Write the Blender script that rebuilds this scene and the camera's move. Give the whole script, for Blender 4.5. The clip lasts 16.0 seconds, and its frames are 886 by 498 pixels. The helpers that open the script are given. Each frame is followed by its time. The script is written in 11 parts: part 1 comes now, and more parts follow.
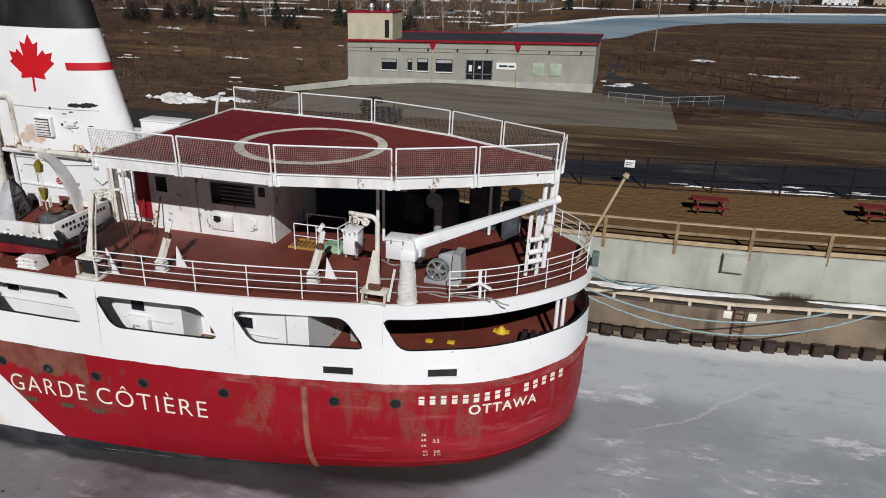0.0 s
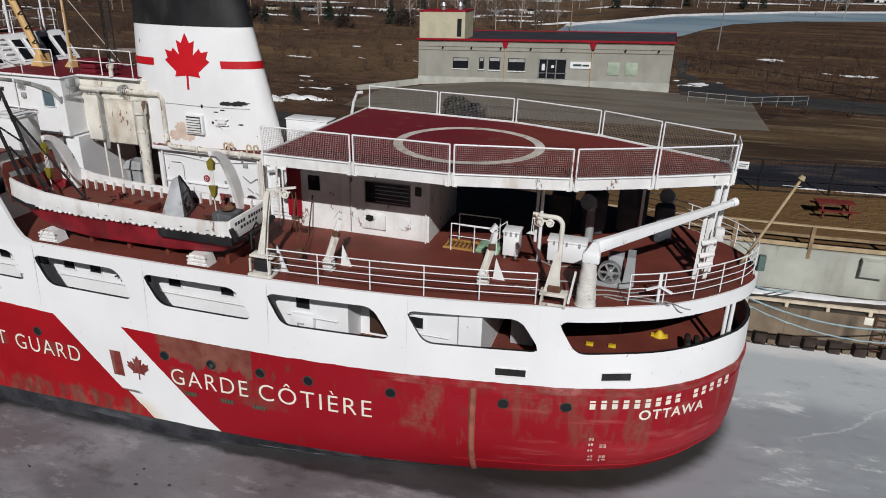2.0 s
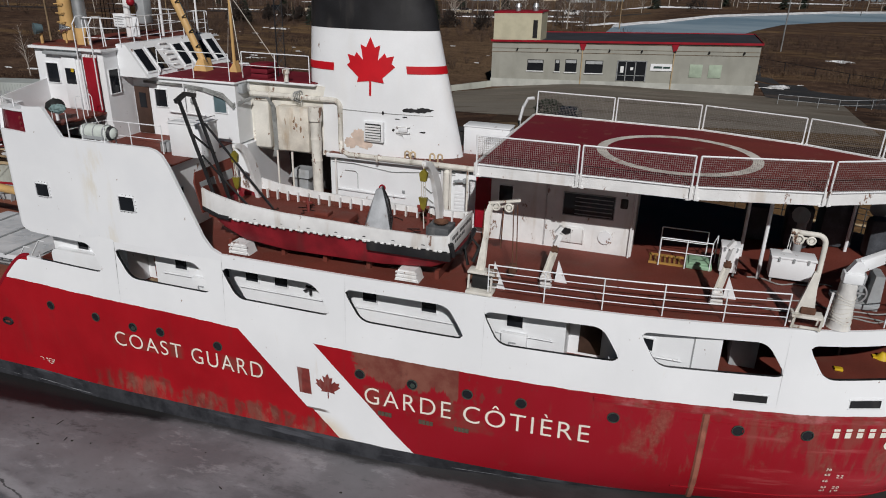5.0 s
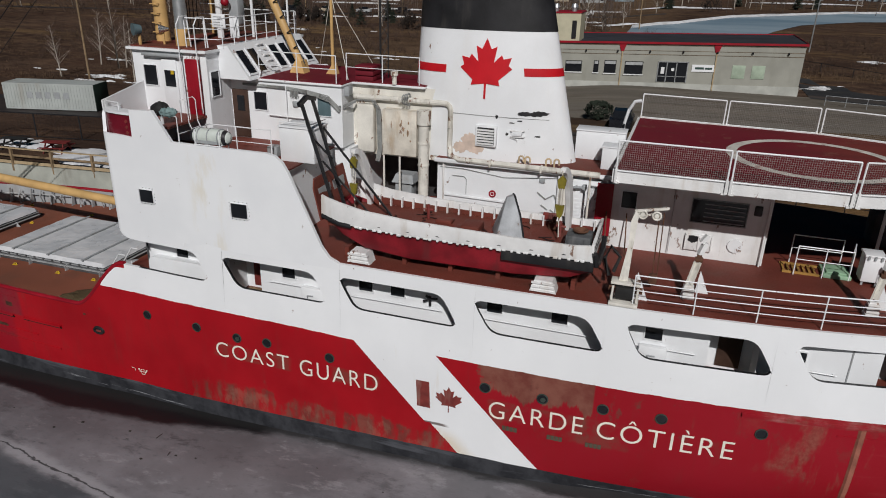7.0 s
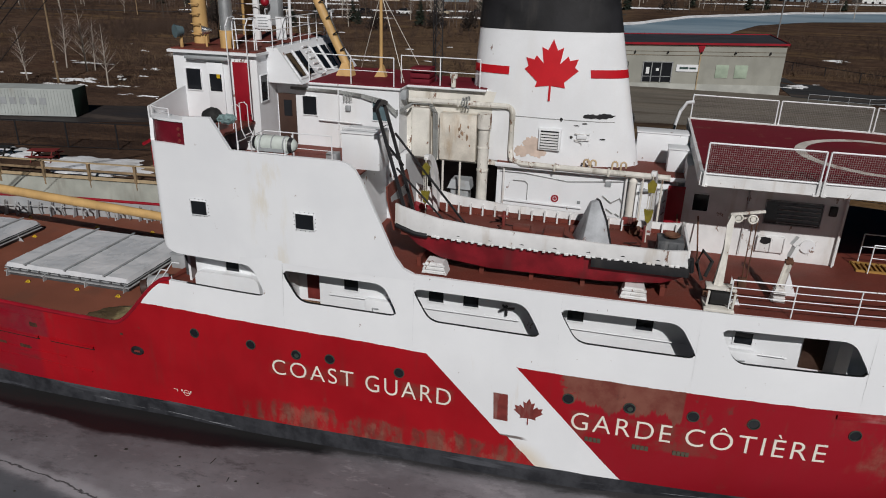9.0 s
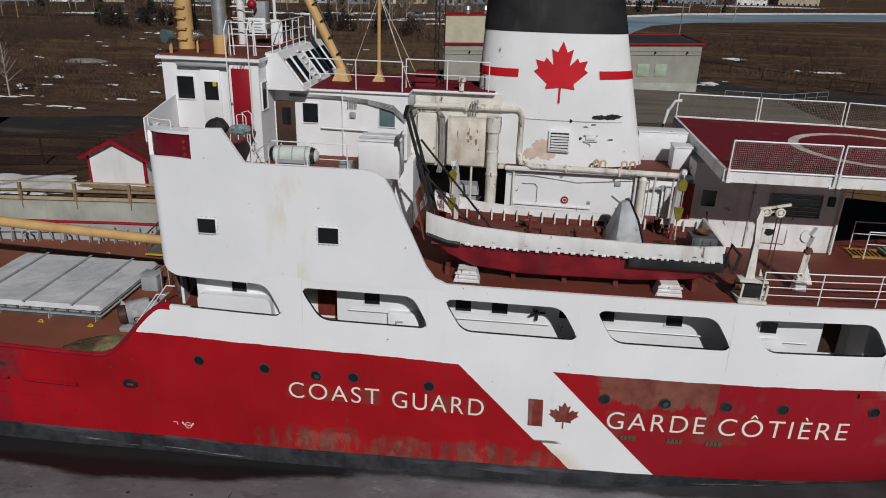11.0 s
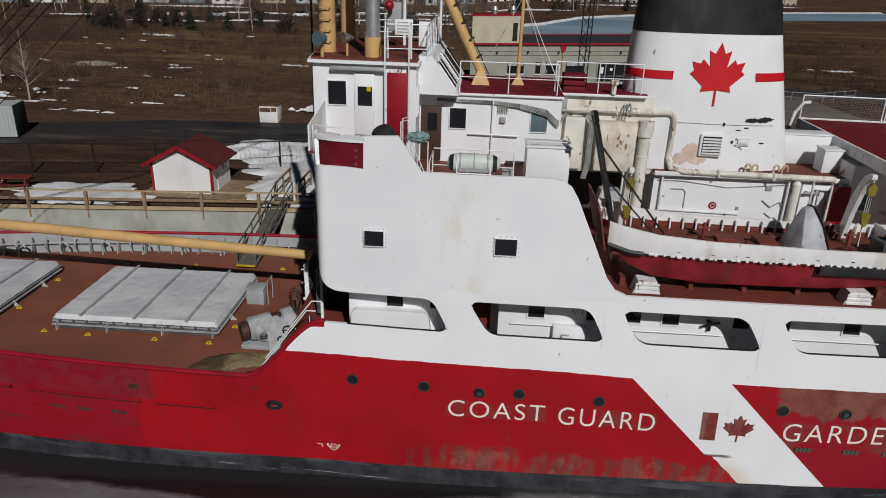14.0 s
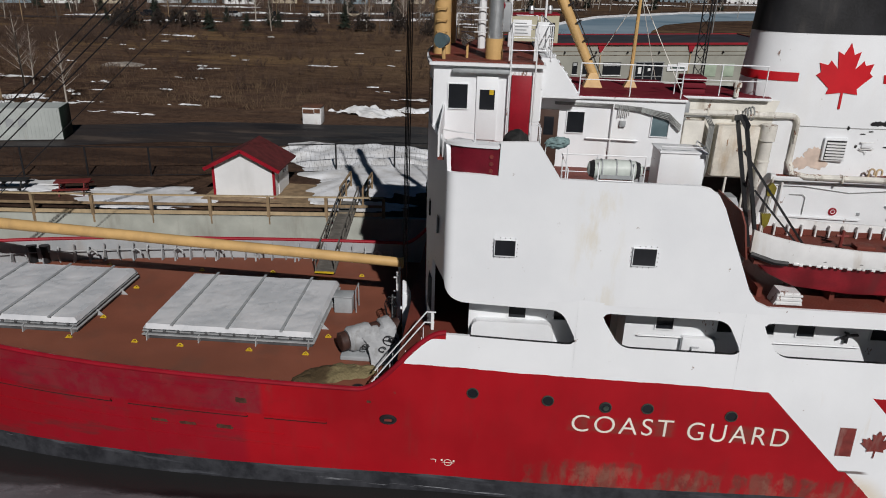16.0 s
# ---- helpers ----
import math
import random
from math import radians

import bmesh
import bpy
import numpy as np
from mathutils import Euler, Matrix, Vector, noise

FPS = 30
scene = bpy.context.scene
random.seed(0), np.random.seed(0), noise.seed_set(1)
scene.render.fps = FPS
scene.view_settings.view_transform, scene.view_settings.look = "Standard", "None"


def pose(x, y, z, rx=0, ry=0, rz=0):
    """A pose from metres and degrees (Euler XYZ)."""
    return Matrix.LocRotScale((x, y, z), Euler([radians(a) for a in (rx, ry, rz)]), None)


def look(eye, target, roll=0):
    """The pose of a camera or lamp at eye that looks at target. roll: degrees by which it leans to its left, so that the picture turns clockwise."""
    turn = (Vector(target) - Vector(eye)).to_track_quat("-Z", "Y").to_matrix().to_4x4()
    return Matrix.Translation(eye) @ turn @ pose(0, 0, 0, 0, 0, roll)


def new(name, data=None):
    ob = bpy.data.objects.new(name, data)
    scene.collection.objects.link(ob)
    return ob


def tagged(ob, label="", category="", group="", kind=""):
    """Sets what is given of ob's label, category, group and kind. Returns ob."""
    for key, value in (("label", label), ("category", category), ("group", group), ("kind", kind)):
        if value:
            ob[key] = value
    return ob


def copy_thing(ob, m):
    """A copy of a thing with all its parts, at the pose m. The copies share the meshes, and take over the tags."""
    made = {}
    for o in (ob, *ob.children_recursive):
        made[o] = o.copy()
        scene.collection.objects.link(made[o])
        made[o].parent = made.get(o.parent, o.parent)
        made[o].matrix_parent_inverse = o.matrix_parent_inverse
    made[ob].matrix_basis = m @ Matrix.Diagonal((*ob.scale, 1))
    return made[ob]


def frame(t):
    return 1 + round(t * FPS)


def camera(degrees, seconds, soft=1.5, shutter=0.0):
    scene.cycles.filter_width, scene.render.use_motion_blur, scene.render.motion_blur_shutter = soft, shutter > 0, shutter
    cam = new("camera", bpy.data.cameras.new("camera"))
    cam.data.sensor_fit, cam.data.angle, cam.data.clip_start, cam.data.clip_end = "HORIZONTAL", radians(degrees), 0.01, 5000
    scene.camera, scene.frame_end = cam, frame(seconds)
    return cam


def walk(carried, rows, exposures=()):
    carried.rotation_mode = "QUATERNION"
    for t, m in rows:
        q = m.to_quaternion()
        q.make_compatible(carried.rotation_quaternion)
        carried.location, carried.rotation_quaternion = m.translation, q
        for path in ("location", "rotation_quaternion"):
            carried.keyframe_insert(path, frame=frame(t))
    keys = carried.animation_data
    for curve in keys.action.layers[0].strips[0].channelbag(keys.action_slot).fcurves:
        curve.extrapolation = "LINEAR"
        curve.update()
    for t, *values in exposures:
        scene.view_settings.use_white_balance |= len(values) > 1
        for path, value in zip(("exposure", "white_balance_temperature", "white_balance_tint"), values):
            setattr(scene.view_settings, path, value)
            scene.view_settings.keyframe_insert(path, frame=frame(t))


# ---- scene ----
cam = camera(65.1, 16.0, soft=1.0)
METRES, EYE, TILT, LEAN, TURN = 34.0, 17.25, 0.0, 0.0, 13.9
ROWS = [
    (0.0, 0.0, 0.0, 0.0, 0.67, -22.36, -1.64),
    (0.5, -0.0344, -0.0016, -0.0011, 0.64, -22.38, -1.62),
    (1.0, -0.0688, -0.0015, -0.0023, 0.74, -22.41, -1.59),
    (1.5, -0.1027, 0.0001, -0.0035, 1.97, -22.47, -1.48),
    (2.0, -0.1362, 0.003, -0.0044, 3.14, -22.51, -1.39),
    (2.5, -0.1694, 0.0067, -0.0053, 4.02, -22.54, -1.31),
    (3.0, -0.2018, 0.0111, -0.0062, 4.45, -22.54, -1.25),
    (3.5, -0.2347, 0.0154, -0.0067, 4.45, -22.53, -1.25),
    (4.0, -0.2674, 0.0196, -0.0073, 4.44, -22.52, -1.23),
    (6.5, -0.4279, 0.0405, -0.0122, 4.36, -22.47, -1.23),
    (7.0, -0.4591, 0.0447, -0.0134, 4.34, -22.47, -1.23),
    (7.5, -0.4896, 0.0493, -0.0145, 4.34, -22.46, -1.22),
    (8.0, -0.5193, 0.0542, -0.0157, 4.12, -22.44, -1.22),
    (8.5, -0.5486, 0.0592, -0.0169, 2.53, -22.39, -1.32),
    (11.0, -0.6951, 0.0902, -0.0218, -8.16, -21.95, -1.76),
    (11.5, -0.7243, 0.0976, -0.0229, -9.64, -21.88, -1.81),
    (12.0, -0.7536, 0.1059, -0.0239, -10.4, -21.87, -1.81),
    (12.5, -0.7814, 0.115, -0.0245, -10.46, -21.89, -1.79),
    (13.0, -0.811, 0.1257, -0.0257, -10.45, -21.89, -1.77),
    (13.5, -0.8401, 0.1369, -0.027, -10.42, -21.88, -1.78),
    (14.0, -0.8683, 0.1482, -0.0281, -10.37, -21.88, -1.75),
    (14.5, -0.8961, 0.1595, -0.0293, -10.35, -21.87, -1.72),
    (15.0, -0.923, 0.171, -0.0304, -10.33, -21.88, -1.69),
    (15.5, -0.9488, 0.1819, -0.0312, -10.31, -21.91, -1.66),
    (16.0, -0.9734, 0.1928, -0.0322, -10.26, -21.9, -1.62),
]
walk(cam, [(t, pose(0, -23.5, EYE, TILT, LEAN, TURN) @ pose(METRES * x, METRES * y, METRES * z, 90 + pitch, roll, yaw)) for t, x, y, z, yaw, pitch, roll in ROWS],
     exposures=[(0.0, -0.38), (2.5, -0.47), (4.0, -0.58), (6.5, -0.68), (8.5, -0.7), (11.0, -0.76), (12.5, -0.76), (14.5, -0.69), (16.0, -0.59)])

# ---- world and sun ----
SUN_TO = Vector((0.34, -1.0, 0.78)).normalized()
world = bpy.data.worlds.new("sky")
scene.world = world
world.use_nodes = True
wn = world.node_tree.nodes
sky = wn.new("ShaderNodeTexSky")
sky.sky_type = "NISHITA"
sky.sun_disc = False
sky.sun_elevation = math.asin(SUN_TO.z)
sky.sun_rotation = math.atan2(SUN_TO.x, SUN_TO.y)
tint = wn.new("ShaderNodeHueSaturation")
tint.inputs["Saturation"].default_value = 1.9
world.node_tree.links.new(sky.outputs[0], tint.inputs["Color"])
world.node_tree.links.new(tint.outputs[0], wn["Background"].inputs[0])
wn["Background"].inputs[1].default_value = 0.0096
sun_data = bpy.data.lights.new("sun", "SUN")
sun_data.energy = 5.0
sun_data.angle = radians(0.55)
sun_data.color = (1.0, 0.972, 0.962)
sun = new("sun", sun_data)
sun.matrix_world = look(SUN_TO * 100, (0, 0, 0))


# ---- materials ----
def mix(nt, fac, a, b):
    """A colour mix of a and b, each a socket or an RGB."""
    n = nt.nodes.new("ShaderNodeMix")
    n.data_type = "RGBA"
    for sock, v in ((n.inputs[0], fac), (n.inputs[6], a), (n.inputs[7], b)):
        if isinstance(v, (tuple, list)):
            sock.default_value = (*v, 1)
        elif isinstance(v, (int, float)):
            sock.default_value = v
        else:
            nt.links.new(v, sock)
    return n.outputs[2]


def calc(nt, op, a, b=0.0, c=0.0):
    n = nt.nodes.new("ShaderNodeMath")
    n.operation = op
    for sock, v in zip(n.inputs, (a, b, c)):
        if isinstance(v, (int, float)):
            sock.default_value = v
        else:
            nt.links.new(v, sock)
    return n.outputs[0]


def ramp(nt, v, lo, hi, to_lo=0.0, to_hi=1.0):
    n = nt.nodes.new("ShaderNodeMapRange")
    n.interpolation_type = "SMOOTHSTEP"
    for k, x in ((1, lo), (2, hi), (3, to_lo), (4, to_hi)):
        n.inputs[k].default_value = x
    nt.links.new(v, n.inputs[0])
    return n.outputs[0]


def coords(nt, scale=(1, 1, 1)):
    tc = nt.nodes.new("ShaderNodeTexCoord")
    mp = nt.nodes.new("ShaderNodeMapping")
    mp.inputs[3].default_value = scale
    nt.links.new(tc.outputs["Object"], mp.inputs[0])
    return mp.outputs[0]


def fuzz(nt, size, detail=4.0, scale=(1, 1, 1), rough=0.55):
    """Noise with blotches of about that size in metres."""
    n = nt.nodes.new("ShaderNodeTexNoise")
    n.inputs["Scale"].default_value = 1.0 / size
    n.inputs["Detail"].default_value = detail
    n.inputs["Roughness"].default_value = rough
    nt.links.new(coords(nt, scale), n.inputs["Vector"])
    return n.outputs[0]


def surface(name, rough=0.6, metal=0.0, spec=0.35):
    m = bpy.data.materials.new(name)
    m.use_nodes = True
    nt = m.node_tree
    bs = nt.nodes["Principled BSDF"]
    bs.inputs["Roughness"].default_value = rough
    bs.inputs["Metallic"].default_value = metal
    bs.inputs["Specular IOR Level"].default_value = spec
    return m, nt, bs


def bump(nt, bs, height, strength, dist):
    b = nt.nodes.new("ShaderNodeBump")
    b.inputs["Strength"].default_value = strength
    b.inputs["Distance"].default_value = dist
    nt.links.new(height, b.inputs["Height"])
    nt.links.new(b.outputs[0], bs.inputs["Normal"])


RUST = (0.16, 0.07, 0.035)


def paint(name, col, rough=0.5, metal=0.0, vary=0.18, size=1.2, rust=0.0, dirt=None, relief=0.25, dirt_amount=0.5, grain=0.05):
    """A painted or plain surface: broad fading, fine grain, specks and streaks of rust or dirt."""
    m, nt, bs = surface(name, rough, metal)
    dark = tuple(c * (1 - vary) for c in col)
    light = tuple(min(1, c * (1 + vary * 0.6)) for c in col)
    big = fuzz(nt, size, 5)
    fine = fuzz(nt, grain, 3)
    c = mix(nt, ramp(nt, big, 0.3, 0.7), dark, light)
    c = mix(nt, ramp(nt, fine, 0.25, 0.75, 0.0, vary * 0.8), c, tuple(x * 0.55 for x in col))
    if dirt:
        streak = fuzz(nt, size * 0.7, 6, (1, 1, 0.18))
        c = mix(nt, ramp(nt, streak, 0.52, 0.72, 0.0, dirt_amount), c, dirt)
    if rust:
        spots = fuzz(nt, 0.42, 7, (1, 1, 0.45), 0.7)
        edge = 0.74 - 0.16 * rust
        c = mix(nt, ramp(nt, spots, edge, edge + 0.03, 0.0, 0.9), c, RUST)
    nt.links.new(c, bs.inputs["Base Color"])
    nt.links.new(ramp(nt, fine, 0.2, 0.8, max(0.05, rough - 0.1), min(1, rough + 0.12)), bs.inputs["Roughness"])
    bump(nt, bs, calc(nt, "ADD", big, calc(nt, "MULTIPLY", fine, 0.35)), relief, 0.02)
    return m


WHITE = paint("white_marine_paint", (0.78, 0.8, 0.815), 0.42, vary=0.06, size=2.0, rust=0.56, dirt=(0.64, 0.59, 0.5), dirt_amount=0.16, relief=0.2)
PLATE_WHITE, nt, bs = surface("side_plate_paint", 0.42, 0.0, 0.3)
tc = nt.nodes.new("ShaderNodeTexCoord")
sp = nt.nodes.new("ShaderNodeSeparateXYZ")
nt.links.new(tc.outputs["Object"], sp.inputs[0])
big, streak, chips, fine = fuzz(nt, 2.0, 5), fuzz(nt, 0.5, 6, (1, 1, 0.3), 0.65), fuzz(nt, 0.3, 6, (1, 1, 0.6), 0.7), fuzz(nt, 0.05, 3)
c = mix(nt, ramp(nt, big, 0.3, 0.7), (0.75, 0.77, 0.79), (0.795, 0.815, 0.83))
near = calc(nt, "MULTIPLY", ramp(nt, sp.outputs[0], -31.2, -30.5), ramp(nt, sp.outputs[0], -29.3, -30.1))
c = mix(nt, calc(nt, "MULTIPLY", near, ramp(nt, streak, 0.46, 0.72, 0, 0.55)), c, (0.66, 0.6, 0.46))
c = mix(nt, ramp(nt, chips, 0.685, 0.7, 0, 0.9), c, (0.2, 0.13, 0.08))
nt.links.new(c, bs.inputs["Base Color"])
nt.links.new(ramp(nt, fine, 0.2, 0.8, 0.34, 0.52), bs.inputs["Roughness"])
bump(nt, bs, calc(nt, "ADD", calc(nt, "MULTIPLY", big, 2.0), calc(nt, "MULTIPLY", fine, 0.2)), 0.25, 0.03)
GREY_LIGHT = paint("pale_grey_paint", (0.4, 0.415, 0.42), 0.55, vary=0.2, size=0.6, rust=0.4, dirt=(0.2, 0.19, 0.18))
WHITE_WORN = paint("worn_white_paint", (0.74, 0.745, 0.74), 0.5, vary=0.1, size=0.8, rust=0.75, dirt=(0.45, 0.38, 0.3), relief=0.35)
CREAM = paint("stained_white_paint", (0.71, 0.69, 0.625), 0.55, vary=0.16, size=0.9, rust=0.8, dirt=(0.3, 0.24, 0.17), dirt_amount=0.7, relief=0.4)
GRIMY = paint("grimy_white_paint", (0.68, 0.66, 0.6), 0.6, vary=0.15, size=0.5, rust=1.0, dirt=(0.22, 0.19, 0.14), dirt_amount=0.6, relief=0.4)
SCREEN_RED = paint("dark_crimson_paint", (0.14, 0.005, 0.015), 0.5, vary=0.2, size=0.5, rust=0.3)
RED_PAINT = paint("red_paint", (0.29, 0.007, 0.018), 0.45, vary=0.2, size=1.0, rust=0.3)
DECK_RED = paint("oxide_red_deck_paint", (0.15, 0.034, 0.022), 0.68, vary=0.22, size=1.6, dirt=(0.12, 0.05, 0.035), rust=0.1, relief=0.3)
INNER_GREY = paint("grey_bulwark_paint", (0.36, 0.375, 0.385), 0.55, vary=0.15, size=1.1, rust=0.5, dirt=(0.3, 0.27, 0.24))
HELI_RED, nt, bs = surface("flight_deck_paint", 0.7, 0.0, 0.12)
tc = nt.nodes.new("ShaderNodeTexCoord")
sp = nt.nodes.new("ShaderNodeSeparateXYZ")
nt.links.new(tc.outputs["Object"], sp.inputs[0])
big, mid, fine, smear = fuzz(nt, 3.0, 5), fuzz(nt, 0.7, 7, (1, 1, 1), 0.65), fuzz(nt, 0.07, 3), fuzz(nt, 1.2, 6, (0.3, 1.5, 1), 0.65)
c = mix(nt, calc(nt, "ADD", ramp(nt, sp.outputs[0], -13, -8, 0, 0.8), calc(nt, "MULTIPLY", calc(nt, "SUBTRACT", big, 0.5), 1.2)), (0.156, 0.014, 0.025), (0.18, 0.042, 0.032))
c = mix(nt, ramp(nt, smear, 0.48, 0.68, 0, 0.45), c, (0.1, 0.026, 0.024))
c = mix(nt, ramp(nt, mid, 0.6, 0.66, 0, 0.6), c, (0.2, 0.085, 0.06))
c = mix(nt, ramp(nt, fine, 0.3, 0.7, 0, 0.3), c, (0.1, 0.02, 0.02))
nt.links.new(c, bs.inputs["Base Color"])
bump(nt, bs, calc(nt, "ADD", mid, fine), 0.25, 0.01)
WELL_RED = paint("brown_red_deck_paint", (0.215, 0.072, 0.042), 0.7, vary=0.16, size=2.5, dirt=(0.13, 0.06, 0.04), relief=0.25)
RING_WHITE = paint("worn_ring_paint", (0.64, 0.61, 0.55), 0.65, vary=0.2, size=0.7, dirt=(0.3, 0.1, 0.08), dirt_amount=0.7)
BLACK = paint("black_paint", (0.018, 0.018, 0.02), 0.45, vary=0.4, size=0.9, dirt=(0.06, 0.055, 0.05))
RUBBER = paint("black_rubber", (0.02, 0.02, 0.02), 0.75, vary=0.3, size=0.5)
GREY = paint("grey_paint", (0.33, 0.35, 0.36), 0.5, vary=0.15, size=0.6, rust=0.3, dirt=(0.2, 0.19, 0.17))
NET_WIRE = paint("weathered_net_wire", (0.24, 0.215, 0.2), 0.7, 0.0, vary=0.2, size=0.5)
DARK_STEEL = paint("dark_grey_paint", (0.09, 0.095, 0.1), 0.55, vary=0.25, size=0.6, rust=0.4, dirt=(0.2, 0.2, 0.2))
STEEL = paint("galvanised_steel", (0.5, 0.52, 0.53), 0.4, 0.7, vary=0.15, size=0.5)
RUSTY = paint("rusty_steel", (0.13, 0.06, 0.035), 0.85, vary=0.35, size=0.4, dirt=(0.05, 0.03, 0.02))
BUFF = paint("buff_yellow_paint", (0.58, 0.37, 0.15), 0.5, vary=0.14, size=0.9, rust=0.25, dirt=(0.35, 0.22, 0.1))
YELLOW = paint("yellow_paint", (0.62, 0.42, 0.02), 0.5, vary=0.2, size=0.3, rust=0.2)
BROWN_DOOR = paint("brown_varnished_wood", (0.06, 0.034, 0.025), 0.4, vary=0.25, size=0.5)
TARP, nt, bs = surface("white_tarpaulin", 0.3, 0.0, 0.5)
a1, a2, a3 = fuzz(nt, 1.2, 5), fuzz(nt, 0.35, 6, (1, 0.35, 1), 0.6), fuzz(nt, 0.08, 4)
c = mix(nt, ramp(nt, a1, 0.35, 0.68), (0.52, 0.54, 0.56), (0.63, 0.64, 0.655))
c = mix(nt, ramp(nt, a2, 0.55, 0.75, 0, 0.45), c, (0.43, 0.44, 0.45))
nt.links.new(c, bs.inputs["Base Color"])
nt.links.new(ramp(nt, a1, 0.3, 0.7, 0.22, 0.42), bs.inputs["Roughness"])
bump(nt, bs, calc(nt, "ADD", a2, calc(nt, "ADD", a1, calc(nt, "MULTIPLY", a3, 0.12))), 0.3, 0.05)
GREEN = paint("pale_green_paint", (0.28, 0.45, 0.3), 0.6, vary=0.2, size=0.4)
TIMBER = paint("weathered_timber", (0.27, 0.19, 0.11), 0.85, vary=0.3, size=0.5, dirt=(0.12, 0.09, 0.06))
PALE_TIMBER = paint("pale_timber", (0.45, 0.345, 0.21), 0.8, vary=0.2, size=0.5, dirt=(0.3, 0.24, 0.16))
CONCRETE = paint("weathered_concrete", (0.42, 0.435, 0.385), 0.9, vary=0.18, size=1.8, dirt=(0.2, 0.19, 0.16), dirt_amount=0.6, relief=0.5)
DARK_CONCRETE = paint("stained_concrete", (0.2, 0.155, 0.108), 0.75, vary=0.45, size=2.2, dirt=(0.032, 0.024, 0.018), dirt_amount=0.92, relief=0.6)
WET_CONCRETE = paint("wet_stained_concrete", (0.075, 0.058, 0.045), 0.6, vary=0.5, size=1.6, dirt=(0.03, 0.024, 0.02), dirt_amount=0.8, relief=0.4)
KERB_CREAM = paint("cream_painted_timber", (0.62, 0.54, 0.41), 0.75, vary=0.18, size=0.5, rust=0.4, dirt=(0.4, 0.32, 0.22))
PILE = paint("rusted_sheet_pile", (0.05, 0.035, 0.028), 0.85, vary=0.5, size=0.6)
BLOCK = paint("grey_block_wall", (0.32, 0.32, 0.28), 0.85, vary=0.12, size=2.0, dirt=(0.24, 0.24, 0.2), relief=0.3)
ROOF_DARK = paint("dark_roof_membrane", (0.035, 0.036, 0.045), 0.8, vary=0.3, size=2.0)
SHINGLE = paint("dark_red_shingle", (0.1, 0.018, 0.018), 0.8, vary=0.3, size=0.4)
SIDING = paint("white_siding", (0.72, 0.73, 0.73), 0.55, vary=0.06, size=1.5, dirt=(0.5, 0.5, 0.48), dirt_amount=0.3)
CONTAINER = paint("pale_container_paint", (0.4, 0.43, 0.415), 0.55, vary=0.12, size=1.5, rust=0.3, dirt=(0.3, 0.28, 0.24))
DARK_GREEN = paint("dark_green_paint", (0.015, 0.03, 0.022), 0.6, vary=0.3, size=0.8)
FENCE_BLACK = paint("black_fence_coating", (0.012, 0.012, 0.014), 0.55, vary=0.3, size=0.3)
ROPE_BLUE = paint("faded_blue_rope", (0.3, 0.42, 0.45), 0.9, vary=0.2, size=0.2)
BAR_WHITE = paint("white_lettering", (0.78, 0.75, 0.66), 0.55, vary=0.1, size=0.5, rust=0.25)
LEAF_RED = paint("bright_red_paint", (0.52, 0.008, 0.016), 0.45, vary=0.12, size=0.8)
FADED_RED = paint("faded_red_paint", (0.2, 0.035, 0.03), 0.6, vary=0.3, size=0.4, dirt=(0.3, 0.2, 0.17))
CABLE = paint("grey_cable_sheath", (0.3, 0.31, 0.3), 0.7, vary=0.2, size=0.3)
CAR_PAINT = paint("dark_car_paint", (0.02, 0.021, 0.026), 0.25, 0.3, vary=0.15, size=1.0)


def glass(name, col=(0.008, 0.009, 0.011), rough=0.08):
    m, nt, bs = surface(name, rough)
    n = fuzz(nt, 0.4, 3)
    nt.links.new(mix(nt, n, col, tuple(c * 2.2 for c in col)), bs.inputs["Base Color"])
    bs.inputs["IOR"].default_value = 1.5
    return m


GLASS = glass("dark_window_glass")
GLASS_GREEN = glass("greenish_window_glass", (0.03, 0.05, 0.045))
GLASS_BLUE = glass("blue_grey_glass", (0.06, 0.09, 0.1), 0.15)


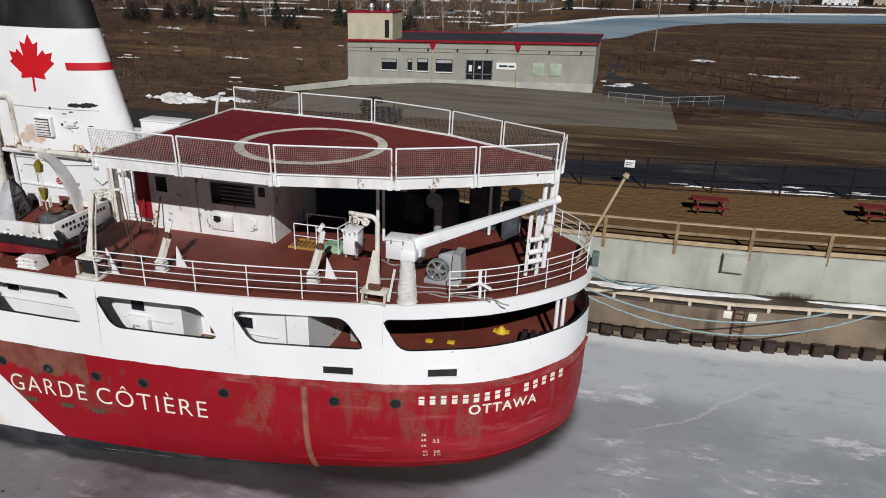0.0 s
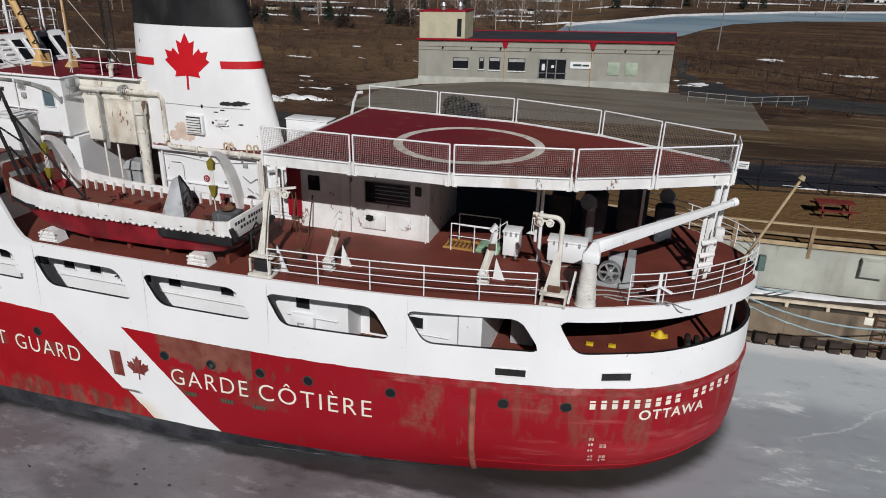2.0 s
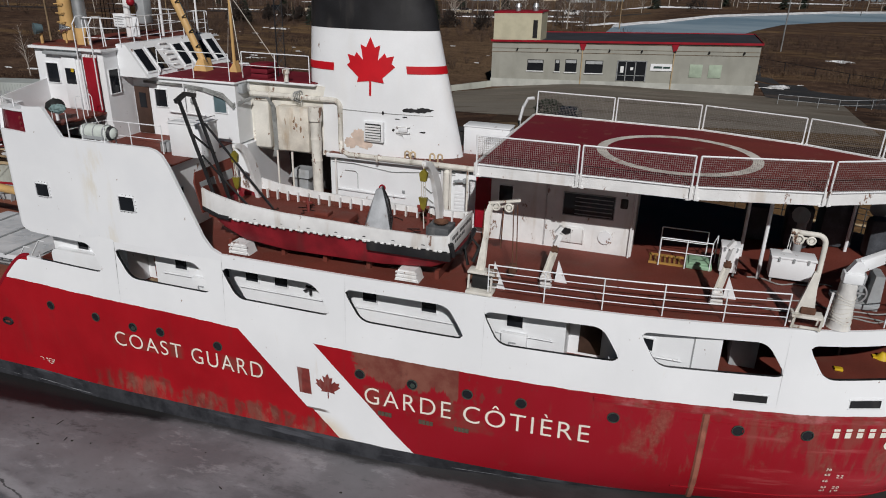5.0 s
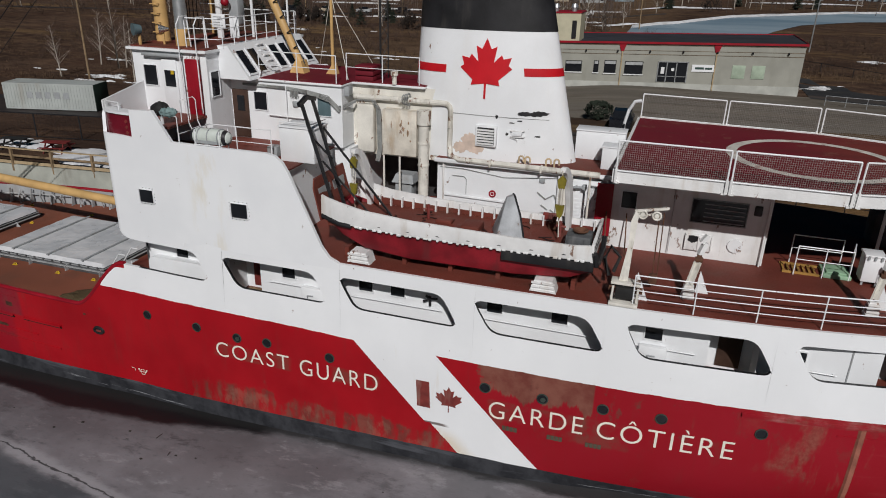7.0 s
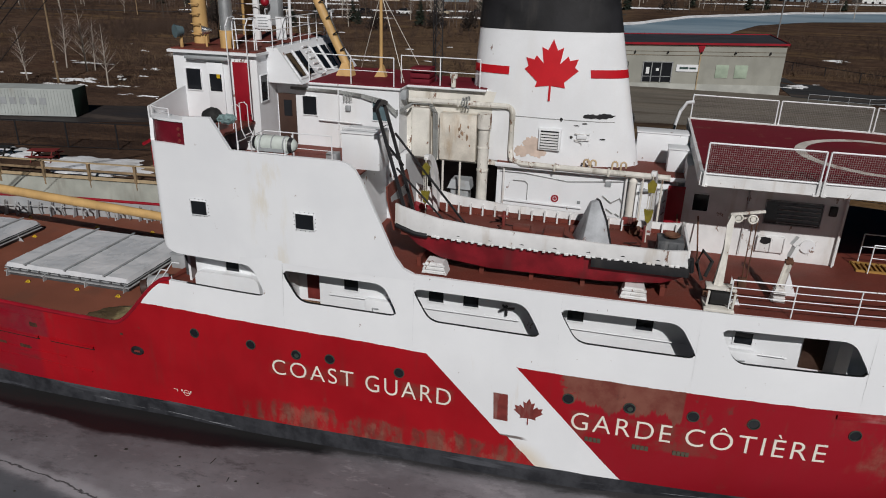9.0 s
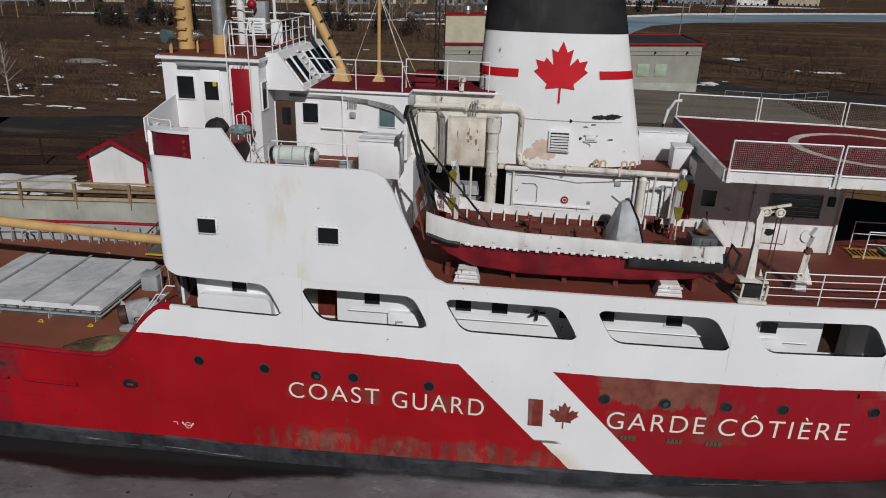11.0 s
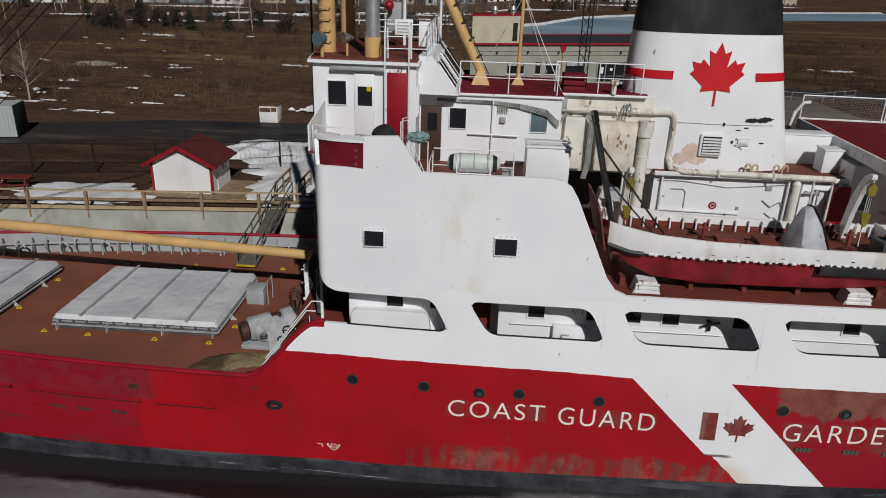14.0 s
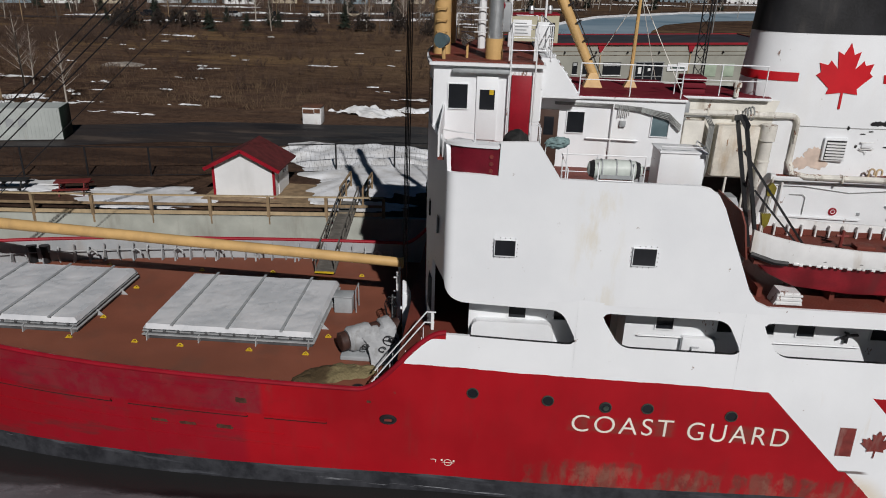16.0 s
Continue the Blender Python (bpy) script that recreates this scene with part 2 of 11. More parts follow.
def hull_paint():
    """Red topsides, white upper strake, a white diagonal band, a dark boot topping, scrapes and primer patches."""
    m, nt, bs = surface("hull_paint", 0.4, 0.0, 0.22)
    tc = nt.nodes.new("ShaderNodeTexCoord")
    sp = nt.nodes.new("ShaderNodeSeparateXYZ")
    nt.links.new(tc.outputs["Object"], sp.inputs[0])
    x, z = sp.outputs[0], sp.outputs[2]
    big, mid, fine = fuzz(nt, 3.0, 5), fuzz(nt, 0.9, 7, (1, 1, 1), 0.68), fuzz(nt, 0.12, 3)
    drip = fuzz(nt, 0.35, 6, (1, 1, 0.16), 0.62)
    red = mix(nt, ramp(nt, big, 0.3, 0.7), (0.28, 0.005, 0.01), (0.37, 0.007, 0.0135))
    faded = calc(nt, "MAXIMUM", ramp(nt, x, -21.5, -18.5), ramp(nt, x, -40.9, -41.3))
    red = mix(nt, calc(nt, "MULTIPLY", faded, ramp(nt, big, 0.25, 0.6, 0.2, 0.55)), red, (0.225, 0.008, 0.02))
    red = mix(nt, ramp(nt, drip, 0.5, 0.8, 0, 0.4), red, (0.2, 0.02, 0.02))
    # worn bands: above the boot topping, a primed patch abaft the diagonal, rubbed spots round the stern
    low = calc(nt, "MULTIPLY", ramp(nt, z, 2.05, 1.35), calc(nt, "MULTIPLY", ramp(nt, x, -33.0, -30.0), ramp(nt, x, -17.5, -20.0)))
    ink = fuzz(nt, 1.6, 7, (1, 1, 1), 0.7)
    left = calc(nt, "ADD", ramp(nt, x, -21.0, -18.6), calc(nt, "MULTIPLY", calc(nt, "SUBTRACT", ink, 0.5), 3.2))
    foot = calc(nt, "ADD", ramp(nt, z, 3.3, 4.1), calc(nt, "MULTIPLY", calc(nt, "SUBTRACT", drip, 0.5), 2.6))
    patch = calc(nt, "MULTIPLY", calc(nt, "MULTIPLY", ramp(nt, left, 0.4, 0.62), ramp(nt, foot, 0.4, 0.62)), ramp(nt, x, -16.47, -16.53))
    red = mix(nt, calc(nt, "MULTIPLY", patch, 0.9), red, mix(nt, ramp(nt, mid, 0.35, 0.65), (0.14, 0.045, 0.034), (0.205, 0.088, 0.063)))
    spots = calc(nt, "MULTIPLY", ramp(nt, fuzz(nt, 0.8, 7, (1, 1, 0.7), 0.72), 0.56, 0.63, 0, 0.7), calc(nt, "MULTIPLY", ramp(nt, x, -21.8, -20.5), ramp(nt, x, -12.5, -14.5, 0.35, 1)))
    red = mix(nt, calc(nt, "MULTIPLY", spots, ramp(nt, z, 2.0, 3.4)), red, (0.13, 0.045, 0.035))
    # upright rubbed and rusty panels round the quarter, pale scuffs on the rubbing strake and low down
    quarter = ramp(nt, x, -12.6, -10.4)
    upright = calc(nt, "MULTIPLY", ramp(nt, fuzz(nt, 0.95, 4, (1, 1, 0.42), 0.55), 0.53, 0.62, 0, 0.55), ramp(nt, fuzz(nt, 0.3, 5, (1, 1, 0.5), 0.7), 0.36, 0.6, 0.35, 1.0))
    belt = calc(nt, "MULTIPLY", ramp(nt, calc(nt, "ADD", z, calc(nt, "MULTIPLY", calc(nt, "SUBTRACT", mid, 0.5), 0.9)), 2.45, 2.85), ramp(nt, z, 4.5, 4.3))
    red = mix(nt, calc(nt, "MULTIPLY", calc(nt, "MULTIPLY", quarter, belt), upright), red, mix(nt, ramp(nt, fine, 0.3, 0.7), (0.16, 0.062, 0.042), (0.23, 0.115, 0.082)))
    strake = calc(nt, "MULTIPLY", calc(nt, "MULTIPLY", ramp(nt, x, -12.0, -10.9), ramp(nt, z, 4.36, 4.42)), ramp(nt, fuzz(nt, 0.5, 6, (0.35, 0.35, 1), 0.7), 0.42, 0.62, 0.1, 0.75))
    red = mix(nt, strake, red, mix(nt, ramp(nt, mid, 0.4, 0.6), (0.2, 0.07, 0.055), (0.42, 0.17, 0.165)))
    lowpale = calc(nt, "MULTIPLY", calc(nt, "MULTIPLY", ramp(nt, x, -9.0, -4.0), ramp(nt, z, 2.75, 2.3)), ramp(nt, big, 0.3, 0.6, 0.25, 0.6))
    red = mix(nt, lowpale, red, (0.4, 0.03, 0.04))
    upper = calc(nt, "MULTIPLY", calc(nt, "MULTIPLY", ramp(nt, x, -40.35, -40.6), ramp(nt, z, 2.42, 2.5)), ramp(nt, big, 0.3, 0.65, 0.35, 0.75))
    red = mix(nt, upper, red, mix(nt, ramp(nt, mid, 0.4, 0.62), (0.2, 0.008, 0.022), (0.17, 0.03, 0.035)))
    bowrub = calc(nt, "MULTIPLY", ramp(nt, x, -38.5, -42.0), ramp(nt, fuzz(nt, 0.9, 6, (0.3, 1, 1.6), 0.65), 0.52, 0.66, 0, 0.6))
    red = mix(nt, bowrub, red, (0.13, 0.022, 0.024))
    blot = fuzz(nt, 1.2, 8, (1, 1, 0.75), 0.7)
    wear = calc(nt, "ADD", calc(nt, "MULTIPLY", low, 0.245), calc(nt, "ADD", calc(nt, "MULTIPLY", blot, 0.8), calc(nt, "MULTIPLY", drip, 0.2)))
    breaks = ramp(nt, fuzz(nt, 0.42, 5, (1, 1, 0.3), 0.55), 0.4, 0.6, 0.1, 1.0)
    red = mix(nt, calc(nt, "MULTIPLY", ramp(nt, wear, 0.61, 0.72, 0, 0.8), breaks), red, mix(nt, ramp(nt, mid, 0.35, 0.65), (0.12, 0.038, 0.03), (0.175, 0.07, 0.052)))
    red = mix(nt, ramp(nt, wear, 0.74, 0.82, 0, 0.28), red, (0.25, 0.17, 0.12))
    aft = calc(nt, "MULTIPLY", ramp(nt, x, -17.0, -10.0), ramp(nt, z, 1.2, 2.2))
    rub = calc(nt, "ADD", calc(nt, "MULTIPLY", aft, 0.1), calc(nt, "MULTIPLY", calc(nt, "ADD", fuzz(nt, 1.5, 6, (1, 1, 0.5), 0.6), drip), 0.5))
    red = mix(nt, ramp(nt, rub, 0.62, 0.72, 0, 0.5), red, (0.2, 0.075, 0.055))
    scuff = calc(nt, "MULTIPLY", ramp(nt, x, -10.0, -5.0), ramp(nt, fuzz(nt, 0.6, 6, (0.25, 0.25, 2.2), 0.6), 0.55, 0.7, 0, 0.5))
    red = mix(nt, scuff, red, (0.42, 0.1, 0.1))
    # old paint showing round the lettering
    for xa, xb, za, zb, much in ((-30.7, -27.2, 2.8, 3.5, 0.55), (-27.0, -23.7, 2.78, 3.5, 0.6), (-20.0, -15.2, 2.35, 3.5, 0.5)):
        mask = calc(nt, "MULTIPLY", calc(nt, "MULTIPLY", ramp(nt, x, xa, xa + 0.25), ramp(nt, x, xb, xb - 0.25)), calc(nt, "MULTIPLY", ramp(nt, z, za, za + 0.12), ramp(nt, z, zb, zb - 0.12)))
        red = mix(nt, calc(nt, "MULTIPLY", mask, ramp(nt, mid, 0.42, 0.6, 0, much)), red, (0.15, 0.055, 0.04))
    white = mix(nt, ramp(nt, big, 0.35, 0.7), (0.75, 0.77, 0.785), (0.8, 0.82, 0.835))
    white = mix(nt, ramp(nt, drip, 0.62, 0.85, 0, 0.35), white, (0.62, 0.54, 0.42))
    specks = fuzz(nt, 0.22, 5, (1, 1, 0.6), 0.7)
    white = mix(nt, ramp(nt, specks, 0.69, 0.71, 0, 0.8), white, RUST)
    boot = mix(nt, ramp(nt, mid, 0.35, 0.65), (0.022, 0.023, 0.027), (0.048, 0.05, 0.057))
    boot = mix(nt, ramp(nt, fuzz(nt, 0.5, 6, (0.12, 1, 1.4)), 0.56, 0.68, 0, 0.6), boot, (0.1, 0.105, 0.12))
    boot = mix(nt, ramp(nt, fuzz(nt, 0.7, 7, (0.09, 0.09, 3.4), 0.7), 0.63, 0.67, 0, 0.85), boot, (0.3, 0.31, 0.33))
    fwd = calc(nt, "MAXIMUM", calc(nt, "SUBTRACT", -22.0, x), 0.0)
    line = calc(nt, "ADD", 4.70, calc(nt, "MINIMUM", calc(nt, "MULTIPLY", calc(nt, "MULTIPLY", fwd, fwd), 0.0021), 0.085))
    ragged = calc(nt, "MULTIPLY", calc(nt, "SUBTRACT", mid, 0.5), 0.12)
    above = calc(nt, "GREATER_THAN", calc(nt, "ADD", z, ragged), line)
    # red edge along the sweep of the bulwark
    rise = ramp(nt, x, -37.3, -34.5)
    sweep = calc(nt, "MULTIPLY", calc(nt, "MULTIPLY", rise, rise), calc(nt, "SUBTRACT", 3.0, calc(nt, "MULTIPLY", rise, 2.0)))
    inside = calc(nt, "LESS_THAN", z, calc(nt, "MULTIPLY_ADD", sweep, 2.2, 3.49))
    above = calc(nt, "MULTIPLY", above, calc(nt, "MAXIMUM", inside, calc(nt, "GREATER_THAN", x, -34.5)))
    u = calc(nt, "ADD", x, calc(nt, "MULTIPLY", z, 0.985))
    worn_edge = calc(nt, "MULTIPLY", calc(nt, "LESS_THAN", z, 2.0), calc(nt, "ADD", 0.2, calc(nt, "MULTIPLY", calc(nt, "SUBTRACT", mid, 0.5), 0.35)))
    stain = calc(nt, "MULTIPLY", ramp(nt, calc(nt, "ADD", u, calc(nt, "MULTIPLY", calc(nt, "SUBTRACT", mid, 0.5), 1.2)), -19.0, -19.8), ramp(nt, z, 2.1, 1.5))
    white = mix(nt, calc(nt, "MULTIPLY", stain, ramp(nt, mid, 0.3, 0.65, 0.15, 0.75)), white, (0.62, 0.52, 0.36))
    tear = calc(nt, "MULTIPLY", calc(nt, "MULTIPLY", ramp(nt, u, -19.2, -19.5), ramp(nt, calc(nt, "ADD", z, ragged), 2.07, 2.03)), ramp(nt, calc(nt, "ADD", z, ragged), 1.93, 1.97))
    white = mix(nt, calc(nt, "MULTIPLY", tear, 0.85), white, (0.07, 0.035, 0.025))
    band = calc(nt, "MULTIPLY", calc(nt, "GREATER_THAN", calc(nt, "SUBTRACT", u, worn_edge), -20.13), calc(nt, "LESS_THAN", u, -17.1))
    c = mix(nt, calc(nt, "MAXIMUM", above, band), red, white)
    top = calc(nt, "MINIMUM", calc(nt, "MULTIPLY_ADD", x, 0.0262, 1.515), ramp(nt, x, -20.0, -9.0, 1.0, 0.74))
    top = calc(nt, "ADD", top, calc(nt, "MULTIPLY", ragged, 0.4))
    c = mix(nt, calc(nt, "LESS_THAN", z, top), c, boot)
    nt.links.new(c, bs.inputs["Base Color"])
    nt.links.new(ramp(nt, mid, 0.3, 0.7, 0.32, 0.55), bs.inputs["Roughness"])
    plates = fuzz(nt, 1.6, 2, (1, 1, 0.6))
    bump(nt, bs, calc(nt, "ADD", calc(nt, "MULTIPLY", plates, 1.5), calc(nt, "MULTIPLY", fine, 0.15)), 0.25, 0.06)
    return m


HULL = hull_paint()


# ---- builders ----
def box(bm, x0, x1, y0, y1, z0, z1, bevel=0.0):
    part_bm = bmesh.new() if bevel else bm
    v = [part_bm.verts.new((x, y, z)) for x in (x0, x1) for y in (y0, y1) for z in (z0, z1)]
    for f in ((0, 1, 3, 2), (4, 6, 7, 5), (0, 4, 5, 1), (2, 3, 7, 6), (0, 2, 6, 4), (1, 5, 7, 3)):
        part_bm.faces.new([v[i] for i in f])
    if bevel:
        bmesh.ops.bevel(part_bm, geom=part_bm.edges[:], offset=bevel, segments=2, affect="EDGES", profile=0.5)
        merge(bm, part_bm)


def merge(bm, other):
    """Add other's faces to bm and free it."""
    other.verts.index_update()
    vs = [bm.verts.new(v.co) for v in other.verts]
    for f in other.faces:
        nf = bm.faces.new([vs[v.index] for v in f.verts])
        nf.smooth = f.smooth
    other.free()


def rod(bm, p, q, r, r2=None, n=8, caps=True):
    """A round bar from p to q."""
    p, q = Vector(p), Vector(q)
    r2 = r if r2 is None else r2
    m = (q - p).to_track_quat("Z", "Y").to_matrix()
    a, b = [], []
    for i in range(n):
        d = m @ Vector((math.cos(i * math.tau / n), math.sin(i * math.tau / n), 0))
        a.append(bm.verts.new(p + d * r))
        b.append(bm.verts.new(q + d * r2))
    for i in range(n):
        bm.faces.new((a[i], a[(i + 1) % n], b[(i + 1) % n], b[i])).smooth = n > 5
    if caps:
        bm.faces.new(a[::-1])
        bm.faces.new(b)


def tube(bm, pts, r, n=7, r_end=None):
    """A bent pipe through pts."""
    pts = [Vector(p) for p in pts]
    rings = []
    for i, p in enumerate(pts):
        d = (pts[min(i + 1, len(pts) - 1)] - pts[max(i - 1, 0)]).normalized()
        m = d.to_track_quat("Z", "Y").to_matrix()
        k = r if r_end is None else r + (r_end - r) * i / (len(pts) - 1)
        rings.append([bm.verts.new(p + m @ Vector((math.cos(j * math.tau / n) * k, math.sin(j * math.tau / n) * k, 0))) for j in range(n)])
    for a, b in zip(rings, rings[1:]):
        best = min(range(n), key=lambda s: (a[0].co - b[s].co).length)
        for j in range(n):
            bm.faces.new((a[j], a[(j + 1) % n], b[(j + 1 + best) % n], b[(j + best) % n])).smooth = True
    bm.faces.new(rings[0][::-1])
    bm.faces.new(rings[-1])


def arc(p, u, v, r, a0, a1, n=6):
    """Points on an arc round p in the plane of u and v, degrees."""
    p, u, v = Vector(p), Vector(u), Vector(v)
    return [p + u * (r * math.cos(radians(a0 + (a1 - a0) * i / n))) + v * (r * math.sin(radians(a0 + (a1 - a0) * i / n))) for i in range(n + 1)]


def prism(bm, pts, push):
    """A solid from the flat outline pts, pushed by a vector."""
    push = Vector(push)
    a = [bm.verts.new(p) for p in pts]
    b = [bm.verts.new(Vector(p) + push) for p in pts]
    n = len(pts)
    bm.faces.new(a)
    bm.faces.new(b[::-1])
    for i in range(n):
        bm.faces.new((a[i], b[i], b[(i + 1) % n], a[(i + 1) % n]))


def finish(bm):
    bmesh.ops.recalc_face_normals(bm, faces=bm.faces[:])
    return bm


def mesh_from(name, bm, material):
    me = bpy.data.meshes.new(name)
    finish(bm).to_mesh(me)
    bm.free()
    me.set_sharp_from_angle(angle=radians(34))
    for m in material if isinstance(material, (list, tuple)) else [material]:
        me.materials.append(m)
    return me


def islands(bm):
    """The loose pieces of bm, each as a bmesh of its own; frees bm."""
    bm.verts.index_update()
    root = list(range(len(bm.verts)))

    def find(i):
        while root[i] != i:
            root[i] = root[root[i]]
            i = root[i]
        return i

    for f in bm.faces:
        a = find(f.verts[0].index)
        for v in f.verts[1:]:
            root[find(v.index)] = a
    groups = {}
    for f in bm.faces:
        groups.setdefault(find(f.verts[0].index), []).append(f)
    out = []
    for faces in groups.values():
        b, seen = bmesh.new(), {}
        for f in faces:
            for v in f.verts:
                if v.index not in seen:
                    seen[v.index] = b.verts.new(v.co)
            b.faces.new([seen[v.index] for v in f.verts]).smooth = f.smooth
        out.append(b)
    bm.free()
    return out


def pieces(name, bm, material, parent, label=""):
    """Each loose piece of bm as a part of its own."""
    return [part(name, b, material, parent, label) for b in islands(bm)]


def part(name, bm, material, parent, label=""):
    """One mesh object, given in world metres, under a thing or a part."""
    ob = new(name, mesh_from(name, bm, material))
    ob.parent = parent
    if parent.parent is None:
        ob.matrix_parent_inverse = parent.matrix_basis.inverted()
    return tagged(ob, label)


def share(name, me, parent, m):
    """One more object on a mesh that others use, at the world pose m."""
    ob = new(name, me)
    ob.parent = parent
    if parent.parent is None:
        ob.matrix_parent_inverse = parent.matrix_basis.inverted()
    ob.matrix_basis = m
    return ob


def thing(name, base, label, category, group="", kind=""):
    return tagged(put_empty(name, base), label, category, group, kind)


def put_empty(name, base):
    ob = new(name)
    ob.empty_display_size = 0.2
    ob.matrix_basis = Matrix.Translation(base)
    return ob


def solid(name, bm, material, label, category, group="", kind=""):
    return tagged(new(name, mesh_from(name, bm, material)), label, category, group, kind)


def bar_box(bm, p, q, w, h):
    """A square bar from p to q, w wide and h high."""
    p, q = Vector(p), Vector(q)
    d = (q - p).normalized()
    side = d.cross(Vector((0, 0, 1)))
    side = side.normalized() if side.length > 1e-4 else Vector((1, 0, 0))
    up = side.cross(d).normalized()
    c = [side * (w / 2) * a + up * (h / 2) * b for a, b in ((-1, -1), (1, -1), (1, 1), (-1, 1))]
    a, b = [bm.verts.new(p + k) for k in c], [bm.verts.new(q + k) for k in c]
    bm.faces.new(a[::-1])
    bm.faces.new(b)
    for i in range(4):
        bm.faces.new((a[i], a[(i + 1) % 4], b[(i + 1) % 4], b[i]))


BM = bmesh.new

# ---- the ship: shell and decks ----
# half outline of the deck, from the bow to the stern tip
OUTLINE = [(-63.5, 0.05), (-60.5, 1.7), (-57, 3.2), (-53, 4.42), (-48.7, 5.35), (-44.5, 5.88), (-40, 6.18), (-35, 6.33), (-33.2, 6.43), (-31.6, 6.53), (-29, 6.61), (-25.3, 6.66), (-20.5, 6.7),
           (-15.8, 6.59), (-11.05, 6.2), (-6.37, 5.32), (-4.3, 4.55), (-2.86, 3.75), (-1.57, 2.6), (-0.6, 1.35), (-0.25, 0.0)]
# how much fuller the side is below the white strake
FULLER = [(-63.5, 0.0), (-58, 0.15), (-33.6, 0.2), (-31.3, 0.18), (-28.2, 0.15), (-20, 0.13), (-16.2, 0.16), (-11.5, 0.16), (-7.85, 0.18), (-5.2, 0.27), (-3.6, 0.45), (-1.8, 0.53), (-0.67, 0.42), (-0.25, 0.0)]


def smooth_line(pts, n):
    """Catmull-Rom through pts."""
    p = [np.array(q, float) for q in pts]
    p = [2 * p[0] - p[1]] + p + [np.array([p[-1][0] - 0.35, -p[-2][1]])]
    out = []
    for i in range(1, len(p) - 2):
        for k in range(n):
            t = k / n
            a, b, c, d = p[i - 1], p[i], p[i + 1], p[i + 2]
            out.append(0.5 * (2 * b + (c - a) * t + (2 * a - 5 * b + 4 * c - d) * t * t + (3 * b - a - 3 * c + d) * t ** 3))
    out.append(p[-2])
    return np.array(out)


LINE = smooth_line(OUTLINE, 24)
RUN = np.concatenate([[0], np.cumsum(np.hypot(*np.diff(LINE, axis=0).T))])
MONO = np.maximum.accumulate(LINE[:, 0])


def half(x):
    return float(np.interp(x, MONO, LINE[:, 1]))


def fuller(x):
    return float(np.interp(x, [p[0] for p in FULLER], [p[1] for p in FULLER]))


def run_at(x):
    """Distance along the outline at which x is reached."""
    return float(np.interp(x, MONO, RUN))


def side_point(s, z, off=0.0):
    """A point of the port side at distance s along the outline, off metres outside it."""
    e = 0.05
    x, y = np.interp(s, RUN, LINE[:, 0]), np.interp(s, RUN, LINE[:, 1])
    dx = np.interp(s + e, RUN, LINE[:, 0]) - np.interp(s - e, RUN, LINE[:, 0])
    dy = np.interp(s + e, RUN, LINE[:, 1]) - np.interp(s - e, RUN, LINE[:, 1])
    k = math.hypot(dx, dy) or 1
    nx, ny = -dy / k, dx / k
    y += fuller(x) * min(1, max(0, (7.0 - z) / 2.3))
    x, y = x + nx * off, y + ny * off
    if x > -1.2:
        x += 0.06 * min(1, max(0, (7.0 - z) / 2.3)) * min(1, (x + 1.2) / 0.9)
    if z < 3.2:
        tuck = ((3.2 - z) / 3.2) ** 2.6
        aft = min(1, max(0, (x + 19) / 19)) ** 0.8
        y -= tuck * 2.1 * aft * min(1, abs(y) / 2.0)
        x -= tuck * 0.75 * max(0, min(1, (x + 7) / 7))
    return Vector((x, -y, z))


UPPER, MAIN, WELL = 7.42, 4.85, 2.75      # deck heights
X_FRONT = -33.8                          # front of the superstructure
END = float(RUN[-1])


def gunwale(x):
    """Top of the shell: the bulwark of the well deck, its sweep up, and the deck edge abaft it."""
    if x < -37.3:
        return 3.66 + max(0, -46 - x) * 0.02
    if x < -34.5:
        t = (x + 37.3) / 2.8
        return 3.66 + (5.86 - 3.66) * (t * t * (3 - 2 * t))
    return UPPER if x > X_FRONT else 5.86


# side openings: top left, top right, bottom right, bottom left along x
OPENINGS = [(-29.93, -26.3, -25.8, -29.3), (-25.28, -21.65, -21.08, -24.7), (-20.55, -17.0, -16.4, -19.95), (-15.82, -12.2, -11.6, -15.3),
            (-11.08, -7.55, -6.9, -10.5)]
Z_LO, Z_HI = 5.86, 6.93


def soft_outline(corners, cut):
    """A convex outline whose corners are rounded."""
    pts = []
    n = len(corners)
    for k in range(n):
        p, c, q = Vector(corners[k - 1]), Vector(corners[k]), Vector(corners[(k + 1) % n])
        a, b = c + (p - c).normalized() * cut, c + (q - c).normalized() * cut
        for u in np.linspace(0, 1, 9):
            pts.append(a * (1 - u) ** 2 + c * (2 * u * (1 - u)) + b * u * u)
    return pts


GAPS = []
for k, (a, b, c, d) in enumerate([[run_at(X_FRONT) - 0.6, run_at(-31.1), run_at(-30.6), run_at(X_FRONT) - 0.6], [run_at(-6.38), END + 9, END + 9, run_at(-5.8)]] + [[run_at(v) for v in o] for o in OPENINGS]):
    hi_z, lo_z = (6.93, 5.86) if k == 0 else (Z_HI, Z_LO)
    GAPS.append(soft_outline([(a - 0.06, hi_z), (b, hi_z), (c + 0.06, lo_z), (d, lo_z)], 0.36))


def gap_at(s):
    """The open height range of the side at s, or None."""
    for pts in GAPS:
        zs = []
        for p, q in zip(pts, pts[1:] + pts[:1]):
            if (p.x - s) * (q.x - s) <= 0 and abs(p.x - q.x) > 1e-9:
                zs.append(p.y + (q.y - p.y) * (s - p.x) / (q.x - p.x))
        if len(zs) > 1 and max(zs) - min(zs) > 0.03:
            return min(zs), max(zs)
    return None


ship = thing("ship", (-30, 0, 0), "red and white coast guard ship with worn paint moored in ice", "ship")


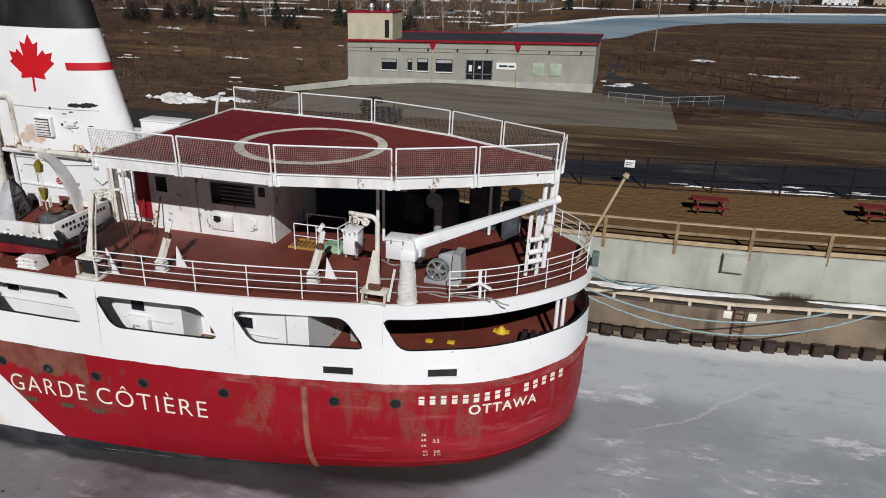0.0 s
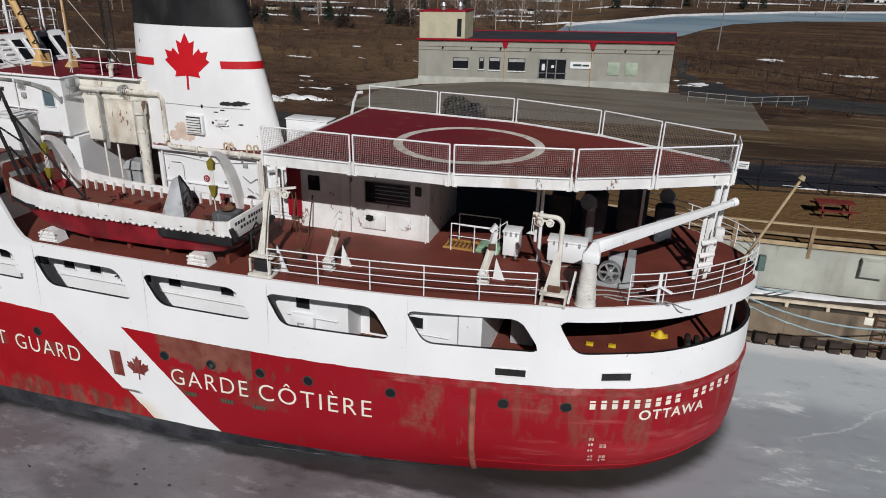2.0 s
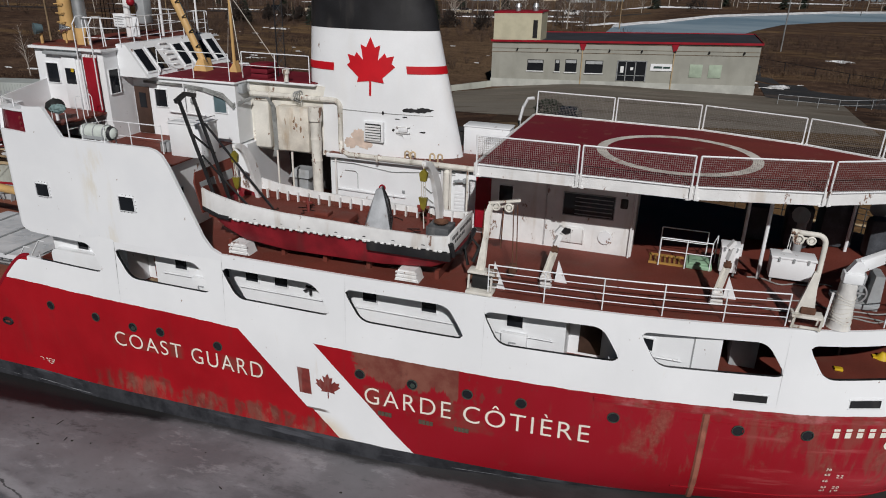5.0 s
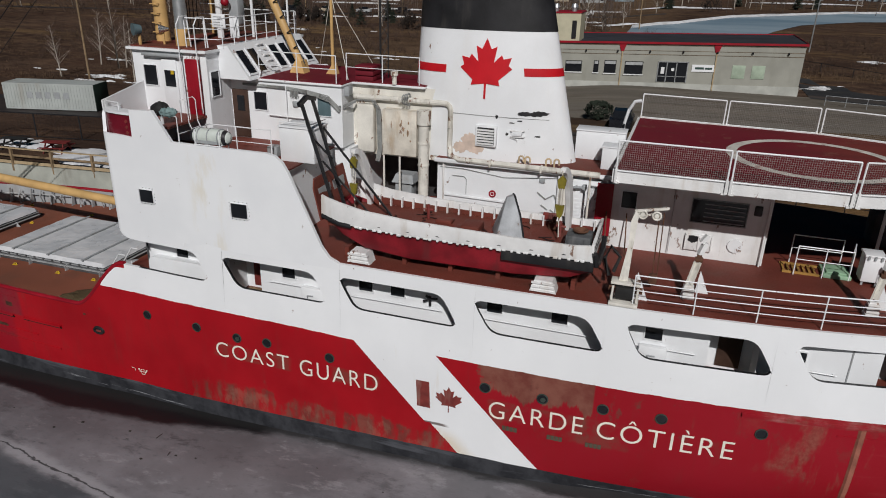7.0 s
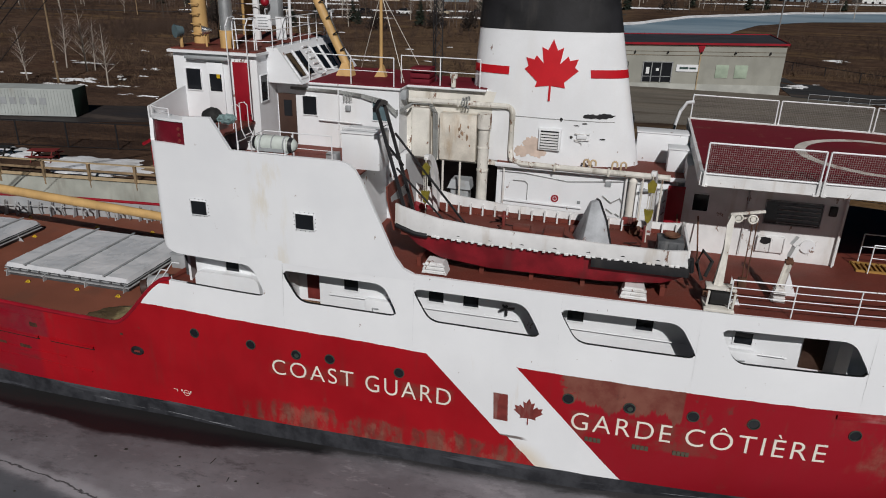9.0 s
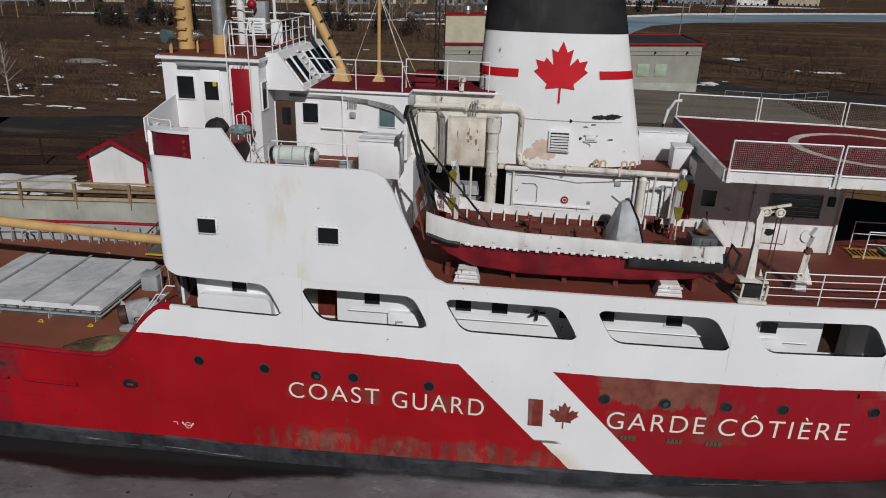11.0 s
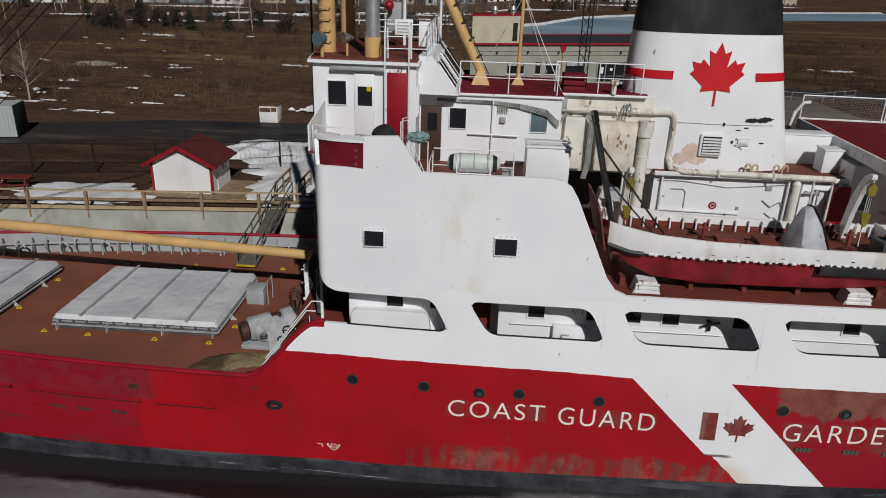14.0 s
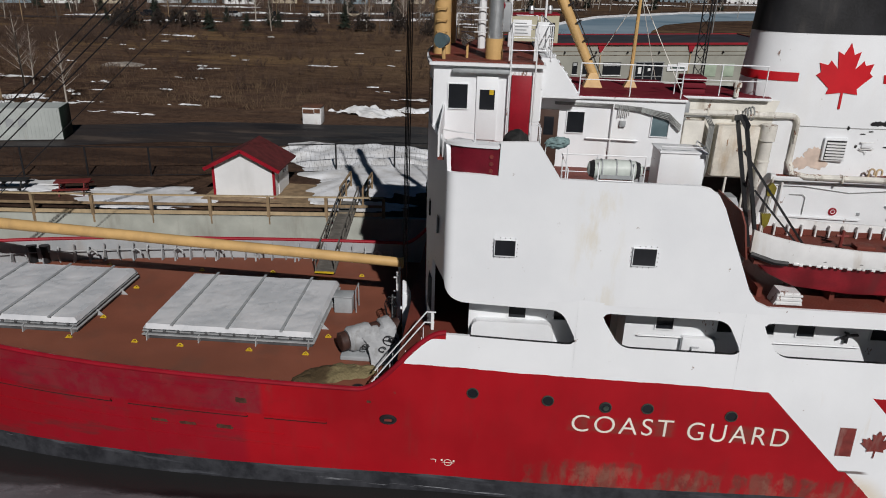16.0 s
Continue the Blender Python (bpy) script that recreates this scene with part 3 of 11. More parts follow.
def shell():
    bm = BM()
    marks = {0.0, END}
    for o in OPENINGS + [(-6.38, -5.8, -31.1, -30.6), (X_FRONT, X_FRONT + 0.02, -37.3, -34.6)]:
        for v in o:
            marks |= {run_at(v) + e for e in (-0.35, -0.28, -0.22, -0.16, -0.11, -0.07, -0.035, 0.0, 0.035, 0.07, 0.11, 0.16, 0.22, 0.28, 0.35)}
    marks |= set(np.arange(0, END, 0.42).tolist())
    ss = sorted(m for m in marks if 0 <= m <= END)
    ss = [s for i, s in enumerate(ss) if i == 0 or s - ss[i - 1] > 0.012]
    thick = 0.11
    cols = []
    for s in ss:
        x = float(np.interp(s, RUN, LINE[:, 0]))
        top = gunwale(x)
        low = [z for z in (-1.3, -0.5, 0.0, 0.4, 0.9, 1.4, 1.9, 2.5, 3.2)] + [3.66]
        low.append(4.7 if top > 4.75 else top)
        g = gap_at(s) if x > X_FRONT else None
        cols.append((s, low, top, g))
    for sign in (1, -1):
        flip = Matrix.Diagonal((1, sign, 1))
        cache = {}

        def vert(s, z, inner):
            key = (round(s, 4), round(z, 4), inner)
            if key not in cache:
                cache[key] = bm.verts.new(flip @ side_point(s, z, -thick if inner else 0.0))
            return cache[key]

        def quad(s0, s1, a, b, inner):
            pts = [(s0, a[0]), (s1, b[0]), (s1, b[1]), (s0, a[1])]
            vs = []
            for p in pts:
                v = vert(*p, inner)
                if v not in vs:
                    vs.append(v)
            if len(vs) > 2:
                try:
                    f = bm.faces.new(vs)
                    f.smooth = True
                    f.material_index = 1 if inner else 0
                except ValueError:
                    pass

        def lip(s0, s1, za, zb, dark=False):
            vs = []
            for v in (vert(s0, za, False), vert(s1, zb, False), vert(s1, zb, True), vert(s0, za, True)):
                if v not in vs:
                    vs.append(v)
            if len(vs) > 2:
                try:
                    bm.faces.new(vs).material_index = 2 if dark else 0
                except ValueError:
                    pass

        for (s0, l0, t0, g0), (s1, l1, t1, g1) in zip(cols, cols[1:]):
            for k in range(len(l0) - 1):
                if l0[k] == l0[k + 1] and l1[k] == l1[k + 1]:
                    continue
                quad(s0, s1, (l0[k], l0[k + 1]), (l1[k], l1[k + 1]), False)
                if l0[k] >= 1.9:
                    quad(s0, s1, (l0[k], l0[k + 1]), (l1[k], l1[k + 1]), True)
            b0, b1 = l0[-1], l1[-1]
            if t0 < 6.5 < t1:
                for inner in (False, True):
                    quad(s0, s1, (b0, 5.86), (b1, 5.86), inner)
                lip(s0, s1, 5.86, 5.86)
                continue
            if g0 or g1:
                mid = 0.5 * ((g0 or g1)[0] + (g0 or g1)[1])
                edge = (g0 or g1)
                near_tip = edge[1] if abs(edge[1] - Z_HI) < 0.3 and (g0 is None) else edge[0]
                ga = g0 or (near_tip, near_tip)
                gb = g1 or ((g0[0],) * 2 if g0 else (mid, mid))
                for inner in (False, True):
                    quad(s0, s1, (b0, ga[0]), (b1, gb[0]), inner)
                    quad(s0, s1, (ga[1], t0), (gb[1], t1), inner)
                # lower lip coloured black: the shade on the plate's thickness, painted in
                lip(s0, s1, ga[0], gb[0], True)
                lip(s0, s1, ga[1], gb[1])
            else:
                for inner in (False, True):
                    quad(s0, s1, (b0, t0), (b1, t1), inner)
            lip(s0, s1, t0, t1)
    return bm


hull = part("hull", shell(), [HULL, INNER_GREY, BLACK], ship, "red steel hull with white upper strake and diagonal band")


def deck_sheet(name, z, x0, x1, material, inset, label, thick=0.06):
    bm = BM()
    xs = np.unique(np.concatenate([np.arange(x0, min(x1, -2), 0.8), LINE[(LINE[:, 0] > max(x0, -6)) & (LINE[:, 0] < x1)][:, 0], [x1]]))
    pts = [(x, max(0.02, half(x) + fuller(x) * min(1, max(0, (7.0 - z) / 2.3)) - inset)) for x in xs]
    loop = [(x, -y, z) for x, y in pts] + [(x, y, z) for x, y in reversed(pts)]
    prism(bm, loop, (0, 0, -thick))
    return part(name, bm, material, ship, label)


deck_sheet("upper_deck", UPPER + 0.02, -34.2, -0.42, DECK_RED, 0.1, "oxide red steel upper deck")
deck_sheet("main_deck", MAIN, -36.0, -0.5, DECK_RED, 0.16, "oxide red main deck under the side openings")
deck_sheet("well_deck", WELL, -62.0, -35.9, WELL_RED, 0.2, "brown red well deck forward")

bm = BM()
for sign in (-1, 1):
    pts = []
    for x in np.arange(-62.5, -34.3, 0.2):
        s = run_at(x)
        p = side_point(s, gunwale(x) + 0.03, -0.05)
        pts.append((p.x, p.y if sign == -1 else -p.y, p.z))
    tube(bm, pts, 0.085, 8)
part("gunwale_cap", bm, RED_PAINT, hull, "red rounded bulwark cap")

# rubbing strake round the stern, and thin strakes forward
for x0, x1, z, w, hh in ((-12.2, -0.2, 4.52, 0.07, 0.16), (-50.2, -45.75, 2.41, 0.09, 0.08), (-45.15, -40.8, 2.41, 0.09, 0.08), (-40.4, -38.25, 2.42, 0.09, 0.08), (-56.0, -39.5, 1.72, 0.035, 0.05), (-54.0, -38.5, 1.28, 0.035, 0.05), (-56.0, -40.5, 3.3, 0.03, 0.05), (-9.5, -0.2, 1.35, 0.03, 0.06), (-9.5, -0.2, 4.15, 0.02, 0.05)):
    bm = BM()
    s0, s1 = run_at(x0), run_at(x1) if x1 < -0.25 else END
    ring = []
    for s in np.arange(s0, s1 + 0.01, 0.3):
        ring.append([bm.verts.new(side_point(s, z + dz, off)) for dz, off in ((-hh / 2, -0.01), (-hh / 3, w), (hh / 3, w), (hh / 2, -0.01))])
    for a, b in zip(ring, ring[1:]):
        for i in range(3):
            bm.faces.new((a[i], b[i], b[i + 1], a[i + 1])).smooth = True
    part("rubbing_strake", bm, HULL, hull)


def ring_port(bm_ring, bm_glass, s, z, r):
    p, q = side_point(s, z, 0.0), side_point(s, z, 0.05)
    d = (q - p).normalized()
    m = d.to_track_quat("Z", "Y").to_matrix()
    n = 18
    loops = [[(rr, oo) for rr, oo in ((r * 1.17, -0.01), (r * 1.14, 0.03), (r, 0.035), (r * 0.97, -0.01))][k] for k in range(4)]
    vs = [[bm_ring.verts.new(p + m @ Vector((math.cos(i * math.tau / n) * a, math.sin(i * math.tau / n) * a, b))) for i in range(n)] for a, b in loops]
    for a, b in zip(vs, vs[1:]):
        for i in range(n):
            bm_ring.faces.new((a[i], a[(i + 1) % n], b[(i + 1) % n], b[i]))
    bm_glass.faces.new([bm_glass.verts.new(p + m @ Vector((math.cos(i * math.tau / n) * r * 0.98, math.sin(i * math.tau / n) * r * 0.98, 0.004))) for i in range(n)])


DEADLIGHT = paint("dull_green_glass_cover", (0.045, 0.062, 0.052), 0.35, vary=0.4, size=0.2)
for x, z in ((-33.6, 3.92), (-31.27, 3.89), (-29.5, 3.8), (-28.23, 3.85), (-25.7, 3.77), (-20.01, 3.85), (-18.1, 3.86), (-16.19, 3.89), (-14.42, 3.9),
             (-11.54, 3.9), (-7.87, 3.93), (-5.9, 3.98)):
    bm, bg = BM(), BM()
    ring_port(bm, bg, run_at(x), z, 0.165)
    ob = part("porthole", bm, DEADLIGHT, hull, "dark green porthole rim")
    part_glass = new("pane", mesh_from("pane", bg, GLASS))
    part_glass.parent = hull
    if x not in (-29.5, -18.1):
        continue
    bm = BM()
    p, q = side_point(run_at(x) + 0.02, z - 0.03, 0.012), side_point(run_at(x) + 0.02, z - 0.03, 0.03)
    rod(bm, p, q, 0.085, n=12)
    part("deadlight", bm, DEADLIGHT, hull)
bm = BM()
ovals = [[bm.verts.new(side_point(run_at(-36.28) + math.cos(a) * ra, 2.66 + math.sin(a) * rb, o0)) for a in np.linspace(0, math.tau, 20, endpoint=False)] for ra, rb, o0 in ((0.29, 0.19, 0.0), (0.26, 0.16, 0.06), (0.2, 0.11, 0.06), (0.18, 0.1, 0.01))]
for va, vb in zip(ovals, ovals[1:]):
    for i in range(20):
        bm.faces.new((va[i], va[(i + 1) % 20], vb[(i + 1) % 20], vb[i]))
bm.faces.new(ovals[-1])
hawse = part("hawse_plate", bm, BLACK, hull, "dark oval fairlead in the hull side")
bm = BM()
bar_box(bm, side_point(run_at(-36.4), 2.64, 0.02), side_point(run_at(-36.16), 2.64, 0.02), 0.03, 0.07)
part("roller", bm, FADED_RED, hawse)
for xa, xb, y in ((-8.2, -7.25, 5.75), (-4.93, -4.05, 4.8)):
    bm = BM()
    sa, sb = run_at(xa), run_at(xb)
    n = 6
    for zz0, zz1, o in ((4.98, 5.22, 0.012),):
        prev = None
        for i in range(n + 1):
            s = sa + (sb - sa) * i / n
            cur = [bm.verts.new(side_point(s, zz0, o)), bm.verts.new(side_point(s, zz1, o))]
            if prev:
                bm.faces.new((prev[0], cur[0], cur[1], prev[1]))
            prev = cur
    port = part("freeing_port", bm, BLACK, hull, "dark freeing port slot")
    for za, zb in ((4.93, 4.985), (5.215, 5.27)):
        bm = BM()
        tube(bm, [side_point(sa - 0.05 + (sb - sa + 0.1) * i / n, 0.5 * (za + zb), 0.012) for i in range(n + 1)], 0.024, 5)
        part("rim", bm, WHITE, port, "white painted rim")
bm = BM()
s = run_at(-8.85)
for o in (0,):
    prev = None
    for z in np.linspace(0.3, 4.45, 10):
        cur = [bm.verts.new(side_point(s - 0.11, z, 0.0)), bm.verts.new(side_point(s - 0.06, z, 0.06)), bm.verts.new(side_point(s + 0.06, z, 0.06)), bm.verts.new(side_point(s + 0.11, z, 0.0))]
        if prev:
            for i in range(3):
                bm.faces.new((prev[i], cur[i], cur[i + 1], prev[i + 1]))
        prev = cur
part("fender_bar", bm, paint("scraped_orange_red", (0.3, 0.11, 0.075), 0.6, vary=0.3, size=0.5, rust=0.6, dirt=(0.4, 0.28, 0.2)), hull, "scraped vertical fender bar")


# dark brown seams under the bow strakes and rubbed marks
SEAM = paint("blackish_brown", (0.03, 0.012, 0.01), 0.8, vary=0.4, size=0.3)
for x0, x1, z in ((-50.2, -45.75, 2.33), (-45.15, -40.8, 2.33), (-40.4, -38.25, 2.34)):
    bm = BM()
    tube(bm, [side_point(s, z, 0.015) for s in np.arange(run_at(x0), run_at(x1), 0.3)], 0.034, 5)
    part("weld_seam", bm, SEAM, hull)
RUB = paint("brown_green_rub", (0.082, 0.036, 0.022), 0.65, vary=0.5, size=0.2, dirt=(0.2, 0.02, 0.02))
for x0, z, w, hh in ((-44.1, 1.76, 0.3, 0.1), (-43.1, 1.78, 0.31, 0.085), (-41.8, 1.8, 0.3, 0.1), (-41.15, 2.92, 0.2, 0.1), (-36.9, 3.28, 0.07, 0.05)):
    bm = BM()
    s0 = run_at(x0)
    ring = []
    for a in np.linspace(0, math.tau, 40, endpoint=False):
        u, v = math.cos(a), math.sin(a)
        q = 1 / max(abs(u), abs(v)) ** 0.8 * (0.95 + 0.22 * noise.noise(Vector((u * 3, v * 3, x0))))
        ring.append(bm.verts.new(side_point(s0 + u * w * q, z + v * hh * q, 0.008)))
    bm.faces.new(ring)
    part("rub_mark", bm, RUB, hull, "dark brown-green rubbed paint")


# ---- lettering and marks on the shell ----
def letters(name, text, x0, x1, z0, z1, material, height, weight=0.0):
    """Built-in font, laid on the port side between x0 and x1."""
    cu = bpy.data.curves.new(name, "FONT")
    cu.body = text
    cu.size = 1.0
    cu.space_character = 1.18
    cu.offset = weight
    ob = bpy.data.objects.new(name, cu)
    scene.collection.objects.link(ob)
    dg = bpy.context.evaluated_depsgraph_get()
    me = bpy.data.meshes.new_from_object(ob.evaluated_get(dg))
    bpy.data.objects.remove(ob)
    b = BM()
    b.from_mesh(me)
    xs = [v.co.x for v in b.verts]
    base_top = 0.69
    lo, hi = min(xs), max(xs)
    s0, s1 = run_at(x0), run_at(x1)
    bmesh.ops.triangulate(b, faces=b.faces[:])
    for v in b.verts:
        f = (v.co.x - lo) / (hi - lo)
        z = z0 + (z1 - z0) * f + v.co.y / base_top * height
        v.co = side_point(s0 + (s1 - s0) * f, z, 0.015)
    return part(name, b, material, hull, "painted words on the hull side")


letters("lettering", "COAST", -30.47, -27.36, 2.86, 2.88, BAR_WHITE, 0.62, -0.006)
letters("lettering", "GUARD", -26.92, -23.86, 2.83, 2.79, BAR_WHITE, 0.66, -0.006)
letters("lettering", "GARDE", -19.84, -16.73, 2.74, 2.8, BAR_WHITE, 0.66, -0.006)
letters("lettering", "CÔTIÈRE", -16.3, -12.19, 2.8, 2.82, BAR_WHITE, 0.66, -0.006)
letters("lettering", "OTTAWA", -3.62, -1.58, 3.5, 3.42, BAR_WHITE, 0.35, 0.022)
bm = BM()
s0, s1 = run_at(-5.18), run_at(-0.75)
cells = [i for i in range(15) if i != 9]
for i in cells:
    a, w = s0 + (s1 - s0) * i / 15, (s1 - s0) / 15 * 0.5
    z = 3.92 + 0.1 * i / 15
    prev = None
    for k in range(4):
        s = a + w * k / 3
        cur = [bm.verts.new(side_point(s, z, 0.015)), bm.verts.new(side_point(s, z + 0.33, 0.015))]
        if prev:
            bm.faces.new((prev[0], cur[0], cur[1], prev[1]))
        prev = cur
pieces("marking_bar", bm, BAR_WHITE, hull)

# half of a maple leaf, mirrored; unit height about 1
LEAF = [(0.0, 0.5), (0.09, 0.32), (0.2, 0.37), (0.15, 0.1), (0.29, 0.23), (0.33, 0.16), (0.48, 0.19), (0.43, 0.05), (0.5, 0.0), (0.25, -0.2), (0.28, -0.29), (0.02, -0.26), (0.02, -0.52)]


def leaf_face(bm, place):
    pts = LEAF + [(-x, y) for x, y in reversed(LEAF) if x > 0.001]
    f = bm.faces.new([bm.verts.new((x, y, 0)) for x, y in pts])
    bmesh.ops.triangulate(bm, faces=[f], ngon_method="EAR_CLIP")
    for v in bm.verts:
        v.co = place(v.co.x, v.co.y)


bm = BM()
leaf_face(bm, lambda u, v: side_point(run_at(-21.24) + u * 0.96, 3.12 + v * 1.0, 0.03))
part("leaf_emblem", bm, FADED_RED, hull, "faded red maple leaf")
bm = BM()
for x0, x1, z0, z1 in ((-22.38, -21.95, 2.6, 3.64),):
    bm.faces.new([bm.verts.new(side_point(run_at(x), z, 0.014)) for x, z in ((x0, z0), (x1 + 0.05, z0), (x1, z1), (x0 - 0.05, z1))])
part("flag_bar", bm, FADED_RED, hull, "faded red flag bar")
# load line mark
bm = BM()
c = (-34.3, 1.17)
for i in range(20):
    a, b = math.tau * i / 20, math.tau * (i + 1) / 20
    bm.faces.new([bm.verts.new(side_point(run_at(c[0] + math.cos(t) * r), c[1] + math.sin(t) * r, 0.014)) for t, r in ((a, 0.11), (b, 0.11), (b, 0.132), (a, 0.132))])
for x0, x1, z0, z1 in ((-34.49, -34.11, 1.158, 1.182), (-34.87, -34.69, 1.24, 1.262), (-34.71, -34.688, 1.14, 1.262), (-34.53, -34.47, 1.21, 1.29), (-34.14, -34.08, 1.21, 1.29)):
    bm.faces.new([bm.verts.new(side_point(run_at(x), z, 0.014)) for x, z in ((x0, z0), (x1, z0), (x1, z1), (x0, z1))])
part("load_line_mark", bm, BAR_WHITE, hull, "white load line disc")
# draught figures
for text, x, z, hh in (("70", -5.0, 2.68, 0.1), ("68", -5.0, 2.47, 0.1), ("66", -5.0, 2.2, 0.1), ("62", -4.96, 1.9, 0.1), ("60", -4.96, 1.72, 0.09), ("22", -4.64, 2.38, 0.14), ("20", -4.62, 1.86, 0.13), ("19", -4.6, 1.66, 0.12)):
    letters("draught_figure", text, x - 0.08, x + 0.08 if hh < 0.12 else x + 0.14, z, z, BAR_WHITE, hh, 0.01)
for x in (-19.35, -17.85, -16.6):
    bm = BM()
    for k in range(4):
        p = [side_point(run_at(x + k * 0.13), 2.36, 0.0), side_point(run_at(x + k * 0.13 + 0.11), 2.36, 0.0)]
        prism(bm, [p[0], p[1], p[1] + Vector((0, 0, 0.16)), p[0] + Vector((0, 0, 0.16))], (0, -0.03, 0))
    part("sea_grating", bm, paint("grey_brown_grating", (0.085, 0.075, 0.052), 0.8, size=0.2), hull, "small grey-brown grating")

# ---- the ship: superstructure ----
def window(parent, axis, at, u0, u1, z0, z1, frame_mat=WHITE, pane_mat=GLASS, out=-1, name="window", rim=0.028):
    """A framed pane on a wall. axis 'y': on the plane y=at, u along x; axis 'x': on x=at, u along y. out: the side it faces."""
    fr, gl = BM(), BM()

    def put(bm, a0, a1, b0, b1, d0, d1):
        lo, hi = sorted((at + out * d0, at + out * d1))
        if axis == "y":
            box(bm, a0, a1, lo, hi, b0, b1)
        else:
            box(bm, lo, hi, a0, a1, b0, b1)

    put(fr, u0 - rim, u1 + rim, z1, z1 + rim, -0.01, 0.045)
    put(fr, u0 - rim, u1 + rim, z0 - rim, z0, -0.01, 0.045)
    put(fr, u0 - rim, u0, z0, z1, -0.01, 0.045)
    put(fr, u1, u1 + rim, z0, z1, -0.01, 0.045)
    put(gl, u0, u1, z0, z1, -0.005, 0.012)
    w = part(name, fr, frame_mat, parent)
    g = new("pane", mesh_from("pane", gl, pane_mat))
    g.parent = parent
    if parent.parent is None:
        g.matrix_parent_inverse = parent.matrix_basis.inverted()
    return w, g


bm = BM()
PASS_Y = -5.65
loop = [(-33.85, PASS_Y), (-30.3, PASS_Y), (-30.3, -4.6), (-29.0, -4.6), (-29.0, PASS_Y), (-13.35, PASS_Y), (-13.35, -4.6), (-11.95, -4.6), (-11.95, PASS_Y), (-8.75, PASS_Y), (-8.75, 5.6), (-33.85, 5.6)]
prism(bm, [(x, y, MAIN - 0.02) for x, y in loop], (0, 0, UPPER - 0.045 - MAIN + 0.02))
bmesh.ops.triangulate(bm, faces=[f for f in bm.faces if len(f.verts) > 4])
main_house = part("main_deckhouse", bm, WHITE, ship, "white deckhouse behind the side openings")
for x in (-32.35, -30.95, -27.8, -25.95, -24.75, -23.55, -21.35, -20.1, -17.94, -15.0, -10.95):
    window(main_house, "y", PASS_Y, x - 0.26, x + 0.26, 6.05 if x > -30.5 else 6.17, 6.46 if x > -30.5 else 6.56, rim=0.035)
# rounded white casing before the wall in the first opening
bm = BM()
casing = soft_outline([(-33.75, MAIN), (-33.75, 6.12), (-31.25, 6.12), (-31.1, MAIN)], 0.3)
prism(bm, [(p.x, PASS_Y - 0.3, p.y) for p in casing], (0, 0.298, 0))
bmesh.ops.triangulate(bm, faces=[f for f in bm.faces if len(f.verts) > 4])
part("stair_casing", bm, WHITE, main_house, "white rounded casing in the passage")
# grab rail along the passage wall
for x0, x1, z in ((-28.6, -26.1, 5.82), (-25.3, -21.9, 5.8), (-20.8, -16.6, 5.8), (-15.6, -13.7, 5.8), (-11.2, -9.8, 5.9)):
    bm = BM()
    rod(bm, (x0, PASS_Y - 0.09, z), (x1, PASS_Y - 0.09, z), 0.022, n=6)
    for k in range(4):
        x = x0 + 0.1 + (x1 - x0 - 0.2) * k / 3
        rod(bm, (x, PASS_Y, z), (x, PASS_Y - 0.09, z), 0.014, n=5)
    part("grab_rail", bm, WHITE, main_house)
for x0, x1, z0 in ((-27.25, -26.2, MAIN + 0.1), (-15.4, -14.55, 5.3)):
    bm = BM()
    box(bm, x0, x1, PASS_Y - 0.22, PASS_Y + 0.01, z0, 5.88, 0.05)
    part("wall_box", bm, WHITE, main_house)
    bm = BM()
    tube(bm, [(x0 + 0.3, PASS_Y - 0.2, 5.35), (x0 + 0.3, PASS_Y - 0.27, 5.35), (x0 + 0.3, PASS_Y - 0.27, 5.6), (x0 + 0.52, PASS_Y - 0.27, 5.6)], 0.025, 6)
    part("clip_handle", bm, GREY, main_house)
bm = BM()
box(bm, -9.54, -9.5, PASS_Y - 0.02, PASS_Y + 0.01, MAIN, UPPER - 0.1)
part("wall_seam", bm, GREY, main_house)
# doors in the two alcoves, with slatted gratings before them
for x0, mat, lab in ((-29.95, FADED_RED, "faded red door in the passage"), (-13.0, BROWN_DOOR, "varnished brown door")):
    bm = BM()
    box(bm, x0, x0 + 0.72, -4.66, -4.58, MAIN + 0.12, 6.85, 0.015)
    part("passage_door", bm, mat, main_house, lab)
    bm = BM()
    for k in range(8):
        box(bm, x0 - 0.15 + k * 0.14, x0 - 0.05 + k * 0.14, -5.6, -4.75, MAIN, MAIN + 0.06)
    pieces("grating_slat", bm, TIMBER, main_house)
# small fan on the passage wall
bm = BM()
rod(bm, (-22.34, PASS_Y - 0.1, 5.95), (-22.34, PASS_Y - 0.1, 6.3), 0.05, n=8)
for a in (0.4, 2.0, 3.9):
    bar_box(bm, (-22.34, PASS_Y - 0.15, 6.22), (-22.34 + math.cos(a) * 0.3, PASS_Y - 0.17, 6.22 + math.sin(a) * 0.14), 0.09, 0.05)
part("wall_vent", bm, BLACK, main_house, "dark three-armed valve on the passage wall")
# curved front over the well deck
def bow_front(y, mid, edge, w, p=2.0):
    return mid + (edge - mid) * (abs(y) / w) ** p


def plate_y(x):
    """Half breadth of the tall side plates, just proud of the shell."""
    return half(x) + 0.012


# front over the well deck, turning into the side plates by tight corners whose feet are rounded off
def front_x(y):
    return bow_front(y, -35.62, -34.63, 6.2)


FOOT = 6.945


def foot_z(x):
    """Lower edge of the front corner: level abaft, curving up to the corner."""
    u = min(1, max(0, (-33.95 - x) / 0.68))
    return FOOT + 0.62 * (1 - math.sqrt(1 - u * u))


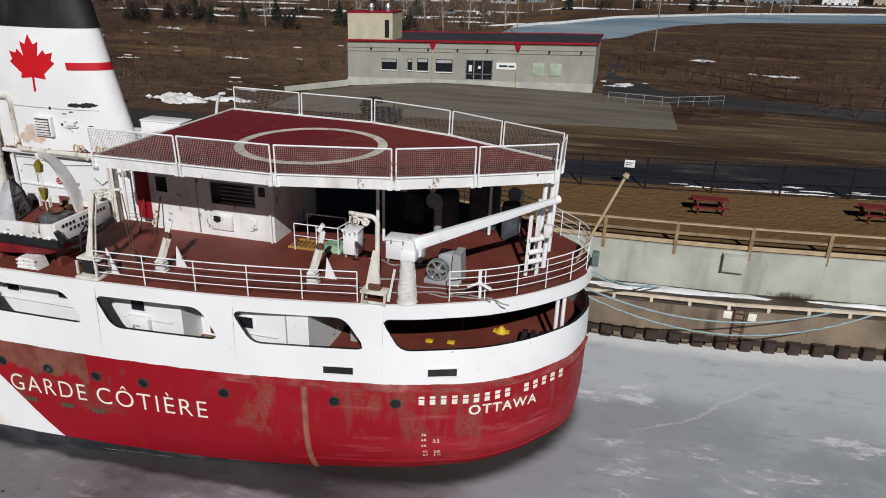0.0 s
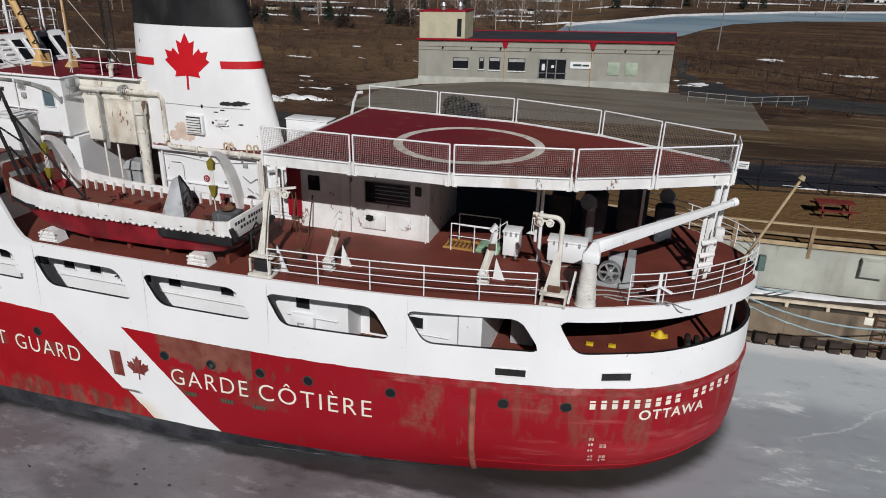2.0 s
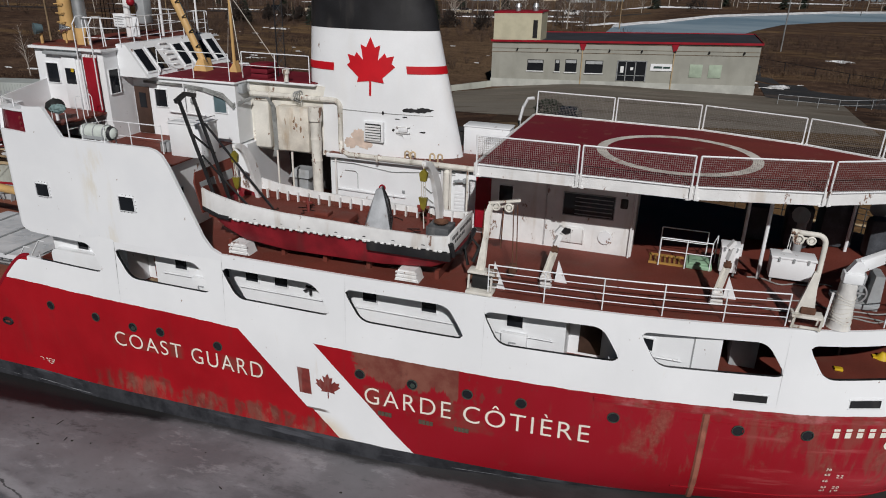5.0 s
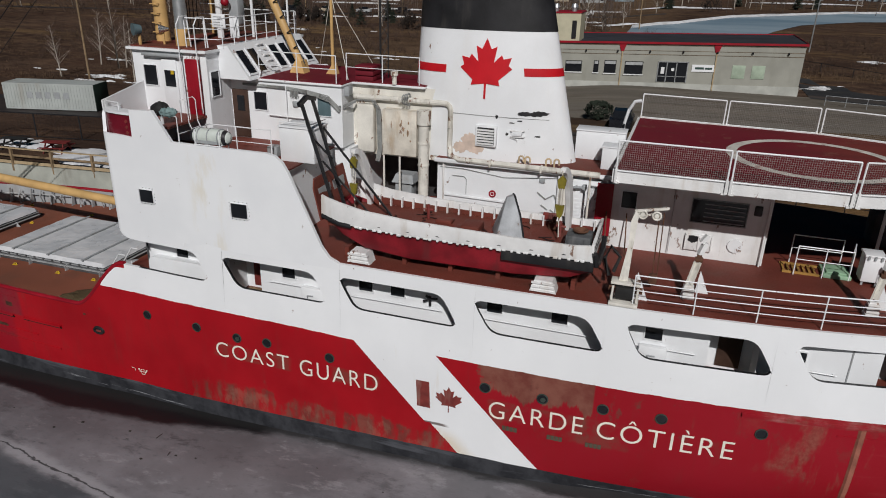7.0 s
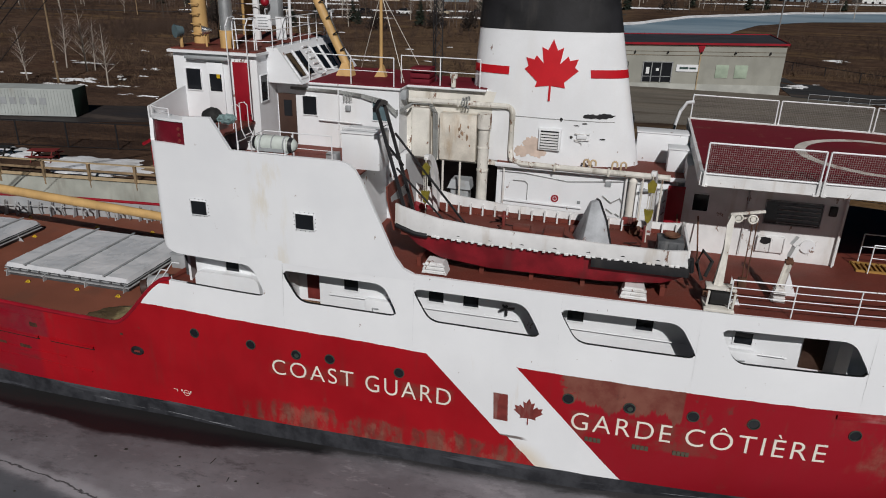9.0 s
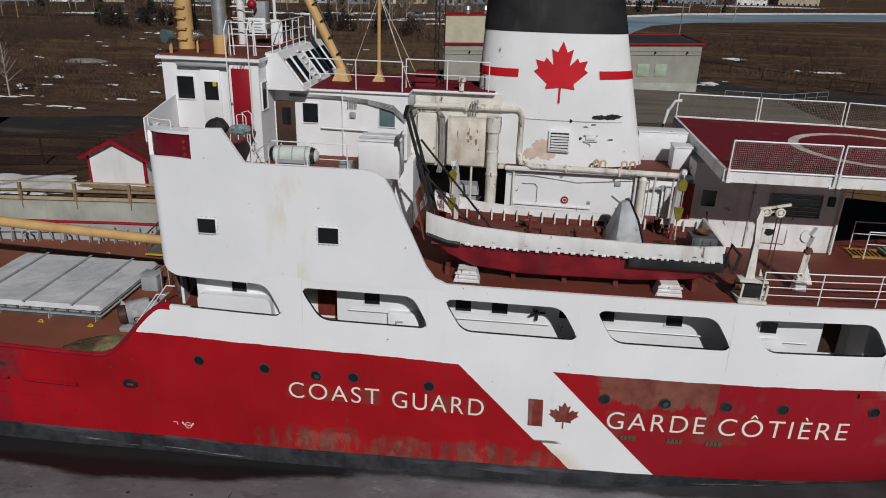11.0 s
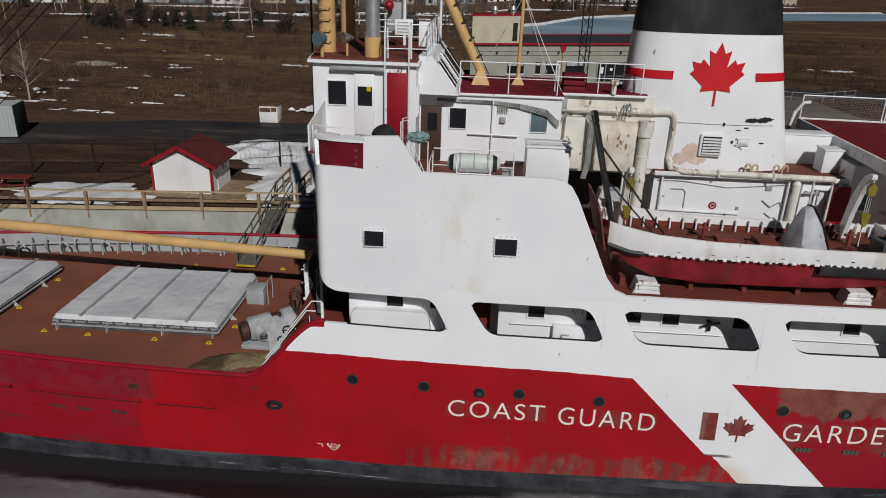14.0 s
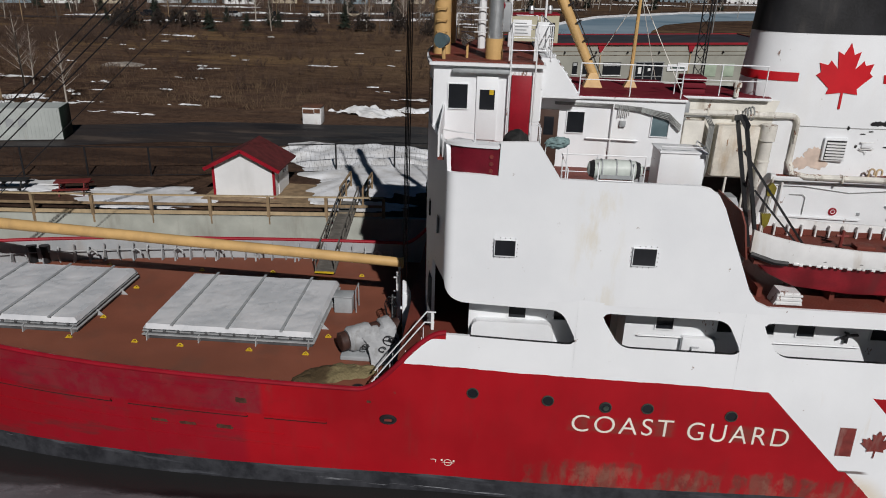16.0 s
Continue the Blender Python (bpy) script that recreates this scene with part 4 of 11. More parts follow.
bm = BM()
p0, p1, p2 = (-34.36, -plate_y(-34.36)), (-34.66, -plate_y(-34.66)), (front_x(5.95), -5.95)
corner = [tuple((1 - u) ** 2 * a + 2 * u * (1 - u) * b + u * u * c for a, b, c in zip(p0, p1, p2)) for u in np.linspace(0, 1, 11)]
turn = [(x, -plate_y(x)) for x in np.linspace(-33.6, -34.33, 12)] + corner
mids = [(front_x(y), float(y)) for y in np.linspace(-5.6, 5.6, 21)]
curve = [(x, y, foot_z(x)) for x, y in turn] + [(x, y, foot_z(-34.63)) for x, y in mids] + [(x, -y, foot_z(x)) for x, y in reversed(turn)]
prev = None
for k, (x, y, z) in enumerate(curve):
    q0, q1 = curve[max(0, k - 1)], curve[min(len(curve) - 1, k + 1)]
    nrm = Vector((q1[1] - q0[1], q0[0] - q1[0], 0)).normalized() * 0.12
    top = 10.93 + 0.71 * min(1, max(0, (6.2 - abs(y)) / 0.12))
    cur = [bm.verts.new(v) for v in ((x, y, z), (x, y, top), (x + nrm.x, y + nrm.y, top), (x + nrm.x, y + nrm.y, z))]
    if prev:
        for i in range(4):
            bm.faces.new((prev[i], prev[(i + 1) % 4], cur[(i + 1) % 4], cur[i])).smooth = i == 0
    prev = cur
part("front_bulwark", bm, PLATE_WHITE, ship, "white superstructure front with rounded corners")
# front wall between the two side passages
bm = BM()
face = [(front_x(y) + 0.02, float(y)) for y in np.linspace(-4.35, 4.35, 19)]
prism(bm, [(x, y, WELL) for x, y in face] + [(x + 0.1, y, WELL) for x, y in reversed(face)], (0, 0, UPPER + 0.15 - WELL))
bmesh.ops.triangulate(bm, faces=[f for f in bm.faces if len(f.verts) > 4])
front_wall = part("front_wall", bm, WHITE, ship, "white front wall over the well deck")
bm = BM()
box(bm, front_x(4.0) - 0.05, front_x(4.0) + 0.09, -4.33, -3.65, MAIN + 0.2, 6.75, 0.02)
part("front_door", bm, DARK_STEEL, front_wall, "dark door in the front wall")
for y in (-5.2, -3.6, -1.6, 1.6, 3.6):
    bm = BM()
    x = front_x(y)
    box(bm, x - 0.02, x + 0.05, y - 0.22, y + 0.22, 8.75, 9.25)
    part("front_port", bm, GLASS, ship)
# side plates with the swept after edge
COLS = [(-33.6, FOOT, 10.93), (-33.2, FOOT, 10.9), (-33.18, FOOT, 11.86), (-32.18, FOOT, 11.92), (-31.6, FOOT, 11.07), (-31.5, 7.2, 10.92), (-29.5, 7.2, 10.92), (-27.75, 7.2, 10.93), (-27.45, 7.2, 10.87),
        (-27.2, 7.2, 10.7), (-26.98, 7.2, 10.35), (-25.9, 7.2, 7.95), (-25.62, 7.2, 7.58), (-25.25, 7.2, 7.42)]
for sign in (-1, 1):
    bm = BM()
    prev = None
    for x, zl, zh in COLS:
        y0, y1 = sign * plate_y(x), sign * (plate_y(x) - 0.13)
        cur = [bm.verts.new(p) for p in ((x, y0, zl), (x, y0, zh), (x, y1, zh), (x, y1, zl))]
        if prev:
            for i in range(4):
                bm.faces.new((prev[i], prev[(i + 1) % 4], cur[(i + 1) % 4], cur[i]))
        else:
            bm.faces.new(cur)
        prev = cur
    bm.faces.new(prev[::-1])
    plate = part("side_plate", bm, PLATE_WHITE, ship, "tall white side plate with a swept edge")
    if sign < 0:
        for x0, x1, z0, z1 in ((-33.18, -32.6, 8.56, 9.04), (-29.28, -28.64, 8.53, 9.05)):
            fr = BM()
            for i in range(16):
                a = i / 16
                k = a * 4 % 1
                q = int(a * 4)
                px, pz = ((x0 + (x1 - x0) * k, z0 - 0.06), (x1 + 0.06, z0 + (z1 - z0) * k), (x1 - (x1 - x0) * k, z1 + 0.06), (x0 - 0.06, z1 - (z1 - z0) * k))[q]
                rod(fr, (px, 0.01 - plate_y(px), pz), (px, -0.03 - plate_y(px), pz), 0.011, n=6)
            pieces("bolt", fr, DARK_STEEL, plate)
            window(plate, "y", -plate_y(x1) - 0.004, x0, x1, z0, z1, rim=0.018)
# red screen of the side light, bent round the corner under the wing
for sign in (-1, 1):
    bm = BM()
    bend = [(-34.66, 5.9), (-34.45, 6.12), (-34.1, 6.26), (-33.6, 6.35), (-33.19, 6.38)]
    prism(bm, [(x, sign * y, 10.82) for x, y in bend] + [(x + 0.15, sign * (y - 0.3), 10.82) for x, y in reversed(bend)], (0, 0, 0.84))
    scr = part("light_screen", bm, SCREEN_RED if sign < 0 else DARK_GREEN, ship, "red side light screen" if sign < 0 else "")
    if sign < 0:
        for z in (11.02, 11.22, 11.42):
            bm = BM()
            rod(bm, (-33.42, -6.36, z), (-33.42, -6.395, z), 0.062, 0.05, n=14)
            part("lamp", bm, FADED_RED, scr, "dull red round lamp")
        bm = BM()
        prism(bm, [(x - 0.06, sign * (y + 0.05), 11.66) for x, y in bend] + [(x + 0.3, sign * (y - 0.4), 11.66) for x, y in reversed(bend)], (0, 0, 0.09))
        part("wing_ledge", bm, WHITE, scr)

bm = BM()
box(bm, -33.6, -27.75, -6.24, 6.24, UPPER, 10.06)
upper_house = part("upper_deckhouse", bm, WHITE, ship, "white deckhouse below the bridge")
window(upper_house, "x", -27.75, -5.9, -5.1, 8.55, 9.15, out=1)
bm = BM()
prism(bm, [(x, -plate_y(x) + 0.12, 10.06) for x in (-34.3, -32.0, -30.0, -27.6)] + [(x, plate_y(x) - 0.12, 10.06) for x in (-27.6, -30.0, -32.0, -34.3)], (0, 0, 0.06))
part("bridge_deck", bm, DECK_RED, ship, "oxide red bridge deck")
bm = BM()
box(bm, -34.8, -34.302, -4.9, 4.9, 10.06, 10.12)
part("bridge_deck_front", bm, DECK_RED, ship)

# wheelhouse
bm = BM()
wh = [(front_x(y) + 0.03, float(y)) for y in np.linspace(3.5, -3.5, 11)] + [(-31.98, -3.5), (-31.98, 3.5)]
prism(bm, [(x, y, 10.1) for x, y in wh], (0, 0, 3.42))
for f in bm.faces:
    f.smooth = False
wheelhouse = part("wheelhouse", bm, WHITE, ship, "white wheelhouse with dark windows")
window(wheelhouse, "y", -3.5, -34.8, -34.22, 12.2, 12.94)
window(wheelhouse, "x", -31.98, -3.35, -2.85, 11.9, 12.8, out=1)
for y in (-2.8, -1.7, -0.6, 0.5, 1.6, 2.7):
    a, b = [(front_x(v) + 0.03, v) for v in (y - 0.42, y + 0.42)]
    bm = BM()
    prism(bm, [(a[0] - 0.03, a[1], 12.2), (b[0] - 0.03, b[1], 12.2), (b[0] - 0.03, b[1], 13.0), (a[0] - 0.03, a[1], 13.0)], (0.05, 0, 0))
    part("front_window", bm, GLASS, wheelhouse)
bm = BM()
box(bm, -33.95, -33.3, -3.56, -3.49, 11.25, 13.2, 0.015)
wdoor = part("bridge_door", bm, WHITE, wheelhouse, "white bridge door with a window")
bm = BM()
box(bm, -33.84, -33.38, -3.575, -3.55, 12.2, 12.8)
g = new("pane", mesh_from("pane", bm, GLASS))
g.parent = wheelhouse
bm = BM()
box(bm, -33.55, -33.42, -3.585, -3.57, 12.66, 12.8)
g = new("sticker", mesh_from("sticker", bm, YELLOW))
g.parent = wheelhouse
bm = BM()
box(bm, -32.9, -32.28, -3.57, -3.49, 11.2, 13.26, 0.015)
part("red_door", bm, RED_PAINT, wheelhouse, "tall red steel door")
bm = BM()
prism(bm, [(x - 0.12 if x < -33 else x + 0.1, y * 1.05, 13.5) for x, y in wh], (0, 0, 0.09))
part("roof_edge", bm, WHITE, wheelhouse)
bm = BM()
prism(bm, [(x - 0.05 if x < -33 else x + 0.02, y * 1.0, 13.59) for x, y in wh], (0, 0, 0.05))
part("wheelhouse_top", bm, DECK_RED, wheelhouse, "oxide red wheelhouse top")
bm = BM()
box(bm, -34.7, -32.95, -3.72, -3.5, 13.3, 13.42, 0.03)
part("visor", bm, GREY, wheelhouse, "grey visor over the bridge windows")
# glazed after slope of the chart room
bm = BM()
prism(bm, [(-31.985, -2.75, 12.5), (-30.65, -2.75, 12.5), (-31.55, -2.75, 13.72), (-31.985, -2.75, 13.72)], (0, 5.5, 0))
slope = part("chart_room_slope", bm, WHITE, ship, "sloping white wall with windows")
n = Vector((1.22, 0, 0.9)).normalized()
at = lambda y, v, k: Vector((-30.65 - 0.9 * v, y, 12.5 + 1.22 * v)) + n * k
for y0, y1 in ((-2.6, -2.0), (-1.85, -1.25), (-0.3, 0.3), (0.45, 1.05), (1.2, 1.8), (1.95, 2.55)):
    fr, gl = BM(), BM()
    prism(fr, [at(y0, 0.12, 0), at(y1, 0.12, 0), at(y1, 0.86, 0), at(y0, 0.86, 0)], n * 0.035)
    part("window_frame", fr, WHITE, slope)
    prism(gl, [at(y0 + 0.07, 0.17, 0.03), at(y1 - 0.07, 0.17, 0.03), at(y1 - 0.07, 0.81, 0.03), at(y0 + 0.07, 0.81, 0.03)], n * 0.012)
    gg = new("pane", mesh_from("pane", gl, GLASS))
    gg.parent = slope
bm = BM()
for k in range(6):
    p = at(-0.78, 0.08 + k * 0.16, 0.06)
    rod(bm, p + Vector((0, -0.2, 0)), p + Vector((0, 0.2, 0)), 0.035, n=6)
pieces("step", bm, WHITE, slope)
# mid house abaft the wheelhouse
bm = BM()
box(bm, -31.985, -27.2, -2.1, 2.1, 10.1, 12.42)
mid_house = part("mid_deckhouse", bm, WHITE, ship, "white house abaft the wheelhouse")
window(mid_house, "y", -2.1, -30.95, -30.4, 11.3, 11.98)
window(mid_house, "y", -2.1, -28.2, -27.65, 11.28, 11.95, pane_mat=GLASS_BLUE)
bm = BM()
box(bm, -31.93, -31.23, -2.16, -2.09, 10.15, 12.03, 0.015)
mdoor = part("wooden_door", bm, BROWN_DOOR, mid_house, "brown varnished wooden door")
bm = BM()
box(bm, -31.7, -31.38, -2.18, -2.155, 11.2, 11.8)
g = new("pane", mesh_from("pane", bm, GLASS))
g.parent = mid_house
bm = BM()
box(bm, -31.75, -27.15, -2.2, 2.2, 12.42, 12.5, 0.02)
box(bm, -27.15, -24.2, -1.3, 1.3, 12.42, 12.5, 0.02)
part("house_top_edge", bm, WHITE, mid_house)
bm = BM()
box(bm, -31.7, -27.15, -2.12, 2.12, 12.5, 12.53)
box(bm, -27.15, -24.2, -1.22, 1.22, 12.5, 12.53)
part("house_top", bm, HELI_RED, ship, "dark red house top")
# recessed cream casing with ducts
bm = BM()
box(bm, -27.2, -22.8, -1.1, 1.3, 9.72, 12.42)
casing = part("engine_casing", bm, CREAM, ship, "stained cream engine casing")
bm = BM()
box(bm, -27.75, -27.0, -1.9, 1.9, UPPER, 10.04)
box(bm, -23.62, -17.02, -1.35, 1.7, UPPER, 9.88)
lower_casing = pieces("lower_casing", bm, WHITE, ship, "white casing under the funnel")[1]
# back wall coloured near-black: the deep shade of the recess is painted in
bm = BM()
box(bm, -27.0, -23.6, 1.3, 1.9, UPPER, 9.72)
part("recess_back", bm, paint("recess_shade_grey", (0.05, 0.048, 0.046), 0.8, vary=0.4, size=0.6, rust=0.4), ship, "back of the casing recess, coloured dark for its deep shade")
bm = BM()
box(bm, -23.66, -16.98, -1.52, 1.75, 9.88, 9.95, 0.02)
part("casing_top", bm, DECK_RED, ship, "oxide red casing top")
bm = BM()
box(bm, -23.68, -16.96, -1.6, -1.5, 9.82, 9.97, 0.02)
part("casing_edge", bm, WHITE, ship)


# funnel: a tapering rounded casing
def funnel_ring(z):
    """Plan of the funnel at z: blunt forward, drawn out to a round tail abaft."""
    t = (z - 10.1) / 7.0
    x0, x1 = -25.0 + 0.42 * t, -18.62 - 1.6 * t
    w = 1.2 - 0.058 * max(0.0, z - 12.0)
    cx = -22.7
    pts = []
    for i in range(56):
        a = math.tau * i / 56
        c, s = math.cos(a), math.sin(a)
        p = 1.0 if c > 0 else 2 / 2.8
        hx = (x1 - cx) if c > 0 else (cx - x0)
        pts.append(Vector((cx + hx * math.copysign(abs(c) ** p, c), w * math.copysign(abs(s) ** p, s), z)))
    return pts


def loft(bm, rings, close=True):
    vs = [[bm.verts.new(p) for p in r] for r in rings]
    n = len(vs[0])
    for a, b in zip(vs, vs[1:]):
        for i in range(n):
            bm.faces.new((a[i], a[(i + 1) % n], b[(i + 1) % n], b[i])).smooth = True
    if close:
        bm.faces.new(vs[0][::-1])
        bm.faces.new(vs[-1])


def funnel_y(x, z):
    """Port face of the funnel."""
    best = [p for p in funnel_ring(z) if p.y < 0]
    best.sort(key=lambda p: p.x)
    return float(np.interp(x, [p.x for p in best], [p.y for p in best]))


bm = BM()
loft(bm, [funnel_ring(z) for z in (9.93, 11.0, 12.0, 13.0, 14.62)])
funnel = part("funnel", bm, WHITE, ship, "white funnel with black top and red leaf")
bm = BM()
loft(bm, [[Vector((p.x + (p.x + 22) * 0.006, p.y * 1.012, p.z)) for p in funnel_ring(z)] for z in (14.6, 15.4, 16.3)] + [[p - Vector((0, 0, 0.05)) + Vector((0.02 * (-22 - p.x), -0.2 * p.y, 0)) for p in funnel_ring(16.3)]])
part("funnel_top", bm, BLACK, funnel, "black funnel top")
bm = BM()
leaf_face(bm, lambda u, v: Vector((-21.95 + u * 1.87, funnel_y(-21.95 + u * 1.87, 13.31 + v * 2.06) - 0.03, 13.31 + v * 2.06)))
r = bmesh.ops.extrude_face_region(bm, geom=bm.faces[:])
for v in [e for e in r["geom"] if isinstance(e, bmesh.types.BMVert)]:
    v.co.y += 0.05
part("leaf_emblem", bm, LEAF_RED, funnel, "bright red maple leaf")
def side_run(x0, x1, z):
    """Points of the port face of the funnel from x0 to x1, round the ends where they lie beyond."""
    ring = [p for p in funnel_ring(z) if x0 <= p.x <= x1 and p.y < 0.75]
    ring.sort(key=lambda p: math.atan2(p.y - 0.001, p.x + 22.7) if p.x > -22.7 else (math.atan2(p.y, p.x + 22.7) if p.y < 0 else -math.tau + math.atan2(p.y, p.x + 22.7)))
    return ring


for xa, xb in ((-26.0, -23.3), (-20.72, -18.0)):
    bm = BM()
    prev = None
    lo, hi = side_run(xa, xb, 13.08), side_run(xa, xb, 13.36)
    for p, q in zip(lo, hi):
        cur = [bm.verts.new((k.x + (k.x + 22) * 0.006, k.y * 1.015 - 0.006, k.z)) for k in (p, q)]
        if prev:
            bm.faces.new((prev[0], cur[0], cur[1], prev[1]))
        prev = cur
    part("red_band", bm, LEAF_RED, funnel, "red band")

# house under the helicopter deck
bm = BM()
box(bm, -17.0, -11.8, -1.75, 1.9, UPPER, 10.5)
aft_house = part("aft_deckhouse", bm, WHITE_WORN, ship, "worn white deckhouse under the flight deck")
window(aft_house, "y", -1.75, -14.3, -12.55, 8.75, 9.55, frame_mat=GREY)
window(aft_house, "y", -1.75, -16.65, -16.15, 8.95, 9.55)
bm = BM()
box(bm, -17.53, -16.96, -1.82, -1.74, UPPER + 0.4, 9.75, 0.015)
part("red_door", bm, RED_PAINT, aft_house, "red door with peeling paint")
bm = BM()
for k in range(10):
    box(bm, -18.45, -17.6, -1.43, -1.34, 7.62 + k * 0.14, 7.7 + k * 0.14)
pieces("louvre_slat", bm, WHITE, lower_casing, "white vent slat")

# ---- flight deck with nets ----
PAD = [(-16.85, -4.5), (-13.55, -4.5), (-10.22, -4.47), (-6.58, -3.6), (-4.2, -2.42), (-1.78, -1.05), (-1.74, 0.3), (-4.12, 1.48), (-6.36, 2.66), (-9.95, 3.72), (-13.32, 3.9), (-16.65, 4.1)]
PAD_Z = 11.0
bm = BM()
prism(bm, [(x, y, PAD_Z) for x, y in PAD], (0, 0, -0.12))
flight_deck = part("flight_deck", bm, HELI_RED, ship, "dark red flight deck with a white ring")
bm = BM()
n = 72
for i in range(n):
    a, b = math.tau * i / n, math.tau * (i + 1) / n
    bm.faces.new([bm.verts.new((-10.72 + math.cos(t) * r, -0.55 + math.sin(t) * r, PAD_Z + 0.006)) for t, r in ((a, 2.4), (a, 2.75), (b, 2.75), (b, 2.4))])
part("landing_ring", bm, RING_WHITE, flight_deck, "worn white landing circle")
bm = BM()
for i in range(len(PAD)):
    (xa, ya), (xb, yb) = PAD[i], PAD[(i + 1) % len(PAD)]
    bar_box(bm, (xa, ya, PAD_Z - 0.17), (xb, yb, PAD_Z - 0.17), 0.1, 0.4)
pieces("deck_fascia", bm, WHITE_WORN, flight_deck, "white fascia beam")
bm = BM()
for x in (-15.5, -13.5, -11.5, -9.5, -7.5, -5.5, -3.5):
    w = float(np.interp(x, [p[0] for p in PAD[:6]], [-p[1] for p in PAD[:6]]))
    box(bm, x - 0.06, x + 0.06, -w + 0.05, w - 0.35, PAD_Z - 0.42, PAD_Z - 0.12)
pieces("deck_beam", bm, GREY, flight_deck)
for x, y in ((-7.67, -2.05), (-8.1, -0.2), (-14, 4.0), (-4.4, 1.7)):
    bm = BM()
    rod(bm, (x, y, UPPER), (x, y, PAD_Z - 0.1), 0.06, n=10)
    part("pillar", bm, WHITE, flight_deck)
for x, y in ((-1.95, -0.85), (-1.95, 0.75), (-2.2, -0.85)):
    bm = BM()
    rod(bm, (x, y, UPPER), (x + 0.12, y, PAD_Z - 0.1), 0.085, n=10)
    part("pillar", bm, WHITE, flight_deck)

NET_H = 0.98


def net_panel(p, q, lean, bot=0.0):
    """A hinged frame with a wire net between p and q."""
    p, q = Vector(p), Vector(q)
    d = (q - p)
    L = d.length
    d.normalize()
    up = (Vector((0, 0, 1)) + lean).normalized()
    fence = thing("safety_net", (p + q) / 2, "white framed wire safety net on the flight deck edge", "safety net", "safety nets round the flight deck")
    bm = BM()
    a, b = p + d * 0.06 + up * bot, q - d * 0.06 + up * bot
    for s, e in ((a, a + up * NET_H), (b, b + up * NET_H), (a + up * NET_H, b + up * NET_H), (a + up * 0.04, b + up * 0.04)):
        rod(bm, s, e, 0.028, n=6)
    part("net_frame", bm, WHITE, fence)
    bm = BM()
    n = max(3, int(L / 0.062))
    for i in range(1, n):
        s = a.lerp(b, i / n)
        rod(bm, s, s + up * NET_H, 0.0052, n=3, caps=False)
    m = int(NET_H / 0.062)
    for i in range(1, m):
        rod(bm, a + up * NET_H * i / m, b + up * NET_H * i / m, 0.0042, n=3, caps=False)
    part("wire_net", bm, NET_WIRE, fence)
    bm = BM()
    for e in (a, b):
        bar_box(bm, e - up * 0.35, e + up * 0.1, 0.07, 0.1)
        bar_box(bm, e - up * 0.34, e - up * 0.34 + d * (0.12 if e is a else -0.12), 0.06, 0.06)
    pieces("hinge_bracket", bm, WHITE_WORN, fence)


for i in range(len(PAD) - 1):
    (xa, ya), (xb, yb) = PAD[i], PAD[i + 1]
    nrm = Vector((yb - ya, -(xb - xa), 0)).normalized()
    net_panel((xa, ya, PAD_Z - 0.02) + nrm * 0 if False else Vector((xa, ya, PAD_Z - 0.02)) + nrm * 0.08, Vector((xb, yb, PAD_Z - 0.02)) + nrm * 0.08, nrm * 0.04)


# ---- railings ----
def railing(pts, height, rails, spacing, label, group="", material=WHITE, r=0.018, posts_at_ends=True):
    pts = [Vector(p) for p in pts]
    rl = thing("deck_railing", pts[0], label, "railing", group)
    ds = [0]
    for a, b in zip(pts, pts[1:]):
        ds.append(ds[-1] + (b - a).length)

    def at(d):
        for i in range(len(pts) - 1):
            if d <= ds[i + 1] + 1e-6:
                return pts[i].lerp(pts[i + 1], (d - ds[i]) / (ds[i + 1] - ds[i]))
        return pts[-1]

    n = max(1, round(ds[-1] / spacing))
    for i in range(n + 1):
        p = at(ds[-1] * i / n)
        bm = BM()
        rod(bm, p, p + Vector((0, 0, height)), r * 1.15, n=6)
        part("post", bm, material, rl)
    for k in rails:
        bm = BM()
        tube(bm, [p + Vector((0, 0, height * k)) for p in pts], r * (1.15 if k == 1 else 0.8), 6)
        part("rail", bm, material, rl)
    return rl


def edge(x0, x1, inset=0.14, step=0.5, z=UPPER + 0.02, sign=1):
    s0, s1 = run_at(x0), run_at(x1) if x1 < -0.3 else END
    out = []
    n = max(2, int((s1 - s0) / step))
    for i in range(n + 1):
        p = side_point(s0 + (s1 - s0) * i / n, z, -inset)
        out.append(Vector((p.x, p.y * sign, p.z)))
    return out


railing(edge(-15.75, -7.15), 1.02, (0.28, 0.53, 0.77, 1), 1.75, "white four-bar deck railing at the ship's side", "deck railings")
tip_rail = edge(-4.4, -0.2)
railing(tip_rail + [Vector((p.x, -p.y, p.z)) for p in reversed(tip_rail[:-1])], 1.02, (0.28, 0.53, 0.77, 1), 1.2, "white deck railing curved round the stern", "deck railings")
railing(edge(-24.5, -4.4, sign=-1), 1.02, (0.28, 0.53, 0.77, 1), 1.9, "white deck railing along the far side", "deck railings")
railing([(-30.65, -2.1, 12.53), (-27.4, -2.1, 12.53)], 1.0, (0.5, 1), 1.6, "white railing on the house top", "house top railings")
railing([(-27.4, -1.2, 12.53), (-25.7, -1.2, 12.53), (-24.45, -1.2, 12.53)], 1.0, (0.5, 1), 1.5, "white railing on the house top before the funnel", "house top railings")
railing([(-34.9, 2.9, 13.64), (-31.8, 2.9, 13.64)], 1.0, (0.5, 1), 1.1, "white railing on the wheelhouse top", "house top railings")
railing([(-33.0, -3.2, 13.64), (-31.7, -3.0, 13.64), (-31.7, 0.0, 13.64), (-31.7, 2.6, 13.64)], 1.05, (0.3, 0.65, 1), 0.8, "white railing on the wheelhouse top", "house top railings")

